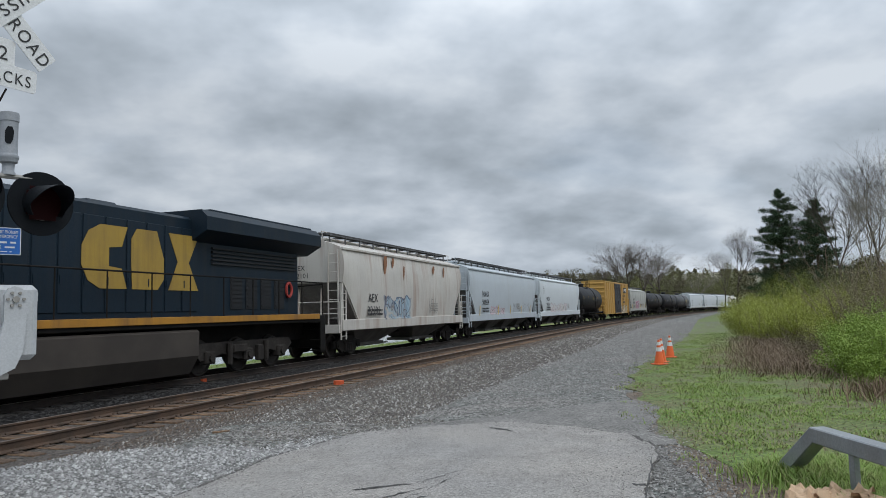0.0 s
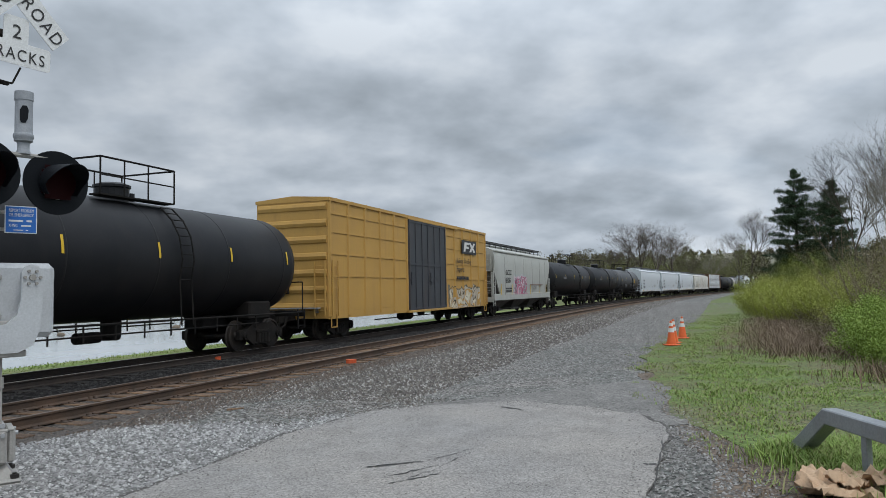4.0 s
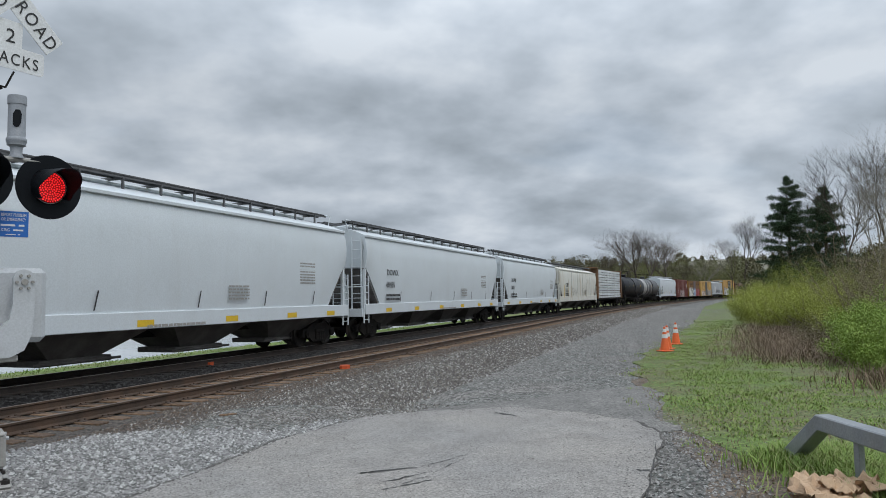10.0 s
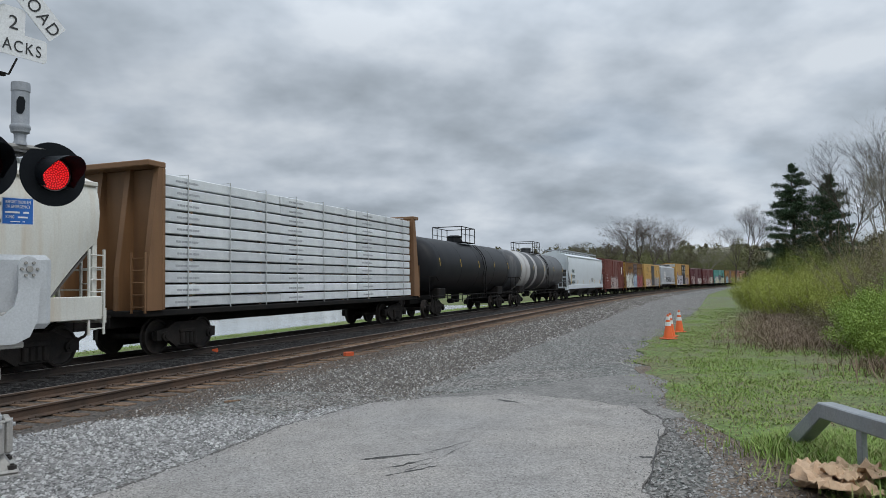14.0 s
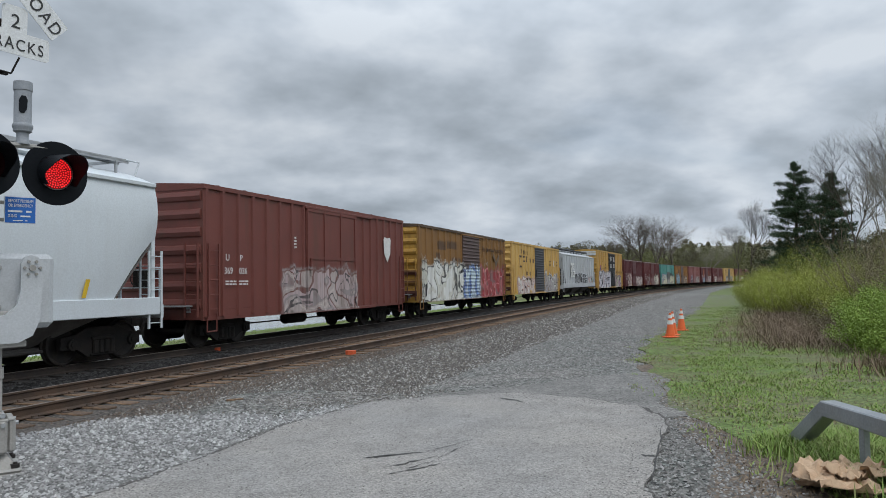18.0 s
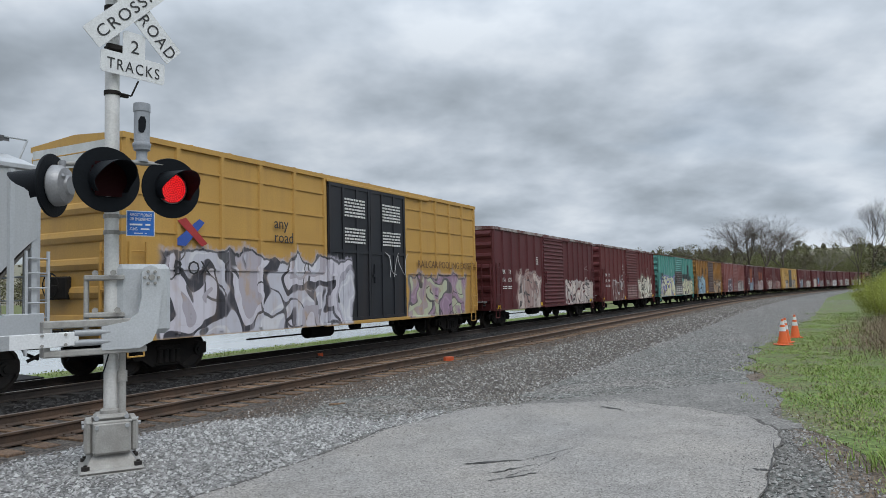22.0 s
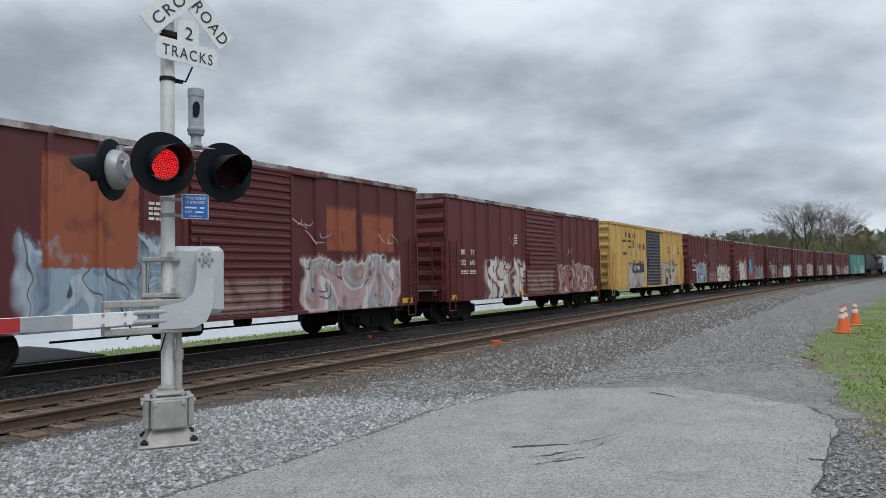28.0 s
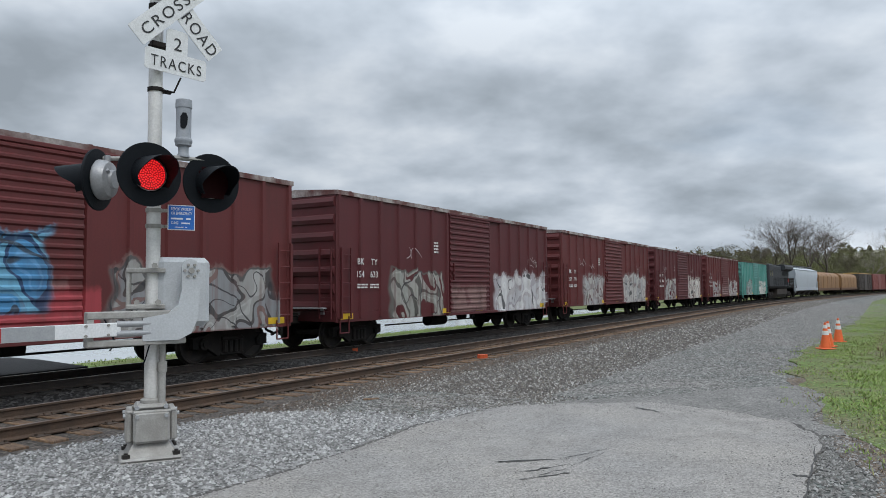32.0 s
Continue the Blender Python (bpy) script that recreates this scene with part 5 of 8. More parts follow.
boxteal = paint("boxcar_teal", (0.10, 0.325, 0.285), (0.075, 0.23, 0.20), 0.6, (0.035, 0.045, 0.045))
hicube = paint("hicube_yellow", (0.51, 0.30, 0.075), (0.43, 0.25, 0.07), 0.2, (0.25, 0.14, 0.06))
door_dark = paint("door_slate", (0.055, 0.06, 0.07), None, 0.2)
door_brown = paint("door_brown", (0.10, 0.065, 0.06), None, 0.2)
hop_rusty = paint("hopper_cream", (0.56, 0.54, 0.50), (0.44, 0.42, 0.39), 0.45, (0.24, 0.12, 0.07))
hop_blue = paint("hopper_blue_grey", (0.47, 0.52, 0.56), (0.42, 0.46, 0.50), 0.15, (0.3, 0.28, 0.26))
hop_white = paint("hopper_white", (0.60, 0.645, 0.675), (0.545, 0.585, 0.61), 0.08, (0.40, 0.37, 0.34))
hop_grey = paint("hopper_grey", (0.44, 0.45, 0.42), (0.37, 0.38, 0.355), 0.25, (0.28, 0.26, 0.23))
hop_ivory = paint("hopper_ivory", (0.64, 0.64, 0.59), (0.56, 0.56, 0.51), 0.3, (0.42, 0.27, 0.12))
hop_steel = paint("hopper_steel_grey", (0.46, 0.48, 0.50), (0.38, 0.40, 0.42), 0.25, (0.25, 0.24, 0.23))
tank_black = material("tank_black", (0.010, 0.011, 0.0135), 0.5, second=(0.020, 0.020, 0.022), amount=0.6, scale=0.8, grain=26, grain_amt=0.18, bump=0.05, streak=0.15, streak_col=(0.03, 0.027, 0.024), ior=1.3)
tank_grey = paint("tank_charcoal", (0.055, 0.058, 0.063), (0.036, 0.037, 0.040), 0.3, (0.2, 0.2, 0.2), 0.45)
tank_band = paint("tank_pale_band", (0.46, 0.46, 0.45), (0.36, 0.35, 0.34), 0.35)
roof_worn = material("roof_worn", (0.13, 0.05, 0.045), 0.7, second=(0.46, 0.44, 0.42), amount=0.9, scale=0.9, grain=12, grain_amt=0.3, bump=0.1, contrast=0.08, mid=1.5)
roof_brown = material("roof_brown", (0.07, 0.045, 0.03), 0.75, second=(0.13, 0.085, 0.05), amount=0.9, scale=0.8, grain=12, grain_amt=0.3, mid=1.4)
loco_blue = material("loco_blue", (0.007, 0.0165, 0.028), 0.5, second=(0.011, 0.023, 0.037), amount=0.7, scale=0.6, grain=20, grain_amt=0.2, streak=0.3, streak_col=(0.028, 0.028, 0.026), ior=1.3)
loco_gold = material("loco_stripe", (0.42, 0.20, 0.022), 0.6, second=(0.26, 0.12, 0.02), amount=0.6, scale=1.0, streak=0.4)
W, K_, GY = (0.75, 0.76, 0.75), (0.03, 0.03, 0.035), (0.32, 0.33, 0.34)
BLU, PNK, RED, TQ, LIL, YLW = (0.10, 0.22, 0.45), (0.48, 0.06, 0.17), (0.40, 0.05, 0.06), (0.15, 0.42, 0.40), (0.34, 0.28, 0.50), (0.66, 0.60, 0.22)

# coupler to coupler lengths, from the car behind the first locomotive
LENGTHS = [16.3, 19.78, 20.01, 15.15, 21.05, 17.62, 19.33, 17.88, 16.76, 20.66, 21.21, 19.03, 20.81, 19.17, 17.02, 18.3, 20.24, 15.27, 16.95, 17.35, 17.36, 18.78, 17.0, 17.21, 16.91, 16.75, 16.75, 16.66, 16.94, 17.56, 16.43, 16.57, 16.9, 17.45, 16.52, 16.3, 16.59, 19.82, 21.3, 23.42, 19.5, 17.0, 17.0, 17.0, 17.0]
STARTS = [sum(LENGTHS[:k]) for k in range(len(LENGTHS) + 1)]


def rolled(t):
    """Where along the line the first car's leading coupler is at t seconds."""
    return 23.917 -18.3399 * t +0.002887 * t * t


def consist(k, car, length=None):
    """Puts a car at its place in the train."""
    if k < 0:
        TRAIN.append((car, -11.0, length))
    else:
        TRAIN.append((car, STARTS[k] + LENGTHS[k] / 2, LENGTHS[k]))
    return car


BY = -1.502
CREAM, FADE, ASH = (0.56, 0.52, 0.42), (0.42, 0.36, 0.34), (0.30, 0.27, 0.27)


def bk(c, k, first, last, letters_="BK TY", x=0.85):
    """Reporting marks in white on a boxcar's side, in two columns."""
    b0 = -LENGTHS[k] / 2 + 0.92
    a, b = letters_.split()
    for t, dx, z in ((a, 0, 2.42), (b, 0.66, 2.42), (first, -0.06, 2.05), (last, 0.62, 2.05)):
        label_text(c, t, b0 + x + dx, z, 0.19, -1.575, white_paint)
    bars(c, b0 + x, 1.72, 0.5, 0.16, -1.572, white_paint, 2, "stencil_text", 2)
    bars(c, b0 + x + 0.62, 1.72, 0.45, 0.16, -1.572, white_paint, 2, "stencil_text", 4)
    bars(c, -2.35, 2.9, 0.3, 0.42, -1.512, white_paint, 4, "stencil_text", 6)
    label_end(c, k)


def label_end(c, k):
    bars(c, 0, 0, 1.0, 0.16, 0, white_paint, 1, "end_stencil", 7).matrix_basis = pose(-LENGTHS[k] / 2 + 0.92 - 0.016, 0.3, 4.08, 0, 0, -90)


def sill_marks(c, k, xs, y=-1.505, z=0.86):
    for x in xs:
        part("reflector", shared("sill_reflector", lambda: Build().box(-0.28, 0.28, -0.004, 0, 0, 0.16)), yellow_mark, c, "yellow reflector patch", at=pose(x * (LENGTHS[k] / 2 - 0.92), y, z))


def hop_marks(c, k, word, number, x=2.6, z=2.75, mat=black_paint, h=0.36):
    b0 = -LENGTHS[k] / 2 + 0.88
    label_text(c, word, b0 + x, z, h, -1.60, mat), label_text(c, number, b0 + x - 0.1, z - 0.52, h, -1.605, mat)
    bars(c, b0 + x - 0.1, 1.55, 1.5, 0.34, -1.60, mat, 2, "stencil_text", 2)
    bars(c, 2.2, 1.7, 1.0, 0.45, -1.605, weld_line, 5, "stencil_text", 5)
    label_text(c, word, b0 - 0.09, z + 1.25, 0.2, 0.6, mat, end=True)
    label_text(c, number, b0 - 0.09, z + 0.95, 0.2, 0.6, mat, end=True)


def strips(c, xs, lean=0.0, z=1.38, h=0.6):
    for x in xs:
        part("reflector", shared(("hop_refl", lean, h), lambda: Build().prism([(-0.055, 0), (0.055, 0), (0.055 + lean, h), (-0.055 + lean, h)], "y", -0.006, 0)), yellow_mark, c, "yellow reflective strip", at=pose(x, -1.585, z))


def panel_seams(c, k, xs, mat=None):
    for x in xs:
        part("panel_seam", shared(("seam_bar",), lambda: Build().box(-0.012, 0.012, -0.012, 0.0, 1.4, 3.9)), mat or weld_line, c, at=pose(x, -1.577, 0))


weld_line = material("weld_line", (0.33, 0.32, 0.30), 0.7, amount=0.6, scale=3)

consist(-1, locomotive("dark blue hood diesel locomotive with yellow stripe and emblem", 22.0, loco_blue, loco_gold), 22.0)
c = consist(0, hopper("cream covered hopper with rust streaks and blue graffiti", LENGTHS[0], hop_rusty, chutes=2))
hop_marks(c, 0, "AEX", "22101", 2.1, 2.15)
graffiti(c, -3.4, 1.38, 3.0, 1.0, -1.60, ((0.25, 0.36, 0.45), (0.34, 0.45, 0.52)), (0.04, 0.08, 0.16), 11, 4)
tag_mark(c, 1.8, 1.6, 1.3, 0.8, -1.60, (0.25, 0.25, 0.25), 3)
rust_patch = spray((0.30, 0.13, 0.06))
for x, z, w, h in ((-3.5, 3.4, 0.35, 0.75), (-2.6, 3.7, 0.25, 0.4), (-1.3, 3.2, 0.15, 0.6), (2.6, 3.6, 0.3, 0.4), (4.2, 3.5, 0.2, 0.5)):
    part("rust_stain", Build().prism([(0, 0), (w * 0.3, -h * 0.1), (w * 0.6, 0.05), (w, h * 0.6), (w * 0.9, h), (w * 0.1, h), (-w * 0.1, h * 0.5)], "y", -0.003, 0), rust_patch, c, at=pose(x, -1.565, z))
c = consist(1, hopper("pale blue-grey covered hopper with tagged lower side", LENGTHS[1], hop_blue, chutes=4))
hop_marks(c, 1, "NAHX", "580654", 2.5, 2.55)
strips(c, (-7.2, -2.9, 0.4, 3.6, 6.6), 0.15)
graffiti(c, -4.6, 1.38, 3.6, 0.55, -1.60, ((0.55, 0.42, 0.46), (0.50, 0.46, 0.48)), (0.45, 0.25, 0.28), 12, 5)
for k, x in enumerate((0.8, 2.6, 4.2, 5.6)):
    tag_mark(c, x, 1.5, 1.0, 0.7, -1.60, (0.28, 0.29, 0.31), 30 + k)
c = consist(2, hopper("white covered hopper with faint pink graffiti", LENGTHS[2], hop_white, chutes=4))
hop_marks(c, 2, "MCEX", "55025", 2.2, 2.4)
graffiti(c, -5.2, 1.38, 7.5, 0.8, -1.60, ((0.58, 0.50, 0.52), (0.60, 0.58, 0.56)), (0.42, 0.36, 0.38), 13, 9)
tag_mark(c, -8.2, 2.9, 0.8, 1.0, -1.58, (0.2, 0.2, 0.2), 41)
c = consist(3, tank_car("black tank car with railed dome platform", LENGTHS[3], tank_black))
c = consist(4, boxcar("tall yellow boxcar with dark double doors", LENGTHS[4], (hicube, hicube), eave=5.15, posts=6, door_w=2.4, doors=2, door_mat=door_dark, plug=True))
for t, z in (("Railcar Pooling", 3.2), ("Experts", 2.75)):
    label_text(c, t, 4.1, z, 0.30, -1.575, black_paint)
bars(c, 4.1, 2.25, 2.0, 0.32, -1.575, black_paint, 1, "slogan_line", 8)
lg = part("emblem_panel", Build().box(0, 2.6, -0.004, 0, 0, 0.75), black_paint, c, "black painted emblem panel", at=pose(5.0, -1.572, 3.75))
part("emblem", Build().prism([(0.3, 0.12), (0.6, 0.12), (0.7, 0.3), (1.2, 0.3), (1.2, 0.42), (0.8, 0.42), (0.85, 0.52), (1.3, 0.52), (1.4, 0.64), (0.5, 0.64)], "y", -0.008, -0.005).prism([(1.3, 0.12), (1.65, 0.12), (1.85, 0.3), (2.05, 0.12), (2.4, 0.12), (2.05, 0.38), (2.4, 0.64), (2.05, 0.64), (1.85, 0.46), (1.6, 0.64), (1.3, 0.64), (1.6, 0.38)], "y", -0.008, -0.005), white_paint, lg)
graffiti(c, 3.0, 1.1, 5.4, 0.9, BY - 0.06, (CREAM, (0.45, 0.42, 0.36)), (0.06, 0.06, 0.05), 14, 6)
c = consist(5, hopper("light grey covered hopper with magenta graffiti", LENGTHS[5], hop_grey, chutes=3))
hop_marks(c, 5, "GCCX", "81086", 2.5, 2.7)
graffiti(c, -3.3, 1.36, 3.6, 1.35, -1.60, (PNK, (0.42, 0.06, 0.16)), (0.62, 0.50, 0.55), 15, 4, (0.30, 0.42, 0.42), 0.2)
strips(c, (-6.6, -4.0, 1.2, 4.2, 6.4), 0.12, h=0.7)
panel_seams(c, 5, (-5.6, -3.0, -0.6, 1.9, 4.3, 6.2))
bars(c, 1.0, 2.0, 4.2, 0.14, -1.605, material("stencil_brown", (0.30, 0.2, 0.17), 0.7), 1, "stencil_text", 11)
for k, m in ((6, tank_black), (7, tank_black), (8, tank_grey)):
    c = consist(k, tank_car("black tank car with railed dome platform" if m is tank_black else "charcoal tank car with yellow reflectors", LENGTHS[k], m, dome_x=1.4 if k == 6 else 0.0))
    bars(c, -5.0, 2.55, 1.2, 0.34, -1.578, material("stencil_grey", (0.22, 0.22, 0.23), 0.7), 1, "stencil_text", 12 + k)
    bars(c, 4.9, 2.3, 1.0, 0.7, -1.56, MATS["stencil_grey"], 6, "stencil_text", 14)
    if k == 8:
        part("placard", Build().box(0, 0.55, -0.004, 0, 0, 0.5), yellow_mark, c, "yellow warning placard", at=pose(2.6, -1.578, 2.35))
        for x in (-4.6, -0.9, 1.9):
            part("repaint_patch", Build().box(0, 1.6, -0.003, 0, 0, 0.8), tank_black, c, at=pose(x, -1.52, 1.75))
            bars(c, x + 0.2, 1.9, 1.2, 0.3, -1.535, MATS["stencil_grey"], 3, "stencil_text", 15)
for k in (9, 10, 11):
    c = consist(k, hopper("clean white covered hopper with dark recessed ends", LENGTHS[k], hop_white, chutes=4))
    hop_marks(c, k, "DOWX", {9: "60481", 10: "60495", 11: "60071"}[k], 1.9, 2.65, h=0.27)
    panel_seams(c, k, ())
    for x in (-7.6, -4.4, -1.0, 2.4, 5.6, 8.2):
        part("reflector", shared("sill_reflector", lambda: Build().box(-0.28, 0.28, -0.004, 0, 0, 0.16)), yellow_mark, c, "yellow reflector patch", at=pose(x, -1.572, 1.10))
    for x in (-6.4, -2.6, 0.9, 4.0, 6.9):
        part("stencil_line", shared("slant", lambda: Build().prism([(-0.02, 0), (0.02, 0), (0.14, 0.45), (0.10, 0.45)], "y", -0.004, 0)), black_paint, c, at=pose(x, -1.585, 1.52))
    bars(c, 6.1, 2.2, 1.0, 0.75, -1.575, weld_line, 8, "stencil_text", 22)
    bars(c, -1.0, 1.05, 2.2, 0.12, -1.62, weld_line, 1, "stencil_text", 21)
c = consist(12, hopper("ivory covered hopper with rust stains and scrawled tags", LENGTHS[12], hop_ivory, chutes=4, hatch_mat=hop_steel, roof_z=4.52, sill_top=1.55))
hop_marks(c, 12, "CCBX", "72555", 2.2, 2.45)
strips(c, (-8.0,), 0.2, h=1.2)
panel_seams(c, 12, (-4.4, -1.5, 1.2, 3.2, 5.4))
for k, x in enumerate((-4.6, -3.4, 0.6)):
    tag_mark(c, x, 1.5, 1.1, 0.9, -1.60, (0.30, 0.29, 0.27), 50 + k)
ochre = spray((0.55, 0.47, 0.32))
for x, z, w, h in ((-6.2, 1.5, 0.35, 1.5), (-4.8, 1.4, 0.4, 1.1), (-0.2, 2.9, 0.22, 0.9), (2.4, 1.5, 0.28, 1.2), (4.1, 2.8, 0.2, 0.5)):
    part("rust_stain", Build().prism([(0, 0), (w, 0.05), (w * 0.8, h * 0.5), (w * 0.9, h), (w * 0.5, h * 1.1), (w * 0.3, h * 0.6), (-0.05, h * 0.4)], "y", -0.003, 0), ochre, c, at=pose(x, -1.588, z))
c = consist(13, lumber_car("bulkhead flatcar loaded with white-wrapped lumber packs", LENGTHS[13]))
c = consist(14, tank_car("black tank car with railed dome platform", LENGTHS[14], tank_black))
c = consist(15, tank_car("charcoal tank car with pale painted bands", LENGTHS[15], tank_grey, bands=((-6.0, 2.6), (-2.9, 0.7), (0.2, 0.5)), band_mat=tank_band))
c = consist(16, hopper("pale blue-white covered hopper with yellow reflectors", LENGTHS[16], hop_white, chutes=3, walk_mat=galv))
hop_marks(c, 16, "FPAX", "950235", 1.35, 2.60, material("dark_green_lettering", (0.03, 0.06, 0.05), 0.6))
strips(c, (-8.2,), 0.12, h=1.0, z=1.5)
strips(c, (-5.2, -2.2, 0.8, 4.0, 7.0), 0.12, h=0.4, z=1.5)
c = consist(17, boxcar("rust-red boxcar with faded graffiti", LENGTHS[17], (rustred, rustred), door_x=0.3, door_w=3.6, plug=True))
graffiti(c, -3.0, 1.1, 5.2, 1.2, BY - 0.06, (FADE, (0.45, 0.36, 0.36)), (0.16, 0.07, 0.06), 21, 5, ASH)
bk(c, 17, "369", "036", "U P")
part("emblem", Build().prism([(0, 0.95), (0.1, 1.05), (0.35, 1.0), (0.6, 1.05), (0.7, 0.95), (0.65, 0.35), (0.35, 0.0), (0.05, 0.35)], "y", -0.004, 0), white_paint, c, "plain white shield emblem", at=pose(4.6, -1.575, 2.6))
c = consist(18, boxcar("ochre-brown boxcar covered in white, blue and red graffiti", LENGTHS[18], (boxbrown, ochre_end), door_mat=door_brown, door_x=0.3, roof_mat=roof_brown))
label_text(c, "The nationwide boxcar pool", 2.3, 3.55, 0.30, -1.572, material("emblem_brown", (0.07, 0.04, 0.03), 0.7, amount=0.5, scale=4))
part("emblem", Build().prism([(0, 0.6), (0.15, 0.75), (0.75, 0.3), (1.35, 0.75), (1.5, 0.6), (0.75, 0.0)], "y", -0.004, 0), spray((0.15, 0.10, 0.06)), c, "plain faded dark chevron emblem", at=pose(4.6, -1.575, 2.7))
for x, z, w, h in ((-5.0, 3.35, 1.1, 0.55), (-3.6, 3.45, 1.4, 0.5), (-5.2, 2.6, 0.5, 0.7), (-2.9, 2.5, 0.9, 0.6), (-1.9, 2.6, 0.5, 0.5)):
    painted_block(c, x, z, w, h, (0.10, 0.055, 0.03))
graffiti(c, -7.35, 1.02, 6.4, 1.75, BY - 0.06, ((0.68, 0.69, 0.66), (0.60, 0.60, 0.54)), K_, 22, 6, (0.60, 0.60, 0.55), 0.25, 0.36)
graffiti(c, -1.2, 1.08, 3.1, 1.6, BY - 0.10, ((0.45, 0.56, 0.62), (0.12, 0.22, 0.48)), (0.05, 0.09, 0.28), 23, 4, (0.42, 0.50, 0.56), 0.2)
graffiti(c, 2.2, 1.1, 5.0, 1.5, BY - 0.06, ((0.30, 0.05, 0.06), (0.42, 0.16, 0.16)), (0.22, 0.12, 0.12), 24, 5, (0.26, 0.05, 0.05))
for k, x in enumerate((-7.3, -5.4, -2.8, 2.8)):
    tag_mark(c, x, 2.7, 0.9, 0.4, BY - 0.06, (0.5, 0.42, 0.36), 60 + k)
c = consist(19, boxcar("yellow boxcar with a dark sliding door and graffiti", LENGTHS[19], (boxyellow, boxyellow), door_mat=door_dark, door_x=0.3))
def rail_emblem(c, k):
    """Plain dark bars where the owner's emblem stands."""
    b0 = -LENGTHS[k] / 2 + 0.92
    dk = material("emblem_brown", (0.07, 0.04, 0.03), 0.7, amount=0.5, scale=4)
    for x, z, w in ((2.6, 3.72, 0.32), (3.25, 3.68, 0.34), (3.9, 3.66, 0.14), (4.3, 3.66, 0.14), (4.6, 3.15, 0.34), (5.3, 3.12, 0.34), (6.0, 3.10, 0.34)):
        part("emblem_bar", shared(("embar", w), lambda: Build().box(0, w, -0.004, 0, 0, 0.30)), dk, c, "plain dark emblem bar", at=pose(b0 + x, -1.512, z))
    part("emblem", Build().prism([(0, 0), (0, 0.85), (2.2, 0.85), (2.2, 0.40), (1.2, 0.40), (1.2, 0.52), (2.05, 0.52), (2.05, 0.72), (0.15, 0.72), (0.15, 0.13), (0.85, 0.13), (0.85, 0.6), (1.0, 0.6), (1.0, 0)], "y", -0.004, 0), dk, c, "plain dark emblem outline", at=pose(b0 + 2.0, -1.512, 2.72))
    for t, x, z in (("RB", 3.9, 2.15), ("OX", 5.0, 2.15)):
        label_text(c, t, b0 + x, z, 0.30, -1.512, dk)
    bars(c, b0 + 3.9, 1.72, 1.6, 0.3, -1.512, dk, 1, "stencil_text", 16)
    part("emblem", Build().prism([(0, 0), (0.1, 0), (0.28, 0.22), (0.46, 0), (0.56, 0), (0.34, 0.28), (0.56, 0.56), (0.46, 0.56), (0.28, 0.34), (0.1, 0.56), (0, 0.56), (0.22, 0.28)], "y", -0.004, 0), white_paint, c, "plain white cross emblem", at=pose(5.1, -1.575, 2.9))
    for t, x, z in (("next", 3.75, 3.25), ("load", 3.75, 2.98), ("any", 6.35, 3.25), ("road", 6.3, 2.98)):
        label_text(c, t, x, z, 0.21, -1.575, dk)
rail_emblem(c, 19)
for q, kk in ((TRAIN[-2][0], 18), (c, 19)):
    painted_block(q, -LENGTHS[kk] / 2 - 1.0, 0.7, 1.9, 1.75, (0.09, 0.035, 0.028), 0.6)
graffiti(c, -6.2, 1.08, 4.8, 0.95, BY - 0.06, ((0.60, 0.55, 0.54), (0.55, 0.45, 0.45)), (0.30, 0.17, 0.15), 25, 5, (0.50, 0.40, 0.36))
graffiti(c, 1.9, 1.08, 5.2, 1.25, BY - 0.06, ((0.28, 0.27, 0.28), (0.36, 0.35, 0.35)), (0.62, 0.62, 0.60), 251, 5, (0.24, 0.22, 0.22))
sill_marks(c, 19, (-0.85, -0.3, 0.9))
c = consist(20, hopper("grey ribbed covered hopper with black graffiti", LENGTHS[20], hop_steel, chutes=3, ribs=14, curved=False, roof_z=4.6))
graffiti(c, -2.6, 1.4, 6.4, 1.15, -1.572, (K_, (0.05, 0.05, 0.06)), (0.58, 0.60, 0.64), 26, 6)
b0_ = -LENGTHS[20] / 2 + 0.88
for x, z, w, t in ((3.0, 2.75, 0.95, "AE"), (4.1, 2.75, 0.6, "X"), (3.0, 2.05, 0.75, "25"), (3.9, 2.05, 0.95, "501")):
    part("number_panel", Build().box(0, w, -0.004, 0, 0, 0.62), white_paint, c, "white number panel", at=pose(b0_ + x, -1.572, z))
    label_text(c, t, b0_ + x + 0.16, z + 0.15, 0.32, -1.578, black_paint)
graffiti(c, 4.0, 1.4, 3.2, 0.7, -1.572, ((0.30, 0.45, 0.45), (0.5, 0.35, 0.35)), (0.3, 0.3, 0.3), 261, 4)
c = consist(21, boxcar("tall yellow boxcar with black double doors and white graffiti", LENGTHS[21], (hicube, hicube), eave=5.15, posts=6, door_w=2.15, doors=2, door_mat=paint("door_black", (0.018, 0.02, 0.026), None, 0.1), plug=True, door_x=0.6))
label_text(c, "any", -3.9, 3.45, 0.30, -1.575, black_paint), label_text(c, "road", -3.9, 3.08, 0.30, -1.575, black_paint)
label_text(c, "RAILCAR POOLING EXPERTS", 3.6, 2.55, 0.27, -1.575, material("brown_lettering", (0.16, 0.09, 0.04), 0.7))
label_text(c, "B OX", -7.2, 2.2, 0.33, -1.575, black_paint)
for dx in (-0.9, 1.2):
    bars(c, dx + 0.1, 4.0, 1.1, 0.6, -1.61, white_paint, 6, "door_stencil", 17)
    bars(c, dx + 0.1, 3.2, 1.1, 0.5, -1.61, white_paint, 5, "door_stencil", 18)
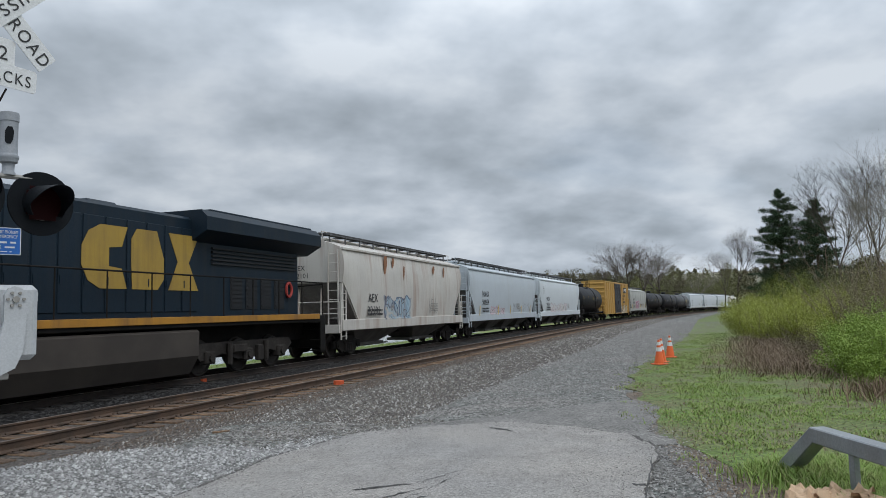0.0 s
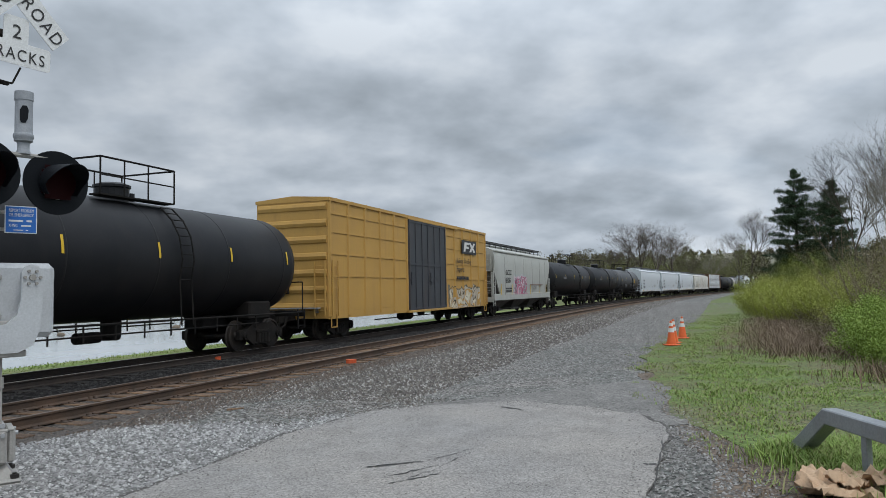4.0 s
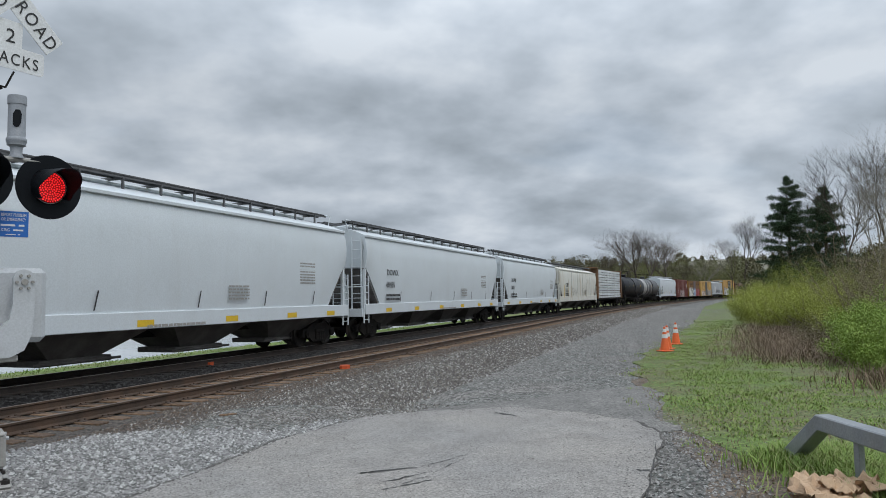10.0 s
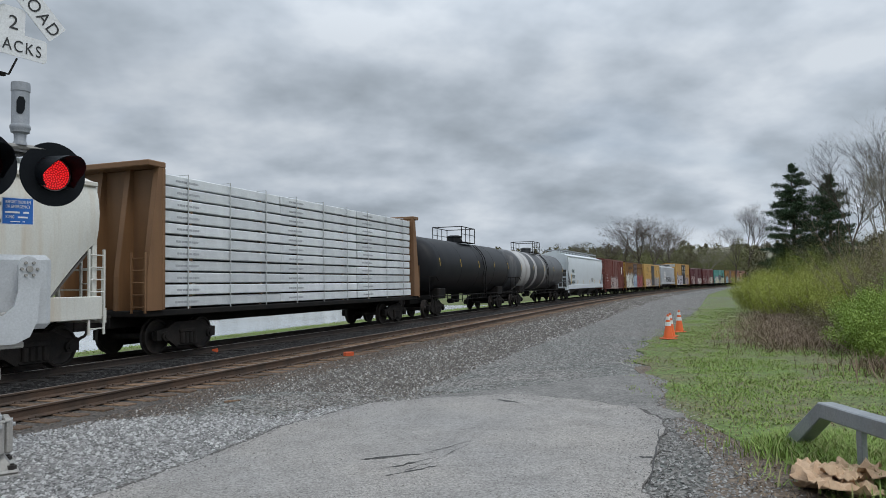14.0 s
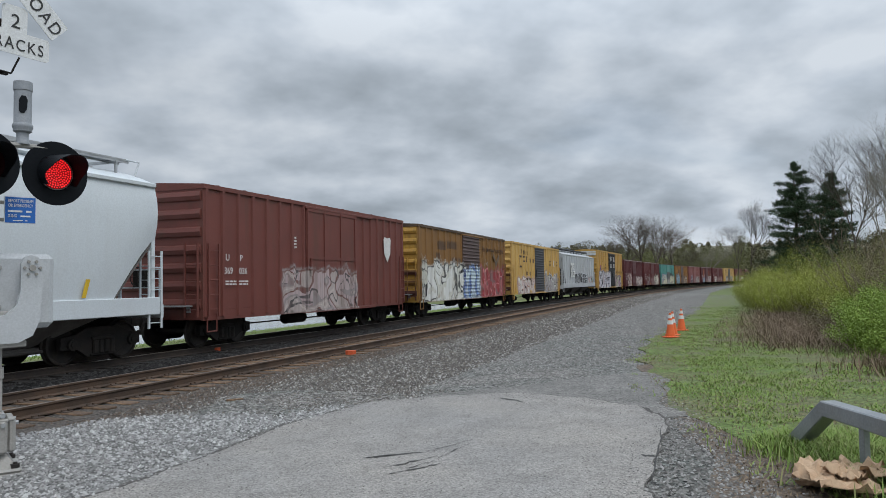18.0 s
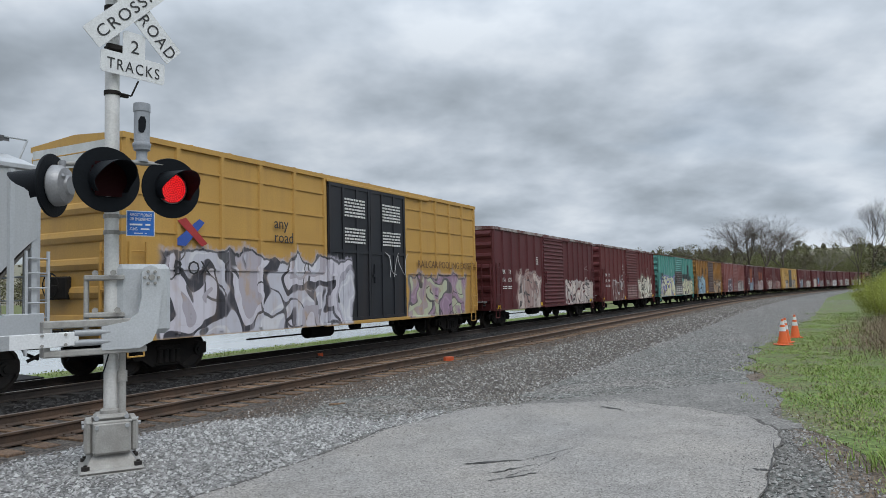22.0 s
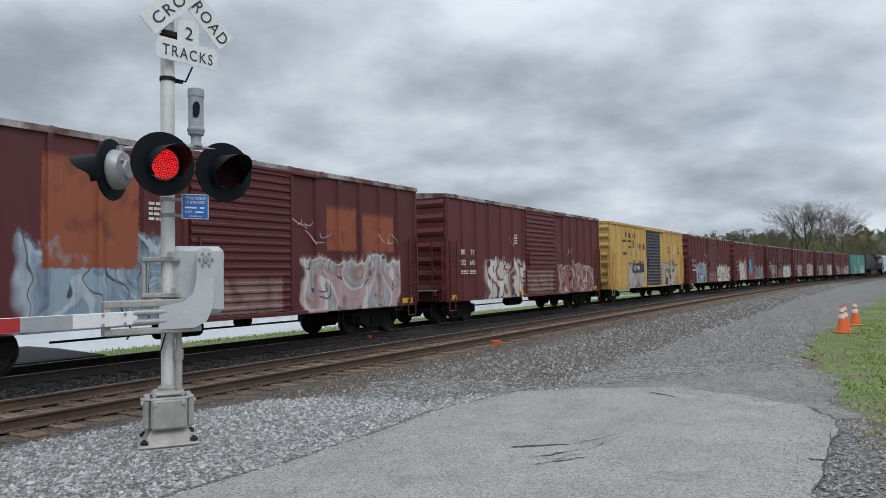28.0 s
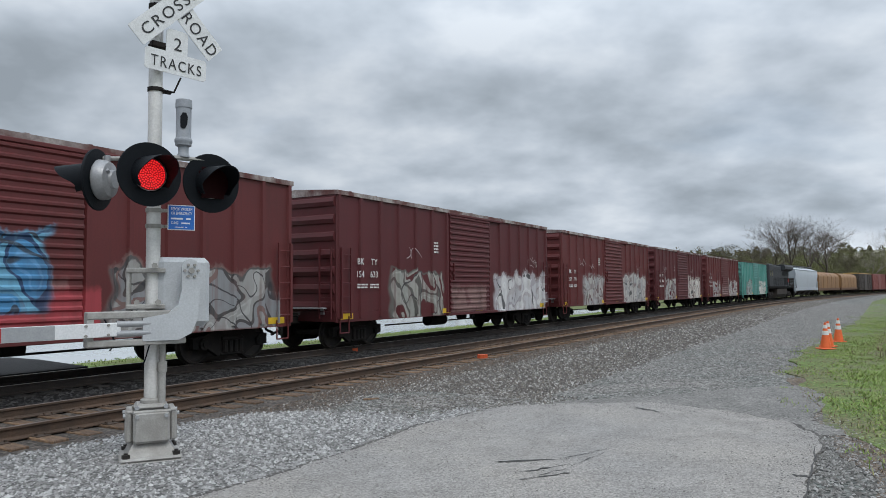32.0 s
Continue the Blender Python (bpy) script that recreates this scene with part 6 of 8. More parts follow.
part("emblem", Build().prism([(0, 0), (0.3, 0), (1.0, 0.7), (0.8, 0.8), (0, 0.2)], "y", -0.004, 0), material("emblem_blue", (0.04, 0.10, 0.40), 0.6), c, "plain blue emblem shape", at=pose(-7.1, -1.575, 2.85) @ Matrix.Diagonal((0.8, 1, 0.8, 1)))
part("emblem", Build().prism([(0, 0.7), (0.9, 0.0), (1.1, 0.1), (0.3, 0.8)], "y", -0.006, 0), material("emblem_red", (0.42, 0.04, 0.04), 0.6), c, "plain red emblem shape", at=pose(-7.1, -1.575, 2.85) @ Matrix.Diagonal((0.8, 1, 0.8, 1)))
graffiti(c, -7.6, 1.08, 7.2, 1.75, BY - 0.06, ((0.52, 0.52, 0.58), (0.60, 0.58, 0.64)), (0.04, 0.04, 0.05), 27, 6, (0.40, 0.38, 0.44), 0.25, 0.36)
graffiti(c, 3.0, 1.1, 4.6, 1.3, BY - 0.06, ((0.30, 0.20, 0.28), (0.45, 0.48, 0.34)), (0.10, 0.09, 0.10), 271, 5, (0.36, 0.30, 0.32))
tag_mark(c, 1.5, 2.2, 1.3, 0.8, -1.62, (0.65, 0.66, 0.66), 71)
part("end_panel", Build().box(-0.02, 0, -1.4, 1.4, 4.55, 5.05), material("end_white", (0.62, 0.63, 0.62), 0.6, amount=0.5, scale=3, streak=0.2), c, "white painted end panel", at=pose(-LENGTHS[21] / 2 + 0.92 - 0.06, 0, 0))
reds = {22: boxred2, 23: boxred, 26: boxpink, 27: boxred2, 28: boxred, 30: boxred, 31: boxred, 32: boxred2, 33: boxred, 34: boxred2, 35: boxred}
NUM = {22: ("151", "625"), 23: ("138", "420"), 26: None, 27: ("154", "540"), 28: ("152", "640"), 30: ("153", "292"), 31: ("152", "151"), 32: ("154", "633"), 33: ("153", "770"), 34: ("151", "480"), 35: ("154", "112"), 24: ("420", "117")}
WHITES = ((0.60, 0.58, 0.54), (0.52, 0.48, 0.44))
GREYS = ((0.34, 0.34, 0.34), (0.44, 0.43, 0.41))
STYLE = {  # fills, outline, cloud for the front and the rear half
    22: (((0.52, 0.44, 0.40), (0.34, 0.24, 0.22)), (0.20, 0.10, 0.09), FADE, ((0.60, 0.52, 0.48), (0.45, 0.40, 0.38)), (0.55, 0.5, 0.48), None),
    23: (((0.12, 0.055, 0.05), (0.20, 0.12, 0.11)), (0.52, 0.52, 0.52), None, ((0.66, 0.62, 0.52), (0.60, 0.58, 0.50)), (0.05, 0.04, 0.035), (0.30, 0.24, 0.20)),
    26: (((0.03, 0.03, 0.04), (0.05, 0.04, 0.06)), (0.62, 0.60, 0.62), (0.24, 0.16, 0.20), GREYS, (0.08, 0.06, 0.06), FADE),
    27: (((0.20, 0.28, 0.36), (0.26, 0.34, 0.40)), (0.40, 0.46, 0.50), (0.18, 0.24, 0.31), ((0.30, 0.30, 0.31), (0.42, 0.30, 0.32)), (0.55, 0.52, 0.50), (0.34, 0.24, 0.22)),
    28: (WHITES, (0.18, 0.10, 0.09), None, ((0.26, 0.10, 0.09), (0.34, 0.22, 0.2)), (0.45, 0.38, 0.36), None),
    30: (((0.24, 0.30, 0.42), (0.16, 0.18, 0.30)), (0.55, 0.56, 0.60), (0.14, 0.22, 0.16), WHITES, (0.24, 0.18, 0.15), (0.44, 0.38, 0.34)),
    31: (((0.56, 0.52, 0.46), (0.50, 0.46, 0.42)), (0.60, 0.57, 0.52), (0.40, 0.36, 0.32), ((0.30, 0.30, 0.29), (0.24, 0.25, 0.26)), (0.06, 0.06, 0.06), (0.20, 0.13, 0.12)),
    32: (((0.30, 0.31, 0.28), (0.34, 0.34, 0.31)), (0.10, 0.10, 0.09), None, ((0.60, 0.60, 0.60), (0.50, 0.50, 0.52)), (0.36, 0.34, 0.36), (0.46, 0.44, 0.45)),
}
for k in range(22, 37):
    if k in reds:
        c = consist(k, boxcar("red-brown boxcar with graffiti along its lower side", LENGTHS[k], (reds[k], reds[k]), door_x=0.15, posts=7, roof_mat=roof_worn))
    elif k == 24 or k == 36:
        c = consist(k, boxcar("teal boxcar with a rusty door and graffiti", LENGTHS[k], (boxteal, boxteal), door_x=0.3, posts=8, roof_mat=roof_brown))
    elif k == 25:
        c = consist(k, boxcar("orange boxcar with rusty door and blue graffiti", LENGTHS[k], (boxorange, boxorange), door_x=0.3, door_mat=door_brown, roof_mat=roof_brown))
    elif k == 29:
        c = consist(k, boxcar("yellow boxcar with a slate door and graffiti", LENGTHS[k], (boxyellow, boxyellow), door_x=0.3, door_mat=door_dark))
        rail_emblem(c, k)
        b0_ = -LENGTHS[k] / 2 + 0.92
        part("number_panel", Build().box(0, 2.3, -0.004, 0, 0, 0.5), black_paint, c, "black number panel", at=pose(b0_ + 3.7, -1.572, 1.72))
        label_text(c, "32 999", b0_ + 3.85, 1.80, 0.32, -1.578, white_paint)
    if NUM.get(k):
        bk(c, k, *NUM[k])
    sill_marks(c, k, (-0.94, -0.2, 0.12, 0.93))
    rr = random.Random(100 + k)
    if k == 24:
        painted_block(c, -LENGTHS[k] / 2 - 1.0, 0.7, 1.9, 1.5, (0.035, 0.03, 0.03), 0.7)
        for z in (2.75, 3.35):
            painted_block(c, -LENGTHS[k] / 2 - 1.0, z, 1.9, 0.3, (0.03, 0.035, 0.038), 0.8)
        painted_block(c, -1.35, 0.8, 3.3, 2.35, (0.085, 0.055, 0.05), 0.45)
        painted_block(c, -1.2, 0.85, 3.0, 1.0, (0.36, 0.34, 0.32), 0.9)
        graffiti(c, -7.3, 1.08, 6.0, 1.5, BY - 0.06, ((0.62, 0.60, 0.40), (0.58, 0.56, 0.42)), (0.12, 0.12, 0.34), 241, 5, (0.26, 0.22, 0.40), 0.35, 0.36)
        graffiti(c, 2.0, 1.08, 5.2, 1.2, BY - 0.06, ((0.60, 0.58, 0.40), (0.50, 0.46, 0.36)), (0.14, 0.10, 0.20), 242, 5, (0.48, 0.46, 0.34))
        for x, z, w, h in ((2.3, 2.35, 2.0, 0.55), (4.3, 2.2, 1.3, 1.6), (5.6, 2.2, 0.9, 0.5), (-6.8, 2.0, 1.0, 0.9)):
            painted_block(c, x, z, w, h, (0.035, 0.04, 0.045))
    elif k == 25:
        graffiti(c, -7.0, 1.08, 4.2, 1.6, BY - 0.06, ((0.28, 0.42, 0.52), (0.34, 0.48, 0.56)), (0.05, 0.06, 0.08), 252, 4, (0.22, 0.34, 0.42), 0.3, 0.34)
        graffiti(c, 2.2, 1.08, 4.6, 1.3, BY - 0.06, ((0.36, 0.25, 0.16), (0.50, 0.46, 0.40)), (0.08, 0.06, 0.05), 253, 5, (0.28, 0.19, 0.12))
        for x in (-4.6, -3.0):
            painted_block(c, x, 2.9, 1.0, 0.8, (0.10, 0.055, 0.028), 0.5)
    else:
        f1, o1, cl1, f2, o2, cl2 = STYLE.get(k) or (rr.choice((WHITES, GREYS)), (0.14, 0.08, 0.08), rr.choice((FADE, ASH, None)), rr.choice((WHITES, GREYS)), rr.choice(((0.10, 0.06, 0.06), (0.5, 0.48, 0.46))), rr.choice((FADE, None, ASH)))
        graffiti(c, -4.9, 1.08, rr.uniform(3.0, 3.4), rr.uniform(1.2, 1.5), BY - 0.06, f1, o1, 100 + k, rr.choice((4, 5)), cl1)
        graffiti(c, 2.2, 1.08, rr.uniform(4.2, 5.2), rr.uniform(1.1, 1.4), BY - 0.06, f2, o2, 200 + k, rr.choice((5, 6)), cl2)
        if rr.random() < 0.7:
            painted_block(c, -1.3, 0.85, 2.7, rr.uniform(0.8, 1.4), (0.22, 0.13, 0.12), 0.7)
        for q in range(3):
            tag_mark(c, rr.uniform(-6.6, 6), rr.uniform(2.5, 2.9), rr.uniform(0.5, 0.9), 0.35, BY - 0.06, (0.5, 0.42, 0.42), 300 + 4 * k + q)
    if k == 27:
        for x, z, w, h in ((-4.55, 1.9, 2.0, 2.2), (3.1, 2.4, 1.3, 1.3), (4.6, 2.4, 1.6, 1.2)):
            painted_block(c, x, z, w, h, (0.26, 0.075, 0.035), 0.5)
    if k == 31:
        painted_block(c, -1.1, 0.9, 3.2, 0.95, (0.34, 0.05, 0.06), 0.4)
        graffiti(c, -0.9, 1.3, 1.9, 1.5, 0, ((0.06, 0.22, 0.42), (0.14, 0.36, 0.52)), (0.02, 0.05, 0.12), 313, 2, (0.10, 0.28, 0.42))
consist(37, locomotive("dark grey hood diesel locomotive in mid-train", LENGTHS[37], material("loco_dark", (0.03, 0.034, 0.04), 0.6, second=(0.05, 0.05, 0.05), amount=0.7, scale=0.7), under_black, logo=False))
consist(38, hopper("clean pale covered hopper", LENGTHS[38], hop_blue, chutes=4))
consist(39, pipe_car("flatcar under a rust-brown rounded hood", LENGTHS[39]))
consist(40, pipe_car("flatcar under a rust-brown rounded hood", LENGTHS[40]))
consist(41, boxcar("dark weathered boxcar with a pale roof", LENGTHS[41], (paint("boxcar_dark", (0.07, 0.06, 0.055)),) * 2, roof_mat=boxyellow))
consist(42, boxcar("faded red boxcar at the train's far end", LENGTHS[42], (boxpink, boxpink)))
consist(43, boxcar("plain red-brown boxcar far down the train", LENGTHS[43], (boxred, boxred)))
consist(44, boxcar("plain maroon boxcar far down the train", LENGTHS[44], (boxred2, boxred2)))

apply_art()

# ---- crossing signal ----
mast_paint = material("mast_aluminium", (0.72, 0.71, 0.69), 0.45, metal=0.2, second=(0.60, 0.59, 0.57), amount=0.6, scale=4, grain=50, streak=0.2, streak_col=(0.3, 0.27, 0.22))
sig_black = material("signal_black", (0.008, 0.010, 0.013), 0.6, amount=0.3, scale=5, ior=1.22)
sign_white = material("sign_white", (0.74, 0.75, 0.76), 0.5, amount=0.25, scale=4, streak=0.1, streak_col=(0.4, 0.4, 0.38))
cast_grey = material("cast_grey", (0.40, 0.39, 0.37), 0.6, metal=0.15, second=(0.28, 0.27, 0.25), amount=0.7, scale=6, grain=60, grain_amt=0.3, streak=0.2, streak_col=(0.2, 0.18, 0.15))
box_grey = material("mechanism_grey", (0.50, 0.52, 0.54), 0.5, second=(0.42, 0.435, 0.45), amount=0.6, scale=5, grain=50)
lamp_red = material("led_red", (1.0, 0.025, 0.03), 0.3, emit=2.4, amount=0.0, grain_amt=0.0, bump=0)
# unlit lens colour, worn by the slats added in front of the light
unlit_slat = material("unlit_slat_red", (0.022, 0.004, 0.005), 0.5, amount=0.3, scale=20, bump=0.0, ior=1.15)
sign_blue = material("sign_blue", (0.02, 0.14, 0.50), 0.45, amount=0.3, scale=10)
gate_red = material("gate_red", (0.42, 0.025, 0.03), 0.45, amount=0.3, scale=8)
bell_grey = material("bell_grey", (0.30, 0.32, 0.35), 0.5, amount=0.4, scale=8)
MX, MY = -2.835, 7.25
sig = thing("crossing_signal", "grey crossing signal mast with crossbuck, flashing lamps and gate", "railway signal", pose(MX, MY, 0))
def foot():
    b = Build()
    v = [(x * 0.24, y * 0.24, 0.06) for x, y in ((-1, -1), (1, -1), (1, 1), (-1, 1))] + [(x * 0.15, y * 0.15, 0.20) for x, y in ((-1, -1), (1, -1), (1, 1), (-1, 1))]
    b.add(v, [(0, 1, 5, 4), (1, 2, 6, 5), (2, 3, 7, 6), (3, 0, 4, 7), (4, 5, 6, 7), (3, 2, 1, 0)])
    return b.box(-0.17, 0.17, -0.17, 0.17, 0.17, 0.50, 0.045).box(-0.155, 0.155, -0.155, 0.155, 0.49, 0.55, 0.04)
base = part("base_casting", foot(), cast_grey, sig, "cast iron base with flared foot", at=pose(0, 0, -0.03, 0, 0, 24))
part("base_plate", Build().box(-0.29, 0.29, -0.29, 0.29, -0.01, 0.025, 0.012).box(-0.28, 0.28, -0.28, 0.28, 0.025, 0.065, 0.02), cast_grey, base, "heavy square foot plate")
bolt = shared("base_bolt", lambda: Build().tube((0, 0, 0.05), (0, 0, 0.115), 0.018, seg=8).tube((0, 0, 0.062), (0, 0, 0.10), 0.038, seg=6))
for x in (-0.225, 0.225):
    for y in (-0.225, 0.225):
        part("bolt", bolt, wheel_steel, base, "rusty anchor bolt", at=pose(x, y, 0))
cover = shared("base_cover", lambda: Build().box(-0.165, 0.165, -0.235, -0.165, 0.19, 0.49, 0.022).box(-0.172, 0.172, -0.225, -0.165, 0.47, 0.50, 0.01))
for turn in (0, 90, 180, 270):
    cv = part("cover", cover, cast_grey, base, "bolted cast cover", at=pose(0, 0, 0, 0, 0, turn))
    for x in (-0.13, 0.13):
        part("bolt", shared("cover_bolt", lambda: Build().tube((0, -0.232, 0), (0, -0.255, 0), 0.02, seg=6)), galv, cv, at=pose(x, 0, 0.45))
for x in (-0.13, 0.13):
    part("bolt", shared("cap_bolt", lambda: Build().tube((0, -0.15, 0), (0, -0.185, 0), 0.022, seg=8)), galv, base, at=pose(x, 0, 0.525))
part("mast", Build().tube((0, 0, 0.45), (0, 0, 4.95), 0.068, seg=24), mast_paint, sig, smooth=40)
part("mast_collar", Build().lathe([(0.07, 0.50), (0.10, 0.51), (0.10, 0.55), (0.072, 0.57)], "z", 20), cast_grey, sig, smooth=40)
cond = Build().tube((0.115, -0.02, 0.48), (0.115, -0.02, 0.82), 0.034, seg=12).tube((0.115, -0.02, 0.82), (0.115, -0.02, 0.92), 0.045, seg=12).tube((0.115, -0.02, 0.92), (0.115, -0.02, 1.2), 0.030, seg=12)
part("conduit", cond, cast_grey, sig, smooth=40)
band = shared("mast_band", lambda: Build().lathe([(0.069, -0.02), (0.078, -0.02), (0.078, 0.02), (0.069, 0.02)], "z", 20).box(0.06, 0.16, -0.02, 0.02, -0.015, 0.015).tube((0.1, -0.05, 0), (0.1, 0.05, 0), 0.012, seg=6))

A = radians(47)
WAY, FACE = (math.cos(A), math.sin(A)), -43.0

# crossbuck and track-count sign
board = part("sign_bracket", shared("sign_bracket", lambda: Build().box(-0.1, 0.1, -0.122, -0.06, -0.03, 0.03, 0.01)), cast, sig, at=pose(0, 0, 4.10, 0, 0, 47))
for z in (3.66, 4.10, 4.52):
    part("mast_band", band, cast, sig, at=pose(0, 0, z, 0, 0, 47))
def blade():
    return Build().prism([(-0.60, -0.115), (0.60, -0.115), (0.61, -0.105), (0.61, 0.105), (0.60, 0.115), (-0.60, 0.115), (-0.61, 0.105), (-0.61, -0.105)], "y", -0.004, 0.004)
SX, SZ = 0.145, 4.55
for turn, text, dy in ((-45, ("RAIL", "ROAD"), -0.150), (45, ("CROSSING",), -0.162)):
    m = pose(0, 0, 0, 0, 0, 47) @ pose(SX, dy, SZ, 0, -turn, 0)
    bl = part("crossbuck_blade", shared("blade", blade), sign_white, sig, "white crossbuck board with black lettering", at=m)
    for k, word in enumerate(text):
        me, wdt = letters(word, 0.113, 0.0012, 1.22, 6)
        if len(text) == 1:
            # letters spread along the whole board
            part("lettering", me, black_paint, bl, at=Matrix.Translation((-0.53, -0.0075, -0.062)) @ Matrix.Diagonal((1.06 / wdt, 1, 1, 1)))
        else:
            part("lettering", me, black_paint, bl, at=Matrix.Translation((-0.58 if k == 0 else 0.11, -0.0075, -0.066)) @ Matrix.Diagonal((0.47 / wdt, 1, 1.18, 1)))
ts = part("track_count_sign", Build().prism([(-0.33, -0.13), (-0.31, -0.15), (0.31, -0.15), (0.33, -0.13), (0.33, 0.05), (0.31, 0.07), (0.115, 0.07), (0.115, 0.29), (0.09, 0.31), (-0.09, 0.31), (-0.115, 0.29), (-0.115, 0.07), (-0.31, 0.07), (-0.33, 0.05)], "y", -0.004, 0.004), sign_white, sig, "white sign reading 2 tracks", at=pose(0, 0, 0, 0, 0, 47) @ pose(0.15, -0.135, 3.97, 0, 1.5, 0))
me, wdt = letters("TRACKS", 0.113, 0.0012, 1.22, 6)
part("lettering", me, black_paint, ts, at=Matrix.Translation((-0.27, -0.0075, -0.105)) @ Matrix.Diagonal((0.54 / wdt, 1, 1, 1)))
me, wdt = letters("2", 0.135, 0.0012, 1.22, 6)
part("lettering", me, black_paint, ts, at=pose(-wdt / 2, -0.0075, 0.10))
part("sign_brace", Build().pipe([(0.0, -0.07, 3.66), (0.14, -0.11, 3.64), (0.20, -0.135, 3.80)], 0.009, 6), cast, sig, at=pose(0, 0, 0, 0, 0, 47))

# lamps: two towards the road on this side, one pair behind turned away
def lamp_disc():
    b = Build().lathe([(0.001, 0.02), (0.15, 0.02), (0.166, -0.005), (0.30, -0.012), (0.305, 0.0), (0.30, 0.012), (0.14, 0.02)], "y", 40)
    return b
def hood_shape():
    b = Build()
    seg, L_, v = 22, 0.40, []
    for k in range(seg + 1):
        a = radians(-38 + 256 * k / seg)
        reach = L_ * (0.35 + 0.65 * max(0.0, math.sin(max(0.0, min(math.pi, a + 0.1)))) ** 0.6)
        for r in (0.174, 0.168):
            v.append((r * math.cos(a), -0.01, r * math.sin(a)))
            v.append((r * math.cos(a) * 0.96, -reach, r * math.sin(a) * 0.96 - 0.03))
    f = []
    for k in range(seg):
        i, j = 4 * k, 4 * k + 4
        f += [(i, j, j + 1, i + 1), (i + 2, i + 3, j + 3, j + 2), (i + 1, j + 1, j + 3, i + 3)]
    return b.add(v, f)
def can_shape():
    return Build().lathe([(0.185, 0.015), (0.20, 0.03), (0.195, 0.09), (0.17, 0.13), (0.10, 0.15), (0.085, 0.175), (0.001, 0.18)], "y", 24).tube((0, 0.09, 0.15), (0, 0.09, 0.24), 0.03, seg=10).tube((0.06, 0.10, 0.12), (0.11, 0.16, 0.06), 0.018, seg=6)
def led_shape():
    b = Build()
    for ring_, cnt in ((0, 1), (1, 6), (2, 12), (3, 18), (4, 24), (5, 30), (6, 36)):
        for k in range(cnt):
            a = 2 * math.pi * k / cnt + ring_ * 0.3
            r = ring_ * 0.0226
            b.add([(r * math.cos(a) + 0.0066 * math.cos(q * math.pi / 3), -0.014, r * math.sin(a) + 0.0066 * math.sin(q * math.pi / 3)) for q in range(6)], [tuple(range(6))])
    return b
glow_back = material("led_lens_lit", (0.45, 0.012, 0.015), 0.3, emit=0.10, amount=0.0, grain_amt=0.0, bump=0)
can_grey = material("lamp_can_grey", (0.34, 0.345, 0.355), 0.4, metal=0.3, second=(0.25, 0.25, 0.26), amount=0.7, scale=7, grain=50)
LAMPS = []
def lamp(name, x, y, z, turn, tilt=0):
    """A lamp whose face looks along -y, turned about the upright."""
    ho = part(name, shared("lamp_disc", lamp_disc, 40), sig_black, sig, "black flashing lamp with round backboard", at=pose(x, y, z, tilt, 0, turn))
    part("hood", shared("lamp_hood", hood_shape, 40), sig_black, ho)
    part("lamp_can", shared("lamp_can", can_shape, 40), can_grey, ho, "grey lamp housing")
    part("lens", shared("lamp_lens", lambda: Build().lathe([(0.149, -0.006), (0.146, -0.0105), (0.001, -0.0115)], "y", 32), 40), glow_back, ho, "red lens")
    part("led_array", shared("led_array", led_shape), lamp_red, ho, "red light points")
    part("lens_rim", shared("lens_rim", lambda: Build().lathe([(0.150, -0.004), (0.153, -0.016), (0.157, -0.016), (0.159, -0.004)], "y", 36), 40), galv, ho, "thin bright lens rim")
    # slats added to the lamp: closed, they stand for its light being off
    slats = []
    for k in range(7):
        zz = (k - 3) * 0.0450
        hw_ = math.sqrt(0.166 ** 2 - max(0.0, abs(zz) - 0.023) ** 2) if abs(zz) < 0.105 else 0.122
        sl = part("shutter_slat", Build().box(-hw_, hw_, -0.0012, 0.0012, -0.0230, 0.0230), unlit_slat, ho, "added dark red slat that hides the lit lens", at=pose(0, -0.036, zz))
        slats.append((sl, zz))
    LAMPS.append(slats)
    return ho
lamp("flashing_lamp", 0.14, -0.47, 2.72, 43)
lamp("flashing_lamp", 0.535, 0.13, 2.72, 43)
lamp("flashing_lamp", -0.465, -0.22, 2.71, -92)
arm_pipe = Build().pipe([(-0.50, -0.15, 2.93), (-0.2, -0.1, 2.94), (0, 0, 2.94), (0.24, -0.15, 2.94), (0.595, 0.22, 2.96), (0.595, 0.22, 2.92)], 0.024, 8).pipe([(0.24, -0.15, 2.94), (0.165, -0.36, 2.95), (0.165, -0.36, 2.87)], 0.024, 8).pipe([(-0.5, -0.15, 2.93), (-0.52, -0.16, 2.84)], 0.024, 8)
part("lamp_crossarm", arm_pipe, cast_grey, sig, smooth=40)
part("mast_band", band, cast_grey, sig, at=pose(0, 0, 2.94, 0, 0, 0))
# bell
bell = part("bell", Build().lathe([(0.001, 0.44), (0.078, 0.44), (0.080, 0.42), (0.080, 0.36), (0.074, 0.355), (0.074, 0.06), (0.078, 0.05), (0.086, 0.04), (0.086, 0.015), (0.078, 0.0), (0.078, -0.02), (0.052, -0.035), (0.050, -0.10), (0.060, -0.12), (0.060, -0.14)], "z", 24), bell_grey, sig, "grey cylindrical warning bell", at=pose(0.31, -0.06, 3.095), smooth=40)
part("bell_mouth", Build().prism([(-0.035, 0.16), (-0.035, 0.26), (-0.015, 0.30), (0.02, 0.30), (0.035, 0.26), (0.03, 0.18), (0.01, 0.14), (-0.02, 0.14)], "y", -0.079, -0.05), sig_black, bell, at=pose(0, 0, 0, 0, 0, 22))
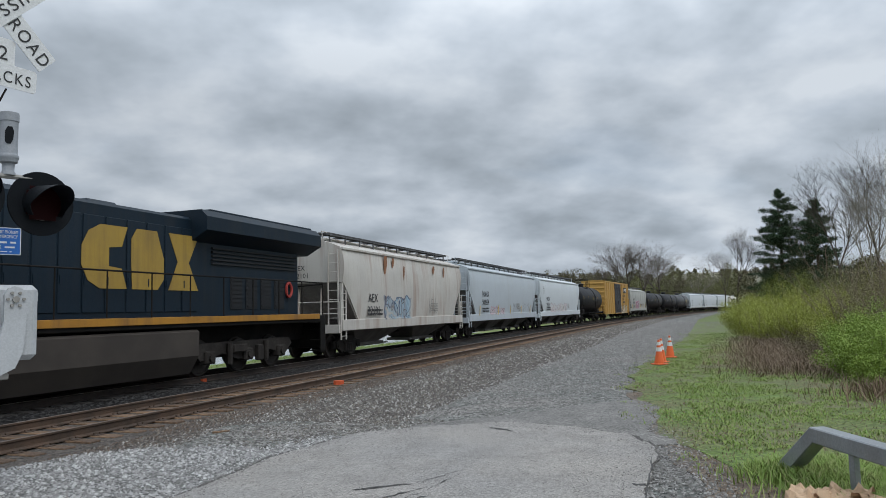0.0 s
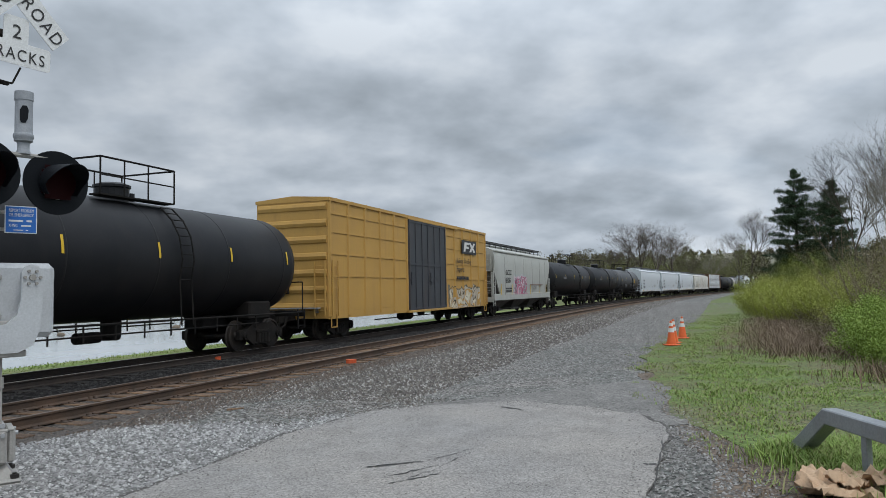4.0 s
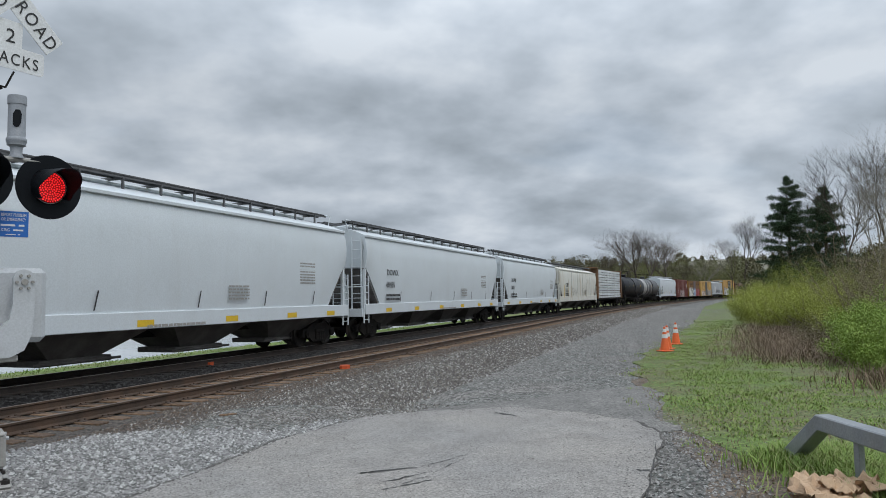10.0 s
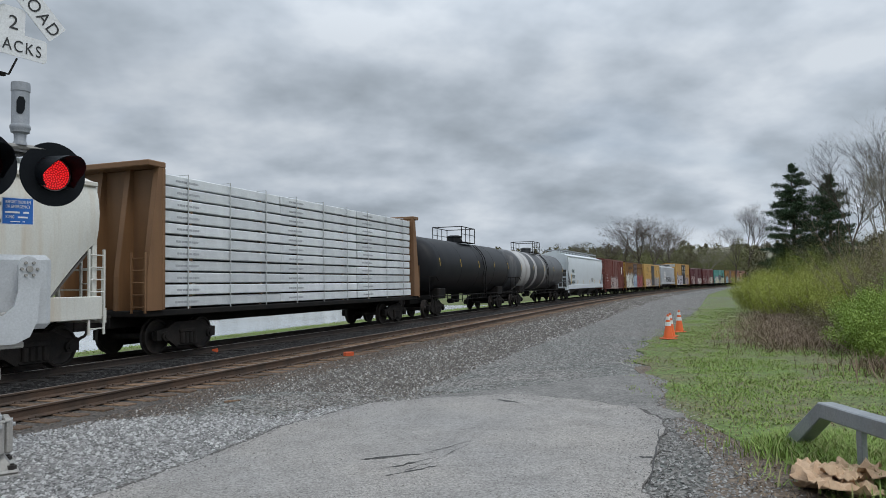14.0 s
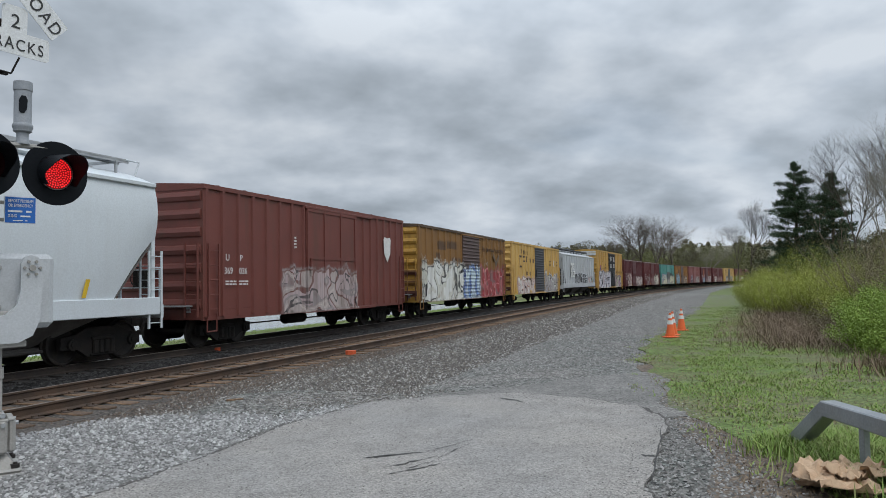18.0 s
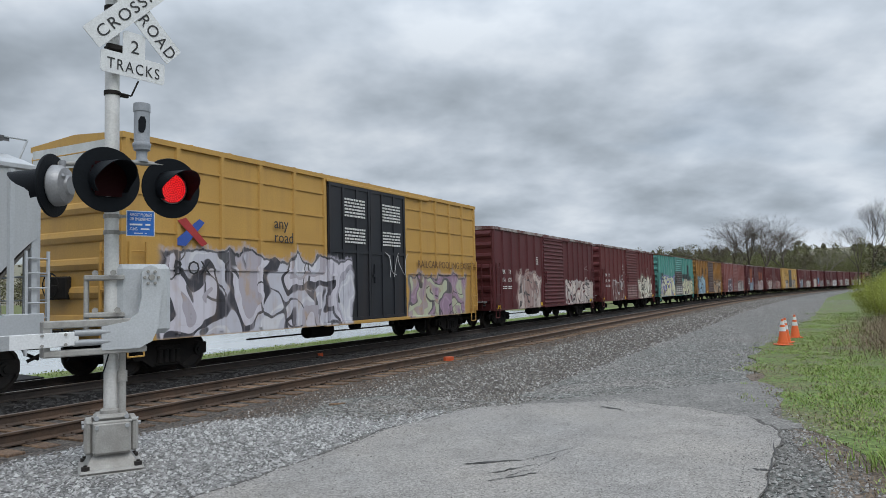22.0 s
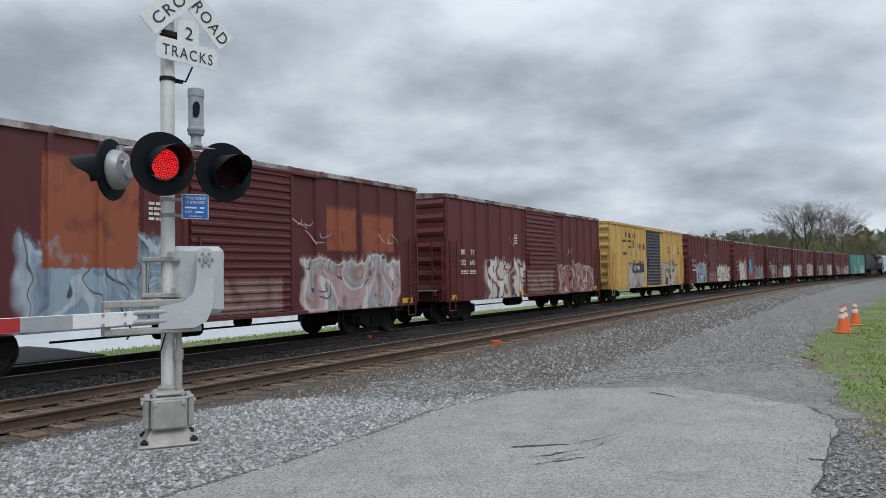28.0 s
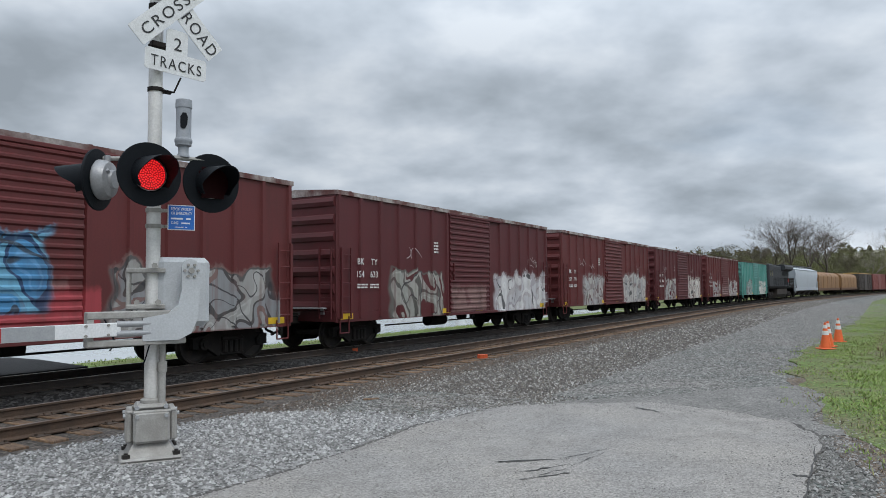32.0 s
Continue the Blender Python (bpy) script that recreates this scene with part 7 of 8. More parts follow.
# emergency notice
bs = part("notice", Build().box(-0.13, 0.13, -0.004, 0.0, -0.125, 0.125, 0.0), sign_white, sig, "blue emergency notice with white border", at=pose(0.295, -0.05, 2.35, 0, 0, 30))
part("notice_face", Build().box(-0.122, 0.122, -0.007, -0.0045, -0.117, 0.117), sign_blue, bs)
for text, z, wd in (("REPORT PROBLEM", 0.070, 0.20), ("OR EMERGENCY", 0.028, 0.20), ("X-ING", -0.068, 0.07)):
    me, wdt = letters(text, 0.030)
    part("lettering", me, sign_white, bs, at=Matrix.Translation((-0.10, -0.0085, z)) @ Matrix.Diagonal((wd / wdt, 1, 1, 1)))
bars(bs, -0.10, -0.026, 0.20, 0.030, -0.0075, sign_white, 1, "notice_text", 5)
bars(bs, 0.0, -0.068, 0.10, 0.026, -0.0075, sign_white, 1, "notice_text", 6)
bars(bs, -0.06, -0.103, 0.12, 0.014, -0.0075, sign_white, 1, "notice_text", 7)
for z in (2.27, 2.43):
    part("mast_band", band, cast_grey, sig, at=pose(0, 0, z, 0, 0, 10))
# gate mechanism
mech = part("gate_mechanism", Build().box(-0.26, 0.26, -0.16, 0.20, 1.26, 1.96, 0.05).box(-0.27, 0.27, -0.10, 0.2, 1.80, 1.90, 0.01), box_grey, sig, "grey gate motor housing", at=pose(0.20, 0.22, 0, 0, 0, 35))
part("mast_clamp", Build().box(-0.24, 0.12, -0.12, 0.1, 1.80, 1.85, 0.01).box(-0.24, 0.12, -0.12, 0.1, 1.44, 1.49, 0.01).box(-0.24, -0.2, -0.1, 0.1, 1.3, 1.85, 0.01), cast_grey, sig, "bolted mast clamp plates", at=pose(0, 0, 0, 0, 0, 20))
for x, z in ((-0.15, 1.87), (0.02, 1.87), (-0.15, 1.51), (0.06, 1.51)):
    part("bolt", shared("clamp_bolt", lambda: Build().tube((0, -0.15, 0), (0, 0.1, 0), 0.018, seg=8).tube((0, -0.16, 0), (0, -0.13, 0), 0.03, seg=6)), cast_grey, sig, at=pose(x, 0, z, 0, 0, 20))
def crank():
    b = Build()
    pts = [(0.16, 1.94), (0.11, 1.92), (0.08, 1.86), (0.08, 1.62), (0.05, 1.48), (-0.04, 1.40), (-0.28, 1.36), (-0.28, 1.14), (0.06, 1.14), (0.18, 1.20), (0.24, 1.34), (0.26, 1.6), (0.26, 1.86), (0.22, 1.92)]
    return b.prism(pts, "y", -0.06, -0.02)
cr = part("gate_crank", crank(), box_grey, sig, "pale grey gate crank arm", at=pose(0.22, -0.08, 0, 0, 0, 35))
for k in range(7):
    a = k * math.pi / 3
    q = (0, 0) if k == 6 else (0.065 * math.cos(a), 0.065 * math.sin(a))
    part("bolt", shared("crank_bolt" if k < 6 else "crank_hub", lambda: Build().tube((0, -0.08, 0), (0, -0.055, 0), 0.014 if k < 6 else 0.03, seg=8)), cast_grey, cr, at=pose(0.17 + q[0], 0, 1.82 + q[1]))
GW = Vector((-math.cos(A), -math.sin(A)))
gate = part("gate_bracket", Build().box(-0.62, 0.30, -0.06, 0.06, 1.36, 1.43, 0.01).box(-0.62, 0.30, -0.06, 0.06, 1.10, 1.16, 0.01).box(-0.05, 0.02, -0.05, 0.05, 1.15, 1.37).box(-0.62, -0.56, -0.05, 0.05, 1.15, 1.37), cast_grey, sig, "open pale steel gate arm bracket", at=pose(0.08, -0.16, 0, 0, 0, 40))
for z in (1.22, 1.31):
    part("spring", Build().tube((-0.36, -0.04, z), (0.0, -0.04, z), 0.032, seg=12), galv, gate, smooth=40)
x0 = -0.48
widths = (0.40, 0.42, 0.42, 0.42, 0.42, 0.42, 0.42, 0.42, 0.42, 0.42, 0.42, 0.42)
cols = (sign_white, galv, gate_red, sign_white, galv, gate_red, sign_white, gate_red, sign_white, gate_red, sign_white, gate_red)
ga = part("gate_arm", Build().box(-5.6, -0.3, -0.02, 0.02, 1.20, 1.33, 0.008), sign_white, sig, "red and white striped gate arm, lowered", at=pose(0.06, -0.16, 0, 0, 0, 46) @ pose(0, -0.02, 0, 0, -0.5, 0))
for k, (w_, c_) in enumerate(zip(widths, cols)):
    part("gate_stripe", shared(("gstripe", w_), lambda: Build().box(-w_, 0, -0.003, 0.0, 1.203, 1.327)), c_, ga, at=pose(x0, -0.0205, 0))
    x0 -= w_
for x in (-0.42, -0.62):
    for z in (1.22, 1.31):
        part("bolt", shared("arm_bolt", lambda: Build().tube((0, -0.035, 0), (0, -0.02, 0), 0.014, seg=6)), cast_grey, ga, at=pose(x, 0, z))
part("cable", Build().pipe([(-0.36, -0.26, 1.36), (-0.28, -0.30, 1.25), (-0.24, -0.28, 1.12), (-0.3, -0.26, 1.05)], 0.008, 5).pipe([(0.02, -0.09, 1.12), (-0.02, -0.11, 0.95), (-0.06, -0.1, 0.86)], 0.007, 5), sig_black, sig)

# ---- cones, guard rail, litter ----
cone_orange = material("cone_orange", (0.75, 0.13, 0.025), 0.55, second=(0.55, 0.10, 0.03), amount=0.5, scale=6)
cone_white = material("cone_collar", (0.72, 0.72, 0.70), 0.5, amount=0.3, scale=8)
def traffic_cone(x, y, turn):
    c = thing("traffic_cone", "orange traffic cone with two white collars", "traffic cone", pose(x, y, 0.0, 0, 0, turn), "cones beside the drive")
    part("base", shared("cone_base", lambda: Build().box(-0.18, 0.18, -0.18, 0.18, -0.005, 0.03, 0.02)), cone_orange, c)
    part("body", shared("cone_body", lambda: Build().lathe([(0.14, 0.02), (0.13, 0.05), (0.030, 0.66), (0.022, 0.68), (0.001, 0.68)], "z", 24), 50), cone_orange, c)
    for z0, z1 in ((0.36, 0.47), (0.53, 0.62)):
        r = lambda z: 0.13 - (z - 0.05) * 0.100 / 0.61 + 0.004
        part("collar", shared(("collar", z0), lambda: Build().lathe([(r(z0), z0), (r(z1), z1)], "z", 24), 50), cone_white, c)
for x, y, t_ in ((10.05, 18.60, 10), (10.50, 19.30, 40), (11.70, 20.95, 75)):
    traffic_cone(x, y, t_)

rail_grey = material("guard_rail_grey", (0.27, 0.29, 0.31), 0.45, metal=0.5, second=(0.36, 0.38, 0.40), amount=0.7, scale=3, grain=50, streak=0.15, streak_col=(0.2, 0.15, 0.1))
gr = thing("guard_rail", "grey galvanised box-beam guard rail with a bent-down end", "guard rail", pose(0, 0, 0))
def beam():
    path = [(4.665, 6.38, -0.08), (4.65, 6.18, 0.08), (4.57, 5.68, 0.45), (4.46, 4.8, 0.44), (4.0, 1.2, 0.43), (3.7, -3.0, 0.43)]
    b, k, v = Build(), 8, []
    for i, p in enumerate(path):
        a, c = Vector(path[max(0, i - 1)]), Vector(path[min(len(path) - 1, i + 1)])
        w = (c - a).normalized()
        sd = w.cross(Vector((0, 0, 1))).normalized()
        up = sd.cross(w)
        for e, h in ((-0.065, -0.07), (-0.075, -0.06), (-0.075, 0.06), (-0.065, 0.07), (0.065, 0.07), (0.075, 0.06), (0.075, -0.06), (0.065, -0.07)):
            v.append(Vector(p) + sd * e + up * h)
    f = [(i * k + j, i * k + (j + 1) % k, (i + 1) * k + (j + 1) % k, (i + 1) * k + j) for i in range(len(path) - 1) for j in range(k)]
    return b.add(v, f + [tuple(range(k)), tuple((len(path) - 1) * k + j for j in range(k))])
part("beam", beam(), rail_grey, gr)
for x, y in ((4.50, 5.20), (4.25, 3.2), (3.98, 1.2)):
    part("post", shared("gpost", lambda: Build().box(-0.033, 0.033, -0.028, 0.028, -0.3, 0.38, 0.006)), rail_grey, gr, at=pose(x, y, 0, 0, 0, 8))

kraft = material("kraft_paper", (0.50, 0.35, 0.225), 0.85, second=(0.45, 0.30, 0.19), amount=0.7, scale=5, grain=40, grain_amt=0.2, bump=0.2)
r8 = random.Random(8)
heap = thing("paper_heap", "crumpled torn brown kraft paper lying on the grass edge", "litter", pose(4.12, 4.86, -0.01))
for k in range(9):
    b, n_ = Build(), 9
    sx, sy, ox, oy, oz = r8.uniform(0.13, 0.26), r8.uniform(0.10, 0.18), r8.uniform(-0.26, 0.34), r8.uniform(-0.12, 0.20), 0.01 + 0.012 * k
    sd = r8.uniform(0, 50)
    v = []
    for i in range(n_):
        for j in range(n_):
            u, w = i / (n_ - 1) - 0.5, j / (n_ - 1) - 0.5
            z = abs(noise.noise(Vector((u * 3.5 + sd, w * 3.5, sd)))) * 0.12 + abs(noise.noise(Vector((u * 6, w * 6, sd)))) * 0.05
            v.append((u * 2 * sx, w * 2 * sy, z))
    f = [(i * n_ + j, (i + 1) * n_ + j, (i + 1) * n_ + j + 1, i * n_ + j + 1) for i in range(n_ - 1) for j in range(n_ - 1)]
    top = len(v)
    v += [(p[0], p[1], p[2] - 0.006) for p in v]
    f += [tuple(q + top for q in fc[::-1]) for fc in f]
    part("paper_sheet", b.add(v, f), kraft, heap, at=pose(ox, oy, oz, r8.uniform(-14, 14), r8.uniform(-14, 14), r8.uniform(0, 180)))

# ---- loose stones ----
def scatter_mesh(name, pts, sizes, seed, mat, flat=0.65):
    """Many small stones in one mesh: each a squashed, crooked eight-faced lump."""
    r = np.random.RandomState(seed)
    n = len(pts)
    base = np.array([(1, 0, -0.25), (-1, 0, -0.25), (0, 1, -0.25), (0, -1, -0.25), (0, 0, 1)], float)
    tri = np.array([(0, 2, 4), (2, 1, 4), (1, 3, 4), (3, 0, 4)])
    v = np.repeat(base[None], n, 0) * r.uniform(0.6, 1.25, (n, 5, 1)) + r.uniform(-0.3, 0.3, (n, 5, 3))
    v[:, :, 2] *= flat
    a = r.uniform(0, 6.283, n)
    c, s = np.cos(a), np.sin(a)
    x, y = v[:, :, 0] * c[:, None] - v[:, :, 1] * s[:, None], v[:, :, 0] * s[:, None] + v[:, :, 1] * c[:, None]
    v = np.stack([x, y, v[:, :, 2]], -1) * np.asarray(sizes)[:, None, None] + np.asarray(pts)[:, None, :]
    return fast_mesh(name, v.reshape(-1, 3), (tri[None] + (np.arange(n) * 5)[:, None, None]).reshape(-1, 3), mat)


def fast_mesh(name, v, f, mat):
    me = bpy.data.meshes.new(name)
    v, f = np.asarray(v, np.float32), np.asarray(f, np.int32)
    k = f.shape[1]
    me.vertices.add(len(v))
    me.vertices.foreach_set("co", v.ravel())
    me.loops.add(f.size)
    me.loops.foreach_set("vertex_index", f.ravel())
    me.polygons.add(len(f))
    me.polygons.foreach_set("loop_start", np.arange(len(f), dtype=np.int32) * k)
    me.update(calc_edges=True)
    me.validate()
    me.materials.append(mat)
    return me


def stuff(name, me, label, category):
    ob = new(name, me)
    return tagged(ob, label, category, kind="stuff")


NP = np.random.RandomState(5)


def along_strip(n, s0, s1, d0, d1, near=0.0):
    """n places on a strip beside the track; near > 0 crowds them to its start."""
    u = NP.uniform(0, 1, n) ** (1 + near)
    s, d = s0 + (s1 - s0) * u, NP.uniform(d0, d1, n)
    out = np.empty((n, 2))
    st = s <= BEND_S
    A_, C_ = np.array(ALONG), np.array(ACROSS)
    out[st] = s[st, None] * A_ + d[st, None] * C_
    a = (s - BEND_S) / BEND_R
    c = A_ * BEND_S + C_ * (BEND_D - BEND_R)
    arc = c + (np.cos(a)[:, None] * C_ + np.sin(a)[:, None] * A_) * (BEND_R + d - BEND_D)[:, None]
    out[~st] = arc[~st]
    return out, s, d


def inside(px, poly):
    x, y = px[:, 0], px[:, 1]
    ok = np.zeros(len(px), bool)
    for (ax, ay), (bx, by) in zip(poly, poly[1:] + poly[:1]):
        hit = ((ay > y) != (by > y)) & (x < (bx - ax) * (y - ay) / (by - ay + 1e-12) + ax)
        ok ^= hit
    return ok


rusty_stone = island_mat("rusty_stone", [(0.13, 0.092, 0.068), (0.055, 0.042, 0.034), (0.24, 0.205, 0.17), (0.09, 0.064, 0.046), (0.036, 0.030, 0.026), (0.17, 0.105, 0.066)])
pale_stone = island_mat("pale_stone", [(0.46, 0.45, 0.435), (0.28, 0.275, 0.265), (0.66, 0.65, 0.63), (0.37, 0.36, 0.35), (0.16, 0.155, 0.15), (0.52, 0.51, 0.50), (0.22, 0.21, 0.20)])
mixed_stone = island_mat("mixed_stone", [(0.24, 0.225, 0.205), (0.075, 0.068, 0.060), (0.52, 0.50, 0.47), (0.13, 0.115, 0.10), (0.045, 0.040, 0.036), (0.20, 0.17, 0.14), (0.065, 0.057, 0.050), (0.10, 0.085, 0.072)])
# ballast stone with the shade below the train mixed into its tones
shaded_stone = island_mat("shaded_stone", [(0.030, 0.029, 0.029), (0.014, 0.0135, 0.0135), (0.055, 0.052, 0.050), (0.020, 0.019, 0.019)])
drive_stone = island_mat("drive_stone", [(0.27, 0.26, 0.243), (0.13, 0.122, 0.113), (0.44, 0.43, 0.41), (0.20, 0.19, 0.177), (0.085, 0.08, 0.075)])

def profile_z(d):
    return np.interp(d, [4.3, 6.6, 8.6, 12.2], [-0.035, -0.04, -0.27, -0.27])

xy, s, d = along_strip(120000, -9, 17, 3.3, 8.4)
keep = ~inside(xy, pad) & ((s < 10.5) | (d > 4.6))
keep &= (NP.uniform(0, 1, len(s)) < np.where(d < 7.4, 1.0, 0.7)) & (np.hypot(xy[:, 0] - MX, xy[:, 1] - MY) > 0.33)
xy, s, d = xy[keep], s[keep], d[keep]
pale = inside(xy + NP.normal(0, 0.16, xy.shape), PALE)
z = np.where(inside(xy, PALE), np.maximum(profile_z(d), -0.014), profile_z(d))
size = 0.009 + 0.019 * NP.uniform(0, 1, len(s)) ** 1.8
P = np.column_stack([xy, z + size * 0.25])
stuff("crushed_stone", scatter_mesh("crushed_stone", P[pale], size[pale], 1, pale_stone), "pale grey crushed stone round the signal base", "gravel")
rusty = ~pale & (NP.uniform(0, 1, len(s)) < np.clip((d - 6.7) / 1.3, 0, 0.85))
pale_or = pale | rusty
stuff("crushed_stone", scatter_mesh("crushed_stone", P[~pale_or], size[~pale_or], 2, mixed_stone), "grey-brown crushed ballast stone beside the track", "gravel")
stuff("crushed_stone", scatter_mesh("crushed_stone", P[rusty], size[rusty], 21, rusty_stone), "rust-stained crushed stone near the rails", "gravel")
xy, s, d = along_strip(60000, 10, 95, 4.3, 8.8, 0.9)
size = NP.uniform(0.015, 0.034, len(s)) * (1 + s / 70)
P = np.column_stack([xy, profile_z(d) + size * 0.2])
rusty = NP.uniform(0, 1, len(s)) < np.clip((d - 6.7) / 1.3, 0, 0.85)
stuff("crushed_stone", scatter_mesh("crushed_stone", P[~rusty], size[~rusty], 3, mixed_stone), "grey ballast shoulder stones along the track", "gravel")
stuff("crushed_stone", scatter_mesh("crushed_stone", P[rusty], size[rusty], 31, rusty_stone), "rust-stained ballast stones along the rails", "gravel")
xy, s, d = along_strip(30000, -9, 60, 8.4, 12.2, 0.8)
size = NP.uniform(0.018, 0.036, len(s)) * (1 + s / 90)
P = np.column_stack([xy, np.full(len(s), -0.29) + size * 0.2])
stuff("crushed_stone", scatter_mesh("crushed_stone", P, size, 4, rusty_stone), "rusty brown ballast stones between the ties", "gravel")
# stones below the train, coloured as shaded
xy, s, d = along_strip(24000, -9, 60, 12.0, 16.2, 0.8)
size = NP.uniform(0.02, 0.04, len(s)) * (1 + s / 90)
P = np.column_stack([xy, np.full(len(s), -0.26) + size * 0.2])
stuff("crushed_stone", scatter_mesh("crushed_stone", P, size, 5, shaded_stone), "ballast stones under the train, darkened for its shade", "gravel")
xy, s, d = along_strip(90000, 8.5, 75, -2.6, 4.5, 1.0)
keep = ~inside(xy, pad)
xy, s = xy[keep], s[keep]
size = NP.uniform(0.007, 0.022, len(s)) * (1 + s / 60)
P = np.column_stack([xy, np.full(len(s), -0.036) + size * 0.2])
stuff("drive_gravel", scatter_mesh("drive_gravel", P, size, 6, drive_stone), "fine grey gravel strewn over the drive", "gravel")
n = 16000
xy = np.column_stack([NP.uniform(2.0, 5.0, n), NP.uniform(4.2, 9.5, n)])
gx = np.interp(xy[:, 1], [4, 5.2, 6.4, 8.4, 10.2], [3.35, 3.6, 4.0, 4.7, 5.2])
keep = ~inside(xy, pad) & (xy[:, 0] < gx + NP.normal(0, 0.12, n))
xy = xy[keep]
size = NP.uniform(0.007, 0.022, len(xy))
P = np.column_stack([xy, np.full(len(xy), -0.02) + size * 0.2])
stuff("edge_gravel", scatter_mesh("edge_gravel", P, size, 7, drive_stone), "loose grey gravel along the asphalt edge", "gravel")

# crumbs over the broken asphalt edge
n = 15000
k_ = NP.randint(0, len(pad), n)
xy = np.array(pad)[k_] + NP.normal(0, 0.2, (n, 2)) * np.where(NP.uniform(0, 1, (n, 1)) < 0.4, 2.2, 0.8)
xy = xy[(xy[:, 1] > 3.5)]
size = NP.uniform(0.003, 0.012, len(xy))
P = np.column_stack([xy, np.where(inside(xy, pad), 0.0, -0.02) + size * 0.2])
stuff("edge_gravel", scatter_mesh("edge_gravel", P, size, 8, drive_stone), "crumbled asphalt and grit along the apron's edge", "gravel")
n = 14000
xy = np.column_stack([NP.uniform(-4, 4.2, n), NP.uniform(4.2, 10.4, n)])
xy = xy[inside(xy, pad)]
size = NP.uniform(0.002, 0.007, len(xy))
P = np.column_stack([xy, size * 0.3])
stuff("road_grit", scatter_mesh("road_grit", P, size, 9, mixed_stone), "grit and small pebbles on the asphalt", "gravel")

# ---- marks on road and track ----
tar = material("tar_mark", (0.075, 0.073, 0.07), 0.9, amount=0.6, scale=8, grain=60, grain_amt=0.4)
rm_ = random.Random(3)
marks = Build()
def streak(ax, ay, bx, by, w):
    k, v_ = 9, []
    for i in range(k):
        t = i / (k - 1)
        x, y = ax + (bx - ax) * t + rm_.uniform(-0.02, 0.02), ay + (by - ay) * t + rm_.uniform(-0.02, 0.02)
        h = w * math.sin(math.pi * (0.08 + 0.84 * t)) * rm_.uniform(0.6, 1.2)
        v_ += [(x - h, y - h, 0.0045), (x + h, y + h, 0.0045)]
    return v_, [(2 * i, 2 * i + 1, 2 * i + 3, 2 * i + 2) for i in range(k - 1)]
for row in ((0.55, 6.82, 1.12, 6.9), (0.72, 6.43, 1.17, 6.68), (0.62, 6.13, 1.14, 6.53), (1.12, 6.9, 1.7, 7.32), (1.14, 6.53, 1.64, 7.18), (0.79, 6.23, 1.2, 6.43), (0.55, 6.82, 0.82, 6.85), (3.04, 6.26, 3.17, 6.17), (2.69, 9.8, 2.9, 9.42), (3.82, 7.33, 2.69, 5.34)):
    marks.add(*streak(*row, 0.026))
solo("tar_marks", marks, tar, "dark scuffed tar streaks on the asphalt", "road marks", "stuff")
SPOTS = [(-0.15, 21.55), (1.13, 20.38), (-2.52, 22.0), (1.23, 19.51)]
WHITE_BIT, STICK, STICK_END = (38.8, 63.9), (-1.07, 10.62), (-0.84, 10.64)
spot_red = material("marker_orange", (0.60, 0.10, 0.03), 0.7, amount=0.5, scale=9)
for k, (x, y) in enumerate(SPOTS):
    b = Build()
    poly = [(x + (0.10 + 0.05 * rm_.random()) * math.cos(a), y + (0.10 + 0.05 * rm_.random()) * math.sin(a)) for a in [q * 0.52 for q in range(12)]]
    b.prism(poly, "z", -0.25, -0.15)
    solo("paint_mark", b, spot_red, "orange spray marks on the track ties", "paint mark", group="orange marks on the track")
solo("paper_scrap", Build().box(-0.12, 0.12, -0.08, 0.08, -0.035, -0.015, 0.006), white_paint, "small scrap of white paper on the drive", "litter", at=pose(*WHITE_BIT, 0, 0, 0, 25))
solo("stick", Build().tube((*STICK, 0.02), (*STICK_END, 0.03), 0.018, 0.012, 6), tie_wood, "weathered stick lying on the gravel", "stick")

# ---- plants ----
def blades(n, xy, h0, h1, w, seed, lean=0.5):
    """Grass blades as narrow bent strips."""
    r = np.random.RandomState(seed)
    h, a = r.uniform(h0, h1, n), r.uniform(0, 6.283, n)
    ln = r.uniform(0.1, lean, n) * h
    side = np.column_stack([np.cos(a), np.sin(a), np.zeros(n)]) * (w * r.uniform(0.6, 1.3, n))[:, None]
    fw = np.column_stack([-np.sin(a), np.cos(a), np.zeros(n)])
    root = np.column_stack([xy, np.full(n, -0.012)])
    mid = root + fw * (ln * 0.35)[:, None] + np.array([0, 0, 1]) * (h * 0.6)[:, None]
    tip = root + fw * ln[:, None] + np.array([0, 0, 1]) * h[:, None]
    v = np.stack([root - side, root + side, mid + side * 0.7, mid - side * 0.7, tip], 1).reshape(-1, 3)
    k = (np.arange(n) * 5)[:, None]
    f = np.concatenate([k + [0, 1, 2], k + [0, 2, 3], k + [3, 2, 4]])
    return v, f


grass_leaf = island_mat("grass_leaf", [(0.255, 0.40, 0.07), (0.19, 0.31, 0.05), (0.32, 0.45, 0.10), (0.27, 0.37, 0.085), (0.38, 0.37, 0.16), (0.21, 0.34, 0.06)], 0.75, bump=0)
dead_leaf = island_mat("dead_grass", [(0.24, 0.17, 0.10), (0.16, 0.115, 0.075), (0.31, 0.235, 0.15), (0.19, 0.12, 0.09)], 0.9, bump=0)
# tufts: thick on the green patches, thin on bare ground
n = 22000
u = NP.uniform(0, 1, n) ** 1.8
yy = 4.2 + 34 * u
left = np.interp(yy, [4, 5.2, 6.4, 8.4, 10.2, 12.7, 15.4, 18.6, 24.5, 34, 50], [3.95, 4.05, 4.3, 4.85, 5.4, 6.45, 7.8, 9.8, 13.7, 20, 30])
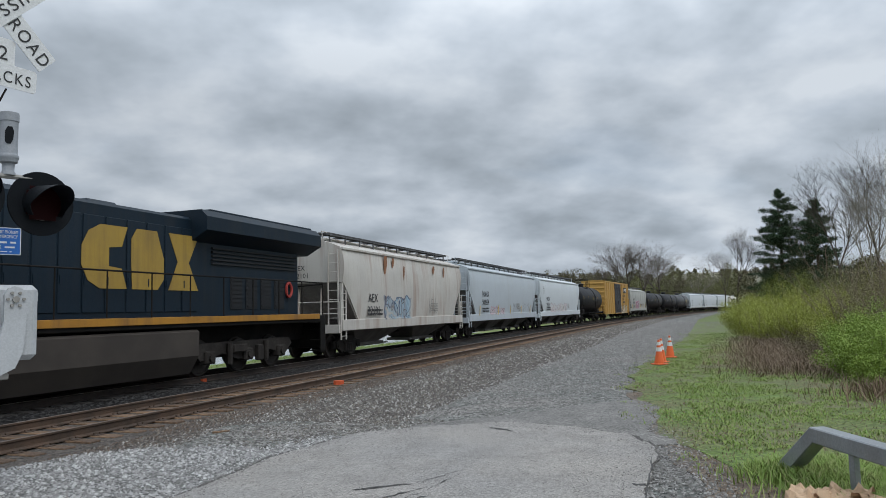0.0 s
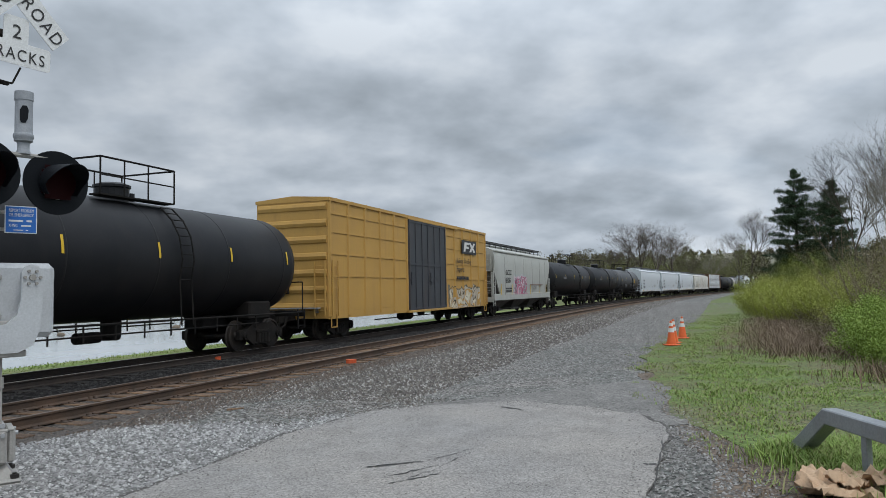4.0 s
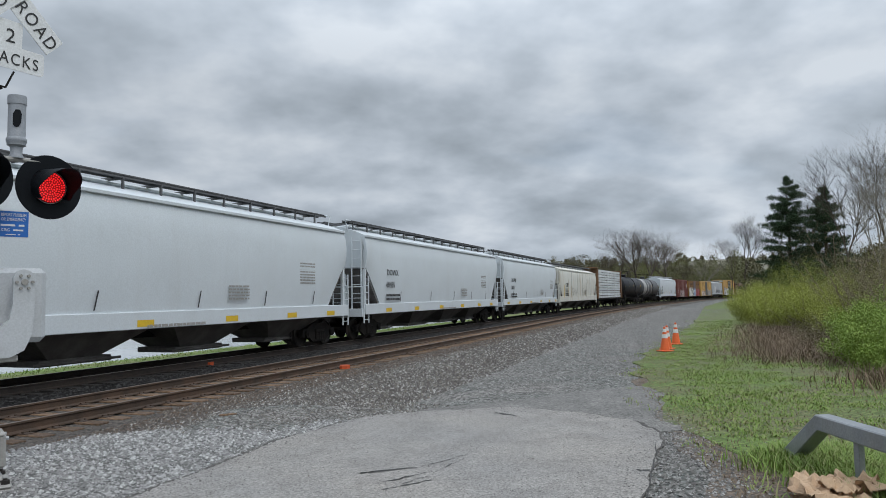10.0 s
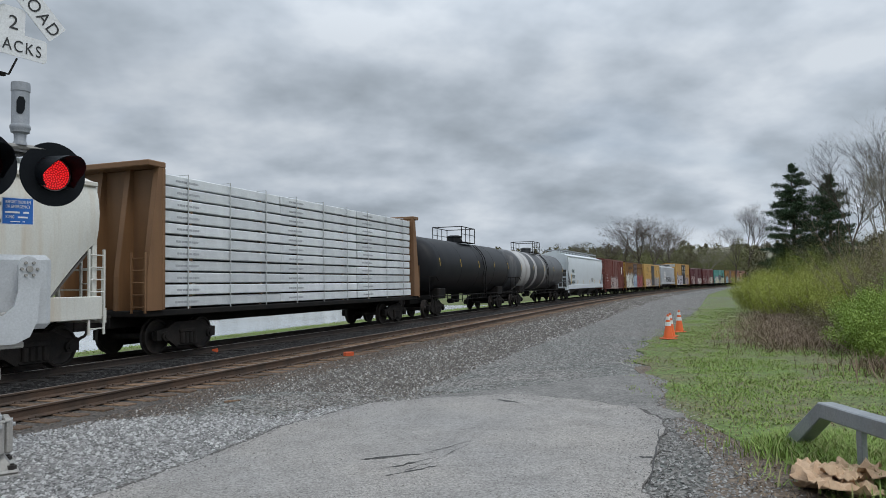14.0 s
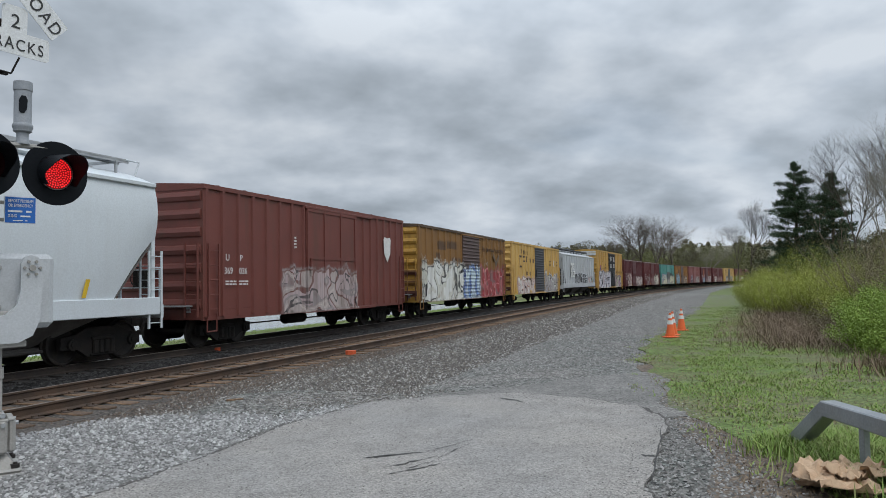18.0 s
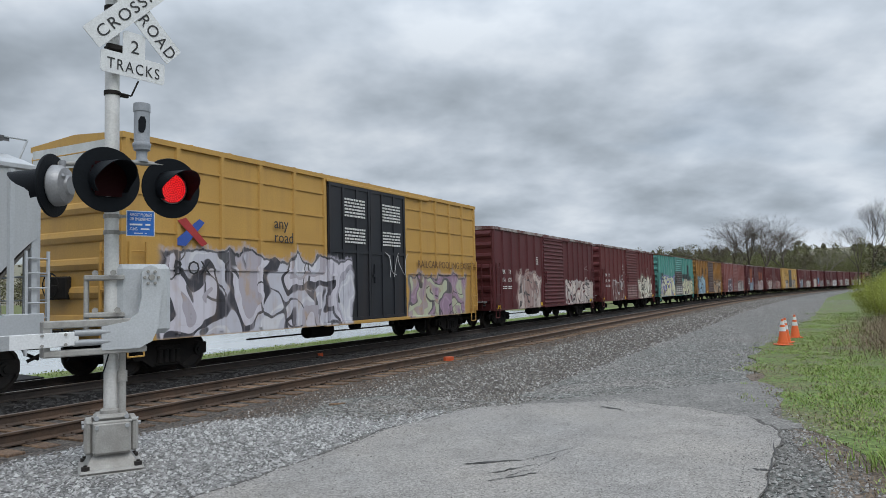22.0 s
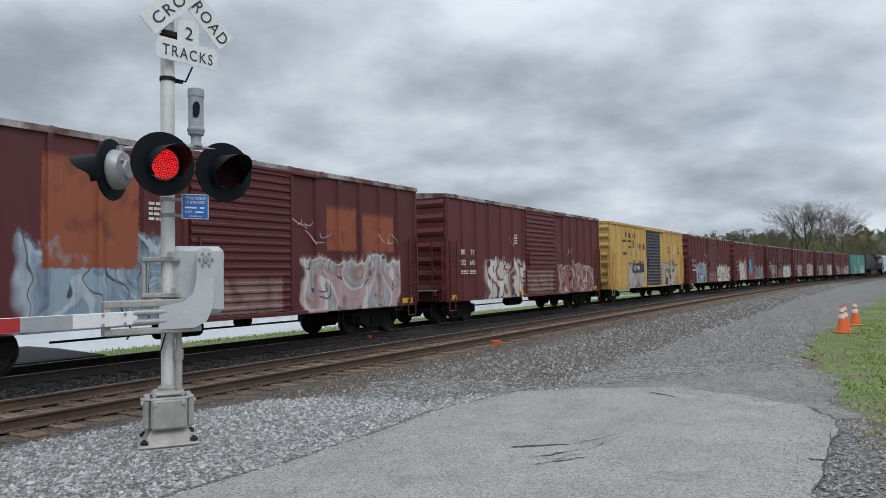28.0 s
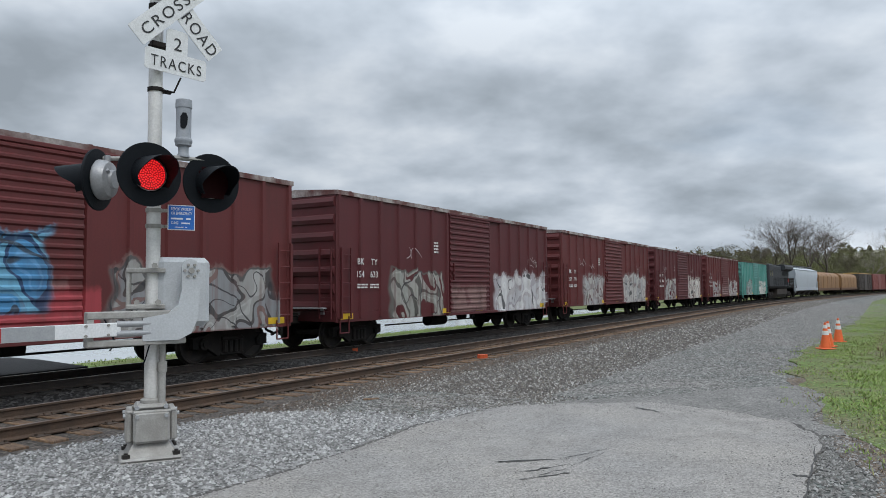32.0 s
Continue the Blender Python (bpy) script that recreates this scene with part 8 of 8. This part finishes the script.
xy = np.column_stack([left + NP.uniform(-0.06, 1, n) * (6.5 + yy * 0.25), yy])
patch = np.array([noise.noise(Vector((x * 0.55, y * 0.55, 4.0))) + 0.6 * noise.noise(Vector((x * 1.9, y * 1.9, 9.0))) for x, y in xy])
edge_fade = np.clip((xy[:, 0] - left + 0.1) / 0.9, 0.0, 1)
keep = (patch > -0.16) & (NP.uniform(0, 1, n) < 0.12 + 0.88 * edge_fade)
xy, patch = xy[keep], patch[keep]
per = 12
root = np.repeat(xy, per, 0) + NP.normal(0, 0.055, (len(xy) * per, 2)) * (1 + np.repeat(xy[:, 1:2], per, 0) / 22)
tall = np.clip(0.55 + 0.8 * np.repeat(patch, per), 0.35, 1.3)
v_, f_ = blades(len(root), root, 0.018, 0.058, 0.0064, 11, 1.8)
v_[:, 2] = np.where(v_[:, 2] > 0, v_[:, 2] * np.repeat(tall, 5), v_[:, 2])
stuff("grass", fast_mesh("grass", v_, f_, grass_leaf), "short patchy green spring grass", "grass")
n = 15000
yy = 4.2 + 22 * NP.uniform(0, 1, n) ** 1.6
left = np.interp(yy, [4, 5.2, 6.4, 8.4, 10.2, 12.7, 15.4, 18.6, 24.5, 34], [3.3, 3.4, 3.9, 4.65, 5.2, 6.3, 7.6, 9.6, 13.5, 20])
xy = np.column_stack([left + NP.uniform(0, 1, n) ** 1.3 * (5 + yy * 0.3), yy])
v_, f_ = blades(n, xy, 0.012, 0.035, 0.006, 17, 2.2)
stuff("leaf_litter", fast_mesh("leaf_litter", v_, f_, dead_leaf), "brown withered stalks and leaf litter in the grass", "grass")
# longer grass by the guard rail
n = 16000
xy = np.column_stack([NP.normal(4.85, 0.30, n), NP.uniform(4.0, 6.5, n)])
v_, f_ = blades(n, xy, 0.06, 0.17, 0.006, 12, 1.6)
stuff("tall_grass", fast_mesh("tall_grass", v_, f_, grass_leaf), "long green grass under the guard rail", "grass")
# strip by the pond
xy, s, d = along_strip(16000, -12, 60, 16.8, 19.2, 0.4)
v_, f_ = blades(len(xy), xy, 0.02, 0.06, 0.012, 13)
v_[:, 2] -= 0.35
stuff("verge_grass", fast_mesh("verge_grass", v_, f_, grass_leaf), "short green grass beside the pond", "grass")


def tree_wood(seed, height, levels=5, spread=0.55, trunk_r=None, lean=0.0, first=0.35, kids=(3, 4), seg0=5):
    """Trunk and limbs as tapered tubes; also the ends of its twigs."""
    r = random.Random(seed)
    v, f, tips = [], [], []

    def limb(p, w, ln, rad, lev):
        seg = 5 if lev < 2 else 3
        steps = 3 if lev < 3 else 2
        rings = []
        for i in range(steps + 1):
            rr = rad * (1 - 0.45 * i / steps)
            uu = w.orthogonal().normalized()
            nn = w.cross(uu)
            rings.append(len(v))
            for k in range(seg):
                a = 6.283 * k / seg
                v.append(tuple(p + (uu * math.cos(a) + nn * math.sin(a)) * rr))
            if i < steps:
                q = w + Vector((r.uniform(-1, 1), r.uniform(-1, 1), r.uniform(-0.3, 0.6))) * 0.16
                w = q.normalized()
                p = p + w * (ln / steps)
                if lev > 0 or i > 0:
                    if lev < levels and lev > 0 and r.random() < 0.75:
                        branch(p, w, ln, rad * (1 - 0.45 * i / steps), lev, 1)
        for a, b in zip(rings, rings[1:]):
            for k in range(seg):
                f.append((a + k, a + (k + 1) % seg, b + (k + 1) % seg, b + k))
        if lev < levels:
            branch(p, w, ln, rad * 0.6, lev, r.randint(*kids))
        else:
            tips.append(tuple(p))

    def branch(p, w, ln, rad, lev, cnt):
        for _ in range(cnt):
            q = (w + Vector((r.uniform(-1, 1), r.uniform(-1, 1), r.uniform(-0.35, 0.75))) * spread * (1.0 + 0.25 * lev)).normalized()
            limb(p, q, ln * r.uniform(0.55, 0.82), rad * r.uniform(0.55, 0.8), lev + 1)

    tr = trunk_r or height * 0.0125
    limb(Vector((0, 0, -0.3)), Vector((lean, 0, 1)).normalized(), height * first, tr, 0)
    return v, f, tips


def mesh_of(name, v, f, mat):
    me = bpy.data.meshes.new(name)
    me.from_pydata(v, [], f)
    me.materials.append(mat)
    return me


def leaf_cloud(tips, per, spread, size, seed, droop=0.0):
    """Small leaves round the twig ends."""
    r = np.random.RandomState(seed)
    t = np.repeat(np.asarray(tips), per, 0)
    n = len(t)
    p = t + r.normal(0, spread, (n, 3))
    a, b = r.normal(0, 1, (n, 3)), r.normal(0, 1, (n, 3))
    a /= np.linalg.norm(a, axis=1)[:, None]
    b -= (a * b).sum(1)[:, None] * a
    b /= np.linalg.norm(b, axis=1)[:, None]
    sz = (size * r.uniform(0.6, 1.4, n))[:, None]
    v = np.stack([p - a * sz, p + b * sz * 0.5, p + a * sz, p - b * sz * 0.5], 1).reshape(-1, 3)
    return v, (np.arange(n) * 4)[:, None] + [0, 1, 2, 3]


bark = material("bark_grey", (0.095, 0.078, 0.066), 0.95, second=(0.07, 0.06, 0.05), amount=0.8, scale=3, grain=20, bump=0.5)
bark_pale = material("bark_pale", (0.32, 0.29, 0.25), 0.95, second=(0.2, 0.18, 0.16), amount=0.8, scale=3, grain=20, bump=0.4)
twig_brown = material("twig_brown", (0.20, 0.155, 0.115), 0.95, second=(0.31, 0.25, 0.19), amount=0.7, scale=2)
needle = island_mat("pine_needle", [(0.020, 0.050, 0.018), (0.030, 0.070, 0.024), (0.045, 0.085, 0.03), (0.016, 0.038, 0.016)], 0.8, bump=0)
spring_leaf = island_mat("spring_leaf", [(0.38, 0.425, 0.06), (0.32, 0.37, 0.055), (0.42, 0.46, 0.075), (0.34, 0.37, 0.065)], 0.75, bump=0)
lush_leaf = island_mat("lush_leaf", [(0.27, 0.40, 0.055), (0.20, 0.31, 0.04), (0.35, 0.47, 0.08), (0.24, 0.35, 0.055)], 0.7, bump=0)
bud_leaf = island_mat("bud_leaf", [(0.21, 0.175, 0.095), (0.17, 0.14, 0.075), (0.24, 0.21, 0.10), (0.18, 0.14, 0.10)], 0.85, bump=0)


def at_angle(deg, dist):
    return dist * math.sin(radians(deg)), dist * math.cos(radians(deg))


def bare_tree(seed, deg, dist, height, label, buds=0, mat=None, levels=5, spread=0.5, kids=(3, 4), first=0.33, wide=1.0, thick=0.0125):
    x, y = at_angle(deg, dist)
    t = thing("bare_tree", label, "tree", pose(x, y, -0.3, 0, 0, seed * 47 % 360), "leafless spring trees")
    v, f, tips = tree_wood(seed, height, levels, spread, trunk_r=height * thick, kids=kids, first=first)
    top = max(p[2] for p in v)
    k = height / top
    part("trunk", mesh_of("trunk", [(p[0] * k * wide, p[1] * k * wide, p[2] * k) for p in v], f, mat or bark), mat or bark, t, "bare branching trunk and limbs")
    if buds:
        lv, lf = leaf_cloud(np.array(tips) * k, buds * 2, height * 0.012, height * 0.0028, seed)
        part("crown", fast_mesh("crown", lv, lf, bud_leaf), bud_leaf, t, "thin budding crown")
    return t


def pine(seed, deg, dist, height, width):
    x, y = at_angle(deg, dist)
    t = thing("pine_tree", "dark green pine with ragged layered branches", "tree", pose(x, y, -0.3))
    r = random.Random(seed)
    v, f = [], []
    b = Build().tube((0, 0, -0.2), (0.1, 0, height * 0.55), height * 0.018, height * 0.012, 8).tube((0.1, 0, height * 0.55), (0.0, 0.1, height * 0.98), height * 0.012, 0.03, 8)
    tips = []
    z = height * 0.14
    while z < height * 0.985:
        u = (z / height - 0.14) / 0.86
        reach = width * (1 - u) ** 0.62 * (0.62 + 0.38 * math.sin(min(1, u * 3 + 0.35) * 1.57)) * (1.0 - 0.75 * max(0.0, u - 0.86) / 0.14) + 0.1
        for _ in range(r.randint(4, 7)):
            a, ln = r.uniform(0, 6.283), reach * r.uniform(0.45, 1.2)
            e = Vector((math.cos(a) * ln, math.sin(a) * ln, z + ln * r.uniform(-0.05, 0.28)))
            b.tube((0, 0, z), tuple(e), 0.05, 0.015, 4, False)
            m = max(2, int(ln / 0.22))
            for k in range(m):
                q = (k + 1) / m
                if q > 0.3:
                    w2 = 0.42 * ln * (1 - abs(q - 0.7)) * 0.6
                    for _ in range(3):
                        tips.append((e.x * q + r.uniform(-w2, w2), e.y * q + r.uniform(-w2, w2), z + (e.z - z) * q + r.uniform(-0.04, 0.14)))
        z += height * r.uniform(0.028, 0.048)
    part("trunk", b, bark, t)
    lv, lf = leaf_cloud(tips, 20, 0.15, 0.09, seed)
    part("crown", fast_mesh("crown", lv, lf, needle), needle, t, "dark needled branches")
    return t


def shrub(seed, x, y, h, w, leaf, label, stems=14, leaves=26, size=0.05, wood=None, name="shrub", flare=0.45):
    """A thicket of thin stems from the ground with small leaves."""
    r = random.Random(seed)
    t = thing(name, label, "shrub", pose(x, y, -0.02), "shrubs beside the drive")
    b, tips = Build(), []
    for _ in range(stems):
        a, q = r.uniform(0, 6.283), r.uniform(0, 0.35) * w
        p = Vector((math.cos(a) * q, math.sin(a) * q, -0.05))
        a2 = a + r.uniform(-0.6, 0.6)
        w_ = Vector((math.cos(a2) * flare, math.sin(a2) * flare, 1.0)).normalized()
        ln, rad = h * r.uniform(0.6, 1.12), 0.014 * r.uniform(0.7, 1.5)
        for k in range(4):
            w_ = (w_ + Vector((r.uniform(-0.3, 0.3), r.uniform(-0.3, 0.3), r.uniform(-0.12, 0.1)))).normalized()
            e = p + w_ * ln / 4
            b.tube(p, e, rad, rad * 0.75, 4, False)
            for _ in range(3):
                tw = (w_ + Vector((r.uniform(-1, 1), r.uniform(-1, 1), r.uniform(-0.2, 0.7))) * 0.7).normalized()
                te = e + tw * ln * r.uniform(0.1, 0.24)
                b.tube(e, te, rad * 0.5, rad * 0.2, 3, False)
                tips.append(tuple(te))
                tips.append(tuple(e.lerp(te, 0.55)))
            p, rad = e, rad * 0.75
    part("brushwood", b, wood or twig_brown, t, "thin brown stems")["kind"] = "stuff"
    if leaves:
        lv, lf = leaf_cloud(tips, leaves, h * 0.085, size, seed)
        part("foliage", fast_mesh("foliage", lv, lf, leaf), leaf, t, "small spring leaves")
    return t


# shrubs along the bank: bright green, yellow-green, bare brown thicket
SH = random.Random(4)
for k, (x, y, h, w) in enumerate(((11.9, 13.2, 0.95, 1.1), (13.1, 14.3, 1.15, 1.2), (12.9, 12.6, 1.05, 1.2), (14.3, 13.6, 1.3, 1.3), (15.2, 15.4, 1.4, 1.4), (14.2, 15.6, 1.1, 1.2), (11.0, 12.0, 0.5, 0.7))):
    shrub(300 + k, x, y, h, w, lush_leaf, "leafy bright green shrub on the bank", 22, 40, 0.021)
for k, (x, y, h, w) in enumerate(((24.5, 35.5, 1.5, 2.2), (22.0, 31.0, 1.6, 2.4), (25.5, 33.0, 2.5, 2.6), (19.8, 26.8, 1.6, 2.2), (22.5, 27.5, 2.4, 2.6), (18.6, 22.8, 1.5, 2.2), (28.0, 39.0, 1.8, 2.4), (26.5, 29.5, 2.8, 2.8), (33, 47, 1.9, 2.6), (16.6, 19.4, 1.2, 1.8), (20.6, 24.6, 1.8, 2.2))):
    shrub(320 + k, x, y, h, w, spring_leaf, "yellow-green budding shrub on the bank", 30, 34, 0.021)
for k in range(16):
    t = k / 15
    x, y = 13.6 + 9.0 * t + SH.uniform(-0.7, 0.7), 17.0 + 12.5 * t + SH.uniform(-0.7, 0.7)
    shrub(350 + k, x + 0.8, y - 0.4, SH.uniform(0.7, 1.25), 2.2, bud_leaf, "bare brown thicket of thin stems", 34, 3, 0.025, flare=1.3)
for k in range(12):
    x, y = SH.uniform(16.5, 24), SH.uniform(12.5, 21)
    shrub(370 + k, x, y, SH.uniform(2.2, 3.6), 2.0, bud_leaf, "tall grey-brown brush with few buds", 30, 14, 0.020)
# dead grass at the foot of the thicket
n = 26000
t_ = NP.uniform(0, 1, n)
xy = np.column_stack([11.6 + 10.5 * t_ + NP.normal(0, 0.95, n), 14.6 + 14.6 * t_ + NP.normal(0, 0.95, n)])
v_, f_ = blades(n, xy, 0.06, 0.34, 0.006, 15, 3.0)
stuff("dead_grass", fast_mesh("dead_grass", v_, f_, dead_leaf), "matted brown dead grass below the shrubs", "grass")
n = 5000
xy = np.column_stack([NP.normal(11.3, 0.9, n), NP.normal(10.4, 0.7, n)])
v_, f_ = blades(n, xy, 0.08, 0.35, 0.008, 16, 1.3)
stuff("dead_grass", fast_mesh("dead_grass", v_, f_, dead_leaf), "brown fallen stems at the bank's foot", "grass")

# trees
pine(401, 37.2, 104, 16.8, 4.7)
pine(402, 39.5, 100, 14.8, 3.9)
bare_tree(411, 41.0, 92, 19.0, "tall leafless tree behind the pines", 0)
bare_tree(412, 43.2, 88, 19.5, "tall leafless tree behind the pines", 0)
bare_tree(413, 38.9, 120, 18.0, "leafless tree among the pines", 0)
bare_tree(414, 34.0, 130, 15.5, "leafless round-crowned tree beside the pines", 0, spread=0.6)
bare_tree(415, 33.2, 150, 13.0, "leafless tree at the wood's edge", 0, spread=0.6)
bare_tree(416, 42.4, 70, 13.0, "grey leafless tree over the brush", 0, bark_pale)
bare_tree(417, 44.5, 75, 16.0, "grey leafless tree over the brush", 0)
# lighter copy of the bark: haze of distance put into the colour
hazed_bark = material("hazed_bark", (0.13, 0.105, 0.09), 0.95, second=(0.095, 0.08, 0.07), amount=0.8, scale=2, grain=12)
for seed, deg, dist, hgt in ((421, 25.2, 246, 21.5), (422, 26.3, 238, 24.5), (423, 27.6, 242, 24.0), (428, 28.8, 236, 20.5), (429, 24.3, 262, 18.0)):
    bare_tree(seed, deg, dist, hgt, "broad leafless tree behind the train", 0, hazed_bark, levels=5, spread=0.62, kids=(3, 4), first=0.25, wide=1.25, thick=0.0125)
bare_tree(424, 21.4, 270, 17.5, "leafless tree on the far bank", 0, spread=0.6)
bare_tree(425, 23.2, 290, 17.0, "leafless tree on the far bank", 0, spread=0.6)
bare_tree(426, 31.0, 215, 12.5, "pale-barked leafless tree behind the train", 0, bark_pale)
bare_tree(427, 30.0, 260, 15.0, "leafless tree behind the train", 0, spread=0.6)

# far woods: low trees and brush, and the hill behind them
wood_leaf = island_mat("far_wood", [(0.17, 0.155, 0.085), (0.13, 0.115, 0.08), (0.21, 0.20, 0.085), (0.15, 0.12, 0.09), (0.14, 0.15, 0.068)], 0.95, bump=0)
def woods(name, bx, by, h0, h1, seed, per, label, leaf=wood_leaf, size=0.35, base=-0.4):
    r = np.random.RandomState(seed)
    n = len(bx)
    h = r.uniform(h0, h1, n)
    t = np.repeat(np.arange(n), per)
    u, q = r.uniform(0, 1, len(t)) ** 0.8, r.uniform(0, 6.283, len(t))
    wide = h[t] * 0.30 * np.sqrt(np.clip(1 - (2 * u - 0.9) ** 2 * 0.85, 0.05, 1)) * np.sqrt(r.uniform(0, 1, len(t)))
    p = np.column_stack([bx[t] + np.cos(q) * wide, by[t] + np.sin(q) * wide, base + u * h[t]])
    lv, lf = leaf_cloud(p, 1, 0.12, size, seed + 1)
    return stuff(name, fast_mesh(name, lv, lf, leaf), label, "woods")
def strip_woods(name, n, s0, s1, d0, d1, h0, h1, seed, per, label, leaf=wood_leaf, size=0.35):
    xy, _, _ = along_strip(n, s0, s1, d0, d1)
    return woods(name, xy[:, 0], xy[:, 1], h0, h1, seed, per, label, leaf, size)
def ring_woods(name, n, deg0, deg1, r0, r1, h0, h1, seed, per, label, leaf=wood_leaf, size=0.5, base=-0.4):
    a, dist = np.radians(NP.uniform(deg0, deg1, n)), NP.uniform(r0, r1, n)
    return woods(name, dist * np.sin(a), dist * np.cos(a), h0, h1, seed, per, label, leaf, size, base)
olive = island_mat("olive_brush", [(0.18, 0.19, 0.065), (0.14, 0.145, 0.058), (0.22, 0.23, 0.075), (0.16, 0.135, 0.08)], 0.9, bump=0)
ring_woods("far_woods", 190, 20.5, 35, 270, 400, 10, 17, 68, 1000, "olive budding woods where the line curves away", olive, 0.19)
ring_woods("far_woods", 70, 34.4, 45, 115, 190, 5.5, 9.5, 69, 480, "brown-green young woods behind the bank", wood_leaf, 0.19)
strip_woods("far_woods", 190, 235, 500, 30, 120, 10, 16, 61, 1000, "budding brown-green woods behind the railway", size=0.17)
ring_woods("far_woods", 170, -50, 16, 300, 420, 9, 14, 62, 330, "budding brown-green woods across the pond")
strip_woods("far_woods", 150, 90, 340, -90, -18, 7, 11, 63, 480, "brown brush and young trees behind the bank", size=0.26)
strip_woods("far_brush", 170, 150, 420, 21, 34, 2.5, 6.0, 64, 520, "olive green brush beside the railway", olive, 0.16)
strip_woods("far_brush", 46, 95, 260, -15, -9, 1.5, 3.5, 67, 260, "olive green brush along the drive's far end", olive, 0.16)
hill_mat = material("hill_wood", (0.22, 0.20, 0.15), 0.95, second=(0.18, 0.19, 0.13), amount=0.8, scale=0.03, grain=0.6, grain_amt=0.5, bump=1.0)
hv, hf, m = [], [], 90
for i in range(m):
    a = radians(-75 + 150 * i / (m - 1))
    top = 21 + 5 * noise.noise(Vector((i * 0.11, 0, 2))) + 2 * noise.noise(Vector((i * 0.5, 0, 5)))
    for dist, z in ((430, -1), (520, top * 0.7), (640, top * 1.35), (900, top)):
        hv.append((dist * math.sin(a), dist * math.cos(a), z))
hf = [(i * 4 + j, (i + 1) * 4 + j, (i + 1) * 4 + j + 1, i * 4 + j + 1) for i in range(m - 1) for j in range(3)]
tagged(new("backdrop_hill", mesh_of("backdrop_hill", hv, hf, hill_mat)), "low wooded hill along the horizon", "hill", kind="structure")
ring_woods("hill_trees", 420, -40, 50, 560, 660, 6, 10, 66, 90, "bare trees along the far ridge", size=0.9, base=21.0)

# geese on the pond's edge
goose_dark = material("goose_dark", (0.06, 0.05, 0.045), 0.8, second=(0.12, 0.10, 0.08), amount=0.6, scale=12)
goose_brown = material("goose_brown", (0.20, 0.16, 0.12), 0.85, second=(0.12, 0.10, 0.08), amount=0.6, scale=12)
def goose(s, d, turn):
    p, _ = on_track(s, d)
    gz = thing("goose", "brown goose with a dark neck floating on the pond", "goose", pose(p.x, p.y, -0.60, 0, 0, turn), "geese by the pond")
    part("body", shared("goose_body", lambda: Build().lathe([(0.001, -0.30), (0.07, -0.24), (0.13, -0.08), (0.14, 0.06), (0.09, 0.2), (0.001, 0.26)], "x", 12, (0, 0, 0.24)), 50), goose_brown, gz)
    part("neck", shared("goose_neck", lambda: Build().tube((0.18, 0, 0.28), (0.28, 0, 0.56), 0.045, 0.03, 8), 50), goose_dark, gz)
    part("head", shared("goose_head", lambda: Build().lathe([(0.001, 0.22), (0.045, 0.26), (0.04, 0.33), (0.018, 0.38), (0.001, 0.41)], "x", 8, (0, 0, 0.58)), 50), goose_dark, gz)
    for y in (-0.05, 0.05):
        part("leg", shared("goose_leg", lambda: Build().tube((0, 0, 0.0), (0.02, 0, 0.16), 0.012, seg=5)), goose_dark, gz, at=pose(0, y, 0))
for s_, d_, t_ in ((38.0, 32.0, 10), (41.0, 31.0, 40), (30.0, 33.0, 150), (46.0, 30.0, 190)):
    goose(s_, d_ + 0.6, t_)


def motions():
    """Rolls every car along the line."""
    for car, mid, length in TRAIN:
        rows = []
        for t in range(0, 33):
            s = rolled(t) + mid
            a, _ = on_track(s - length * 0.33, FAR_D)
            b, _ = on_track(s + length * 0.33, FAR_D)
            m = (a + b) / 2
            w = b - a
            rows.append((t, Matrix.Translation((m.x, m.y, RAIL_Z)) @ Matrix.Rotation(math.atan2(w.y, w.x), 4, "Z")))
        walk(car, rows)
    # wheels turn while their car passes
    place = {car.name: mid for car, mid, _ in TRAIN}
    for axle, car, x in AXLES:
        at = axle.matrix_basis.copy()
        mid = place.get(car.name)
        if mid is None:
            continue
        rows = [(0.0, at)]
        for k in range(1, 960):
            t = k / 30.0
            s = rolled(t) + mid + x
            if -11 < s < 24:
                rows.append((t, at @ Matrix.Rotation(s / 0.457, 4, "Y")))
        if len(rows) > 1:
            rows[0] = (0.0, rows[1][1])
            rows.append((32.0, rows[-1][1]))
            walk(axle, rows)
    # the lamps wink in turn: added slats open and close over ever-lit lenses
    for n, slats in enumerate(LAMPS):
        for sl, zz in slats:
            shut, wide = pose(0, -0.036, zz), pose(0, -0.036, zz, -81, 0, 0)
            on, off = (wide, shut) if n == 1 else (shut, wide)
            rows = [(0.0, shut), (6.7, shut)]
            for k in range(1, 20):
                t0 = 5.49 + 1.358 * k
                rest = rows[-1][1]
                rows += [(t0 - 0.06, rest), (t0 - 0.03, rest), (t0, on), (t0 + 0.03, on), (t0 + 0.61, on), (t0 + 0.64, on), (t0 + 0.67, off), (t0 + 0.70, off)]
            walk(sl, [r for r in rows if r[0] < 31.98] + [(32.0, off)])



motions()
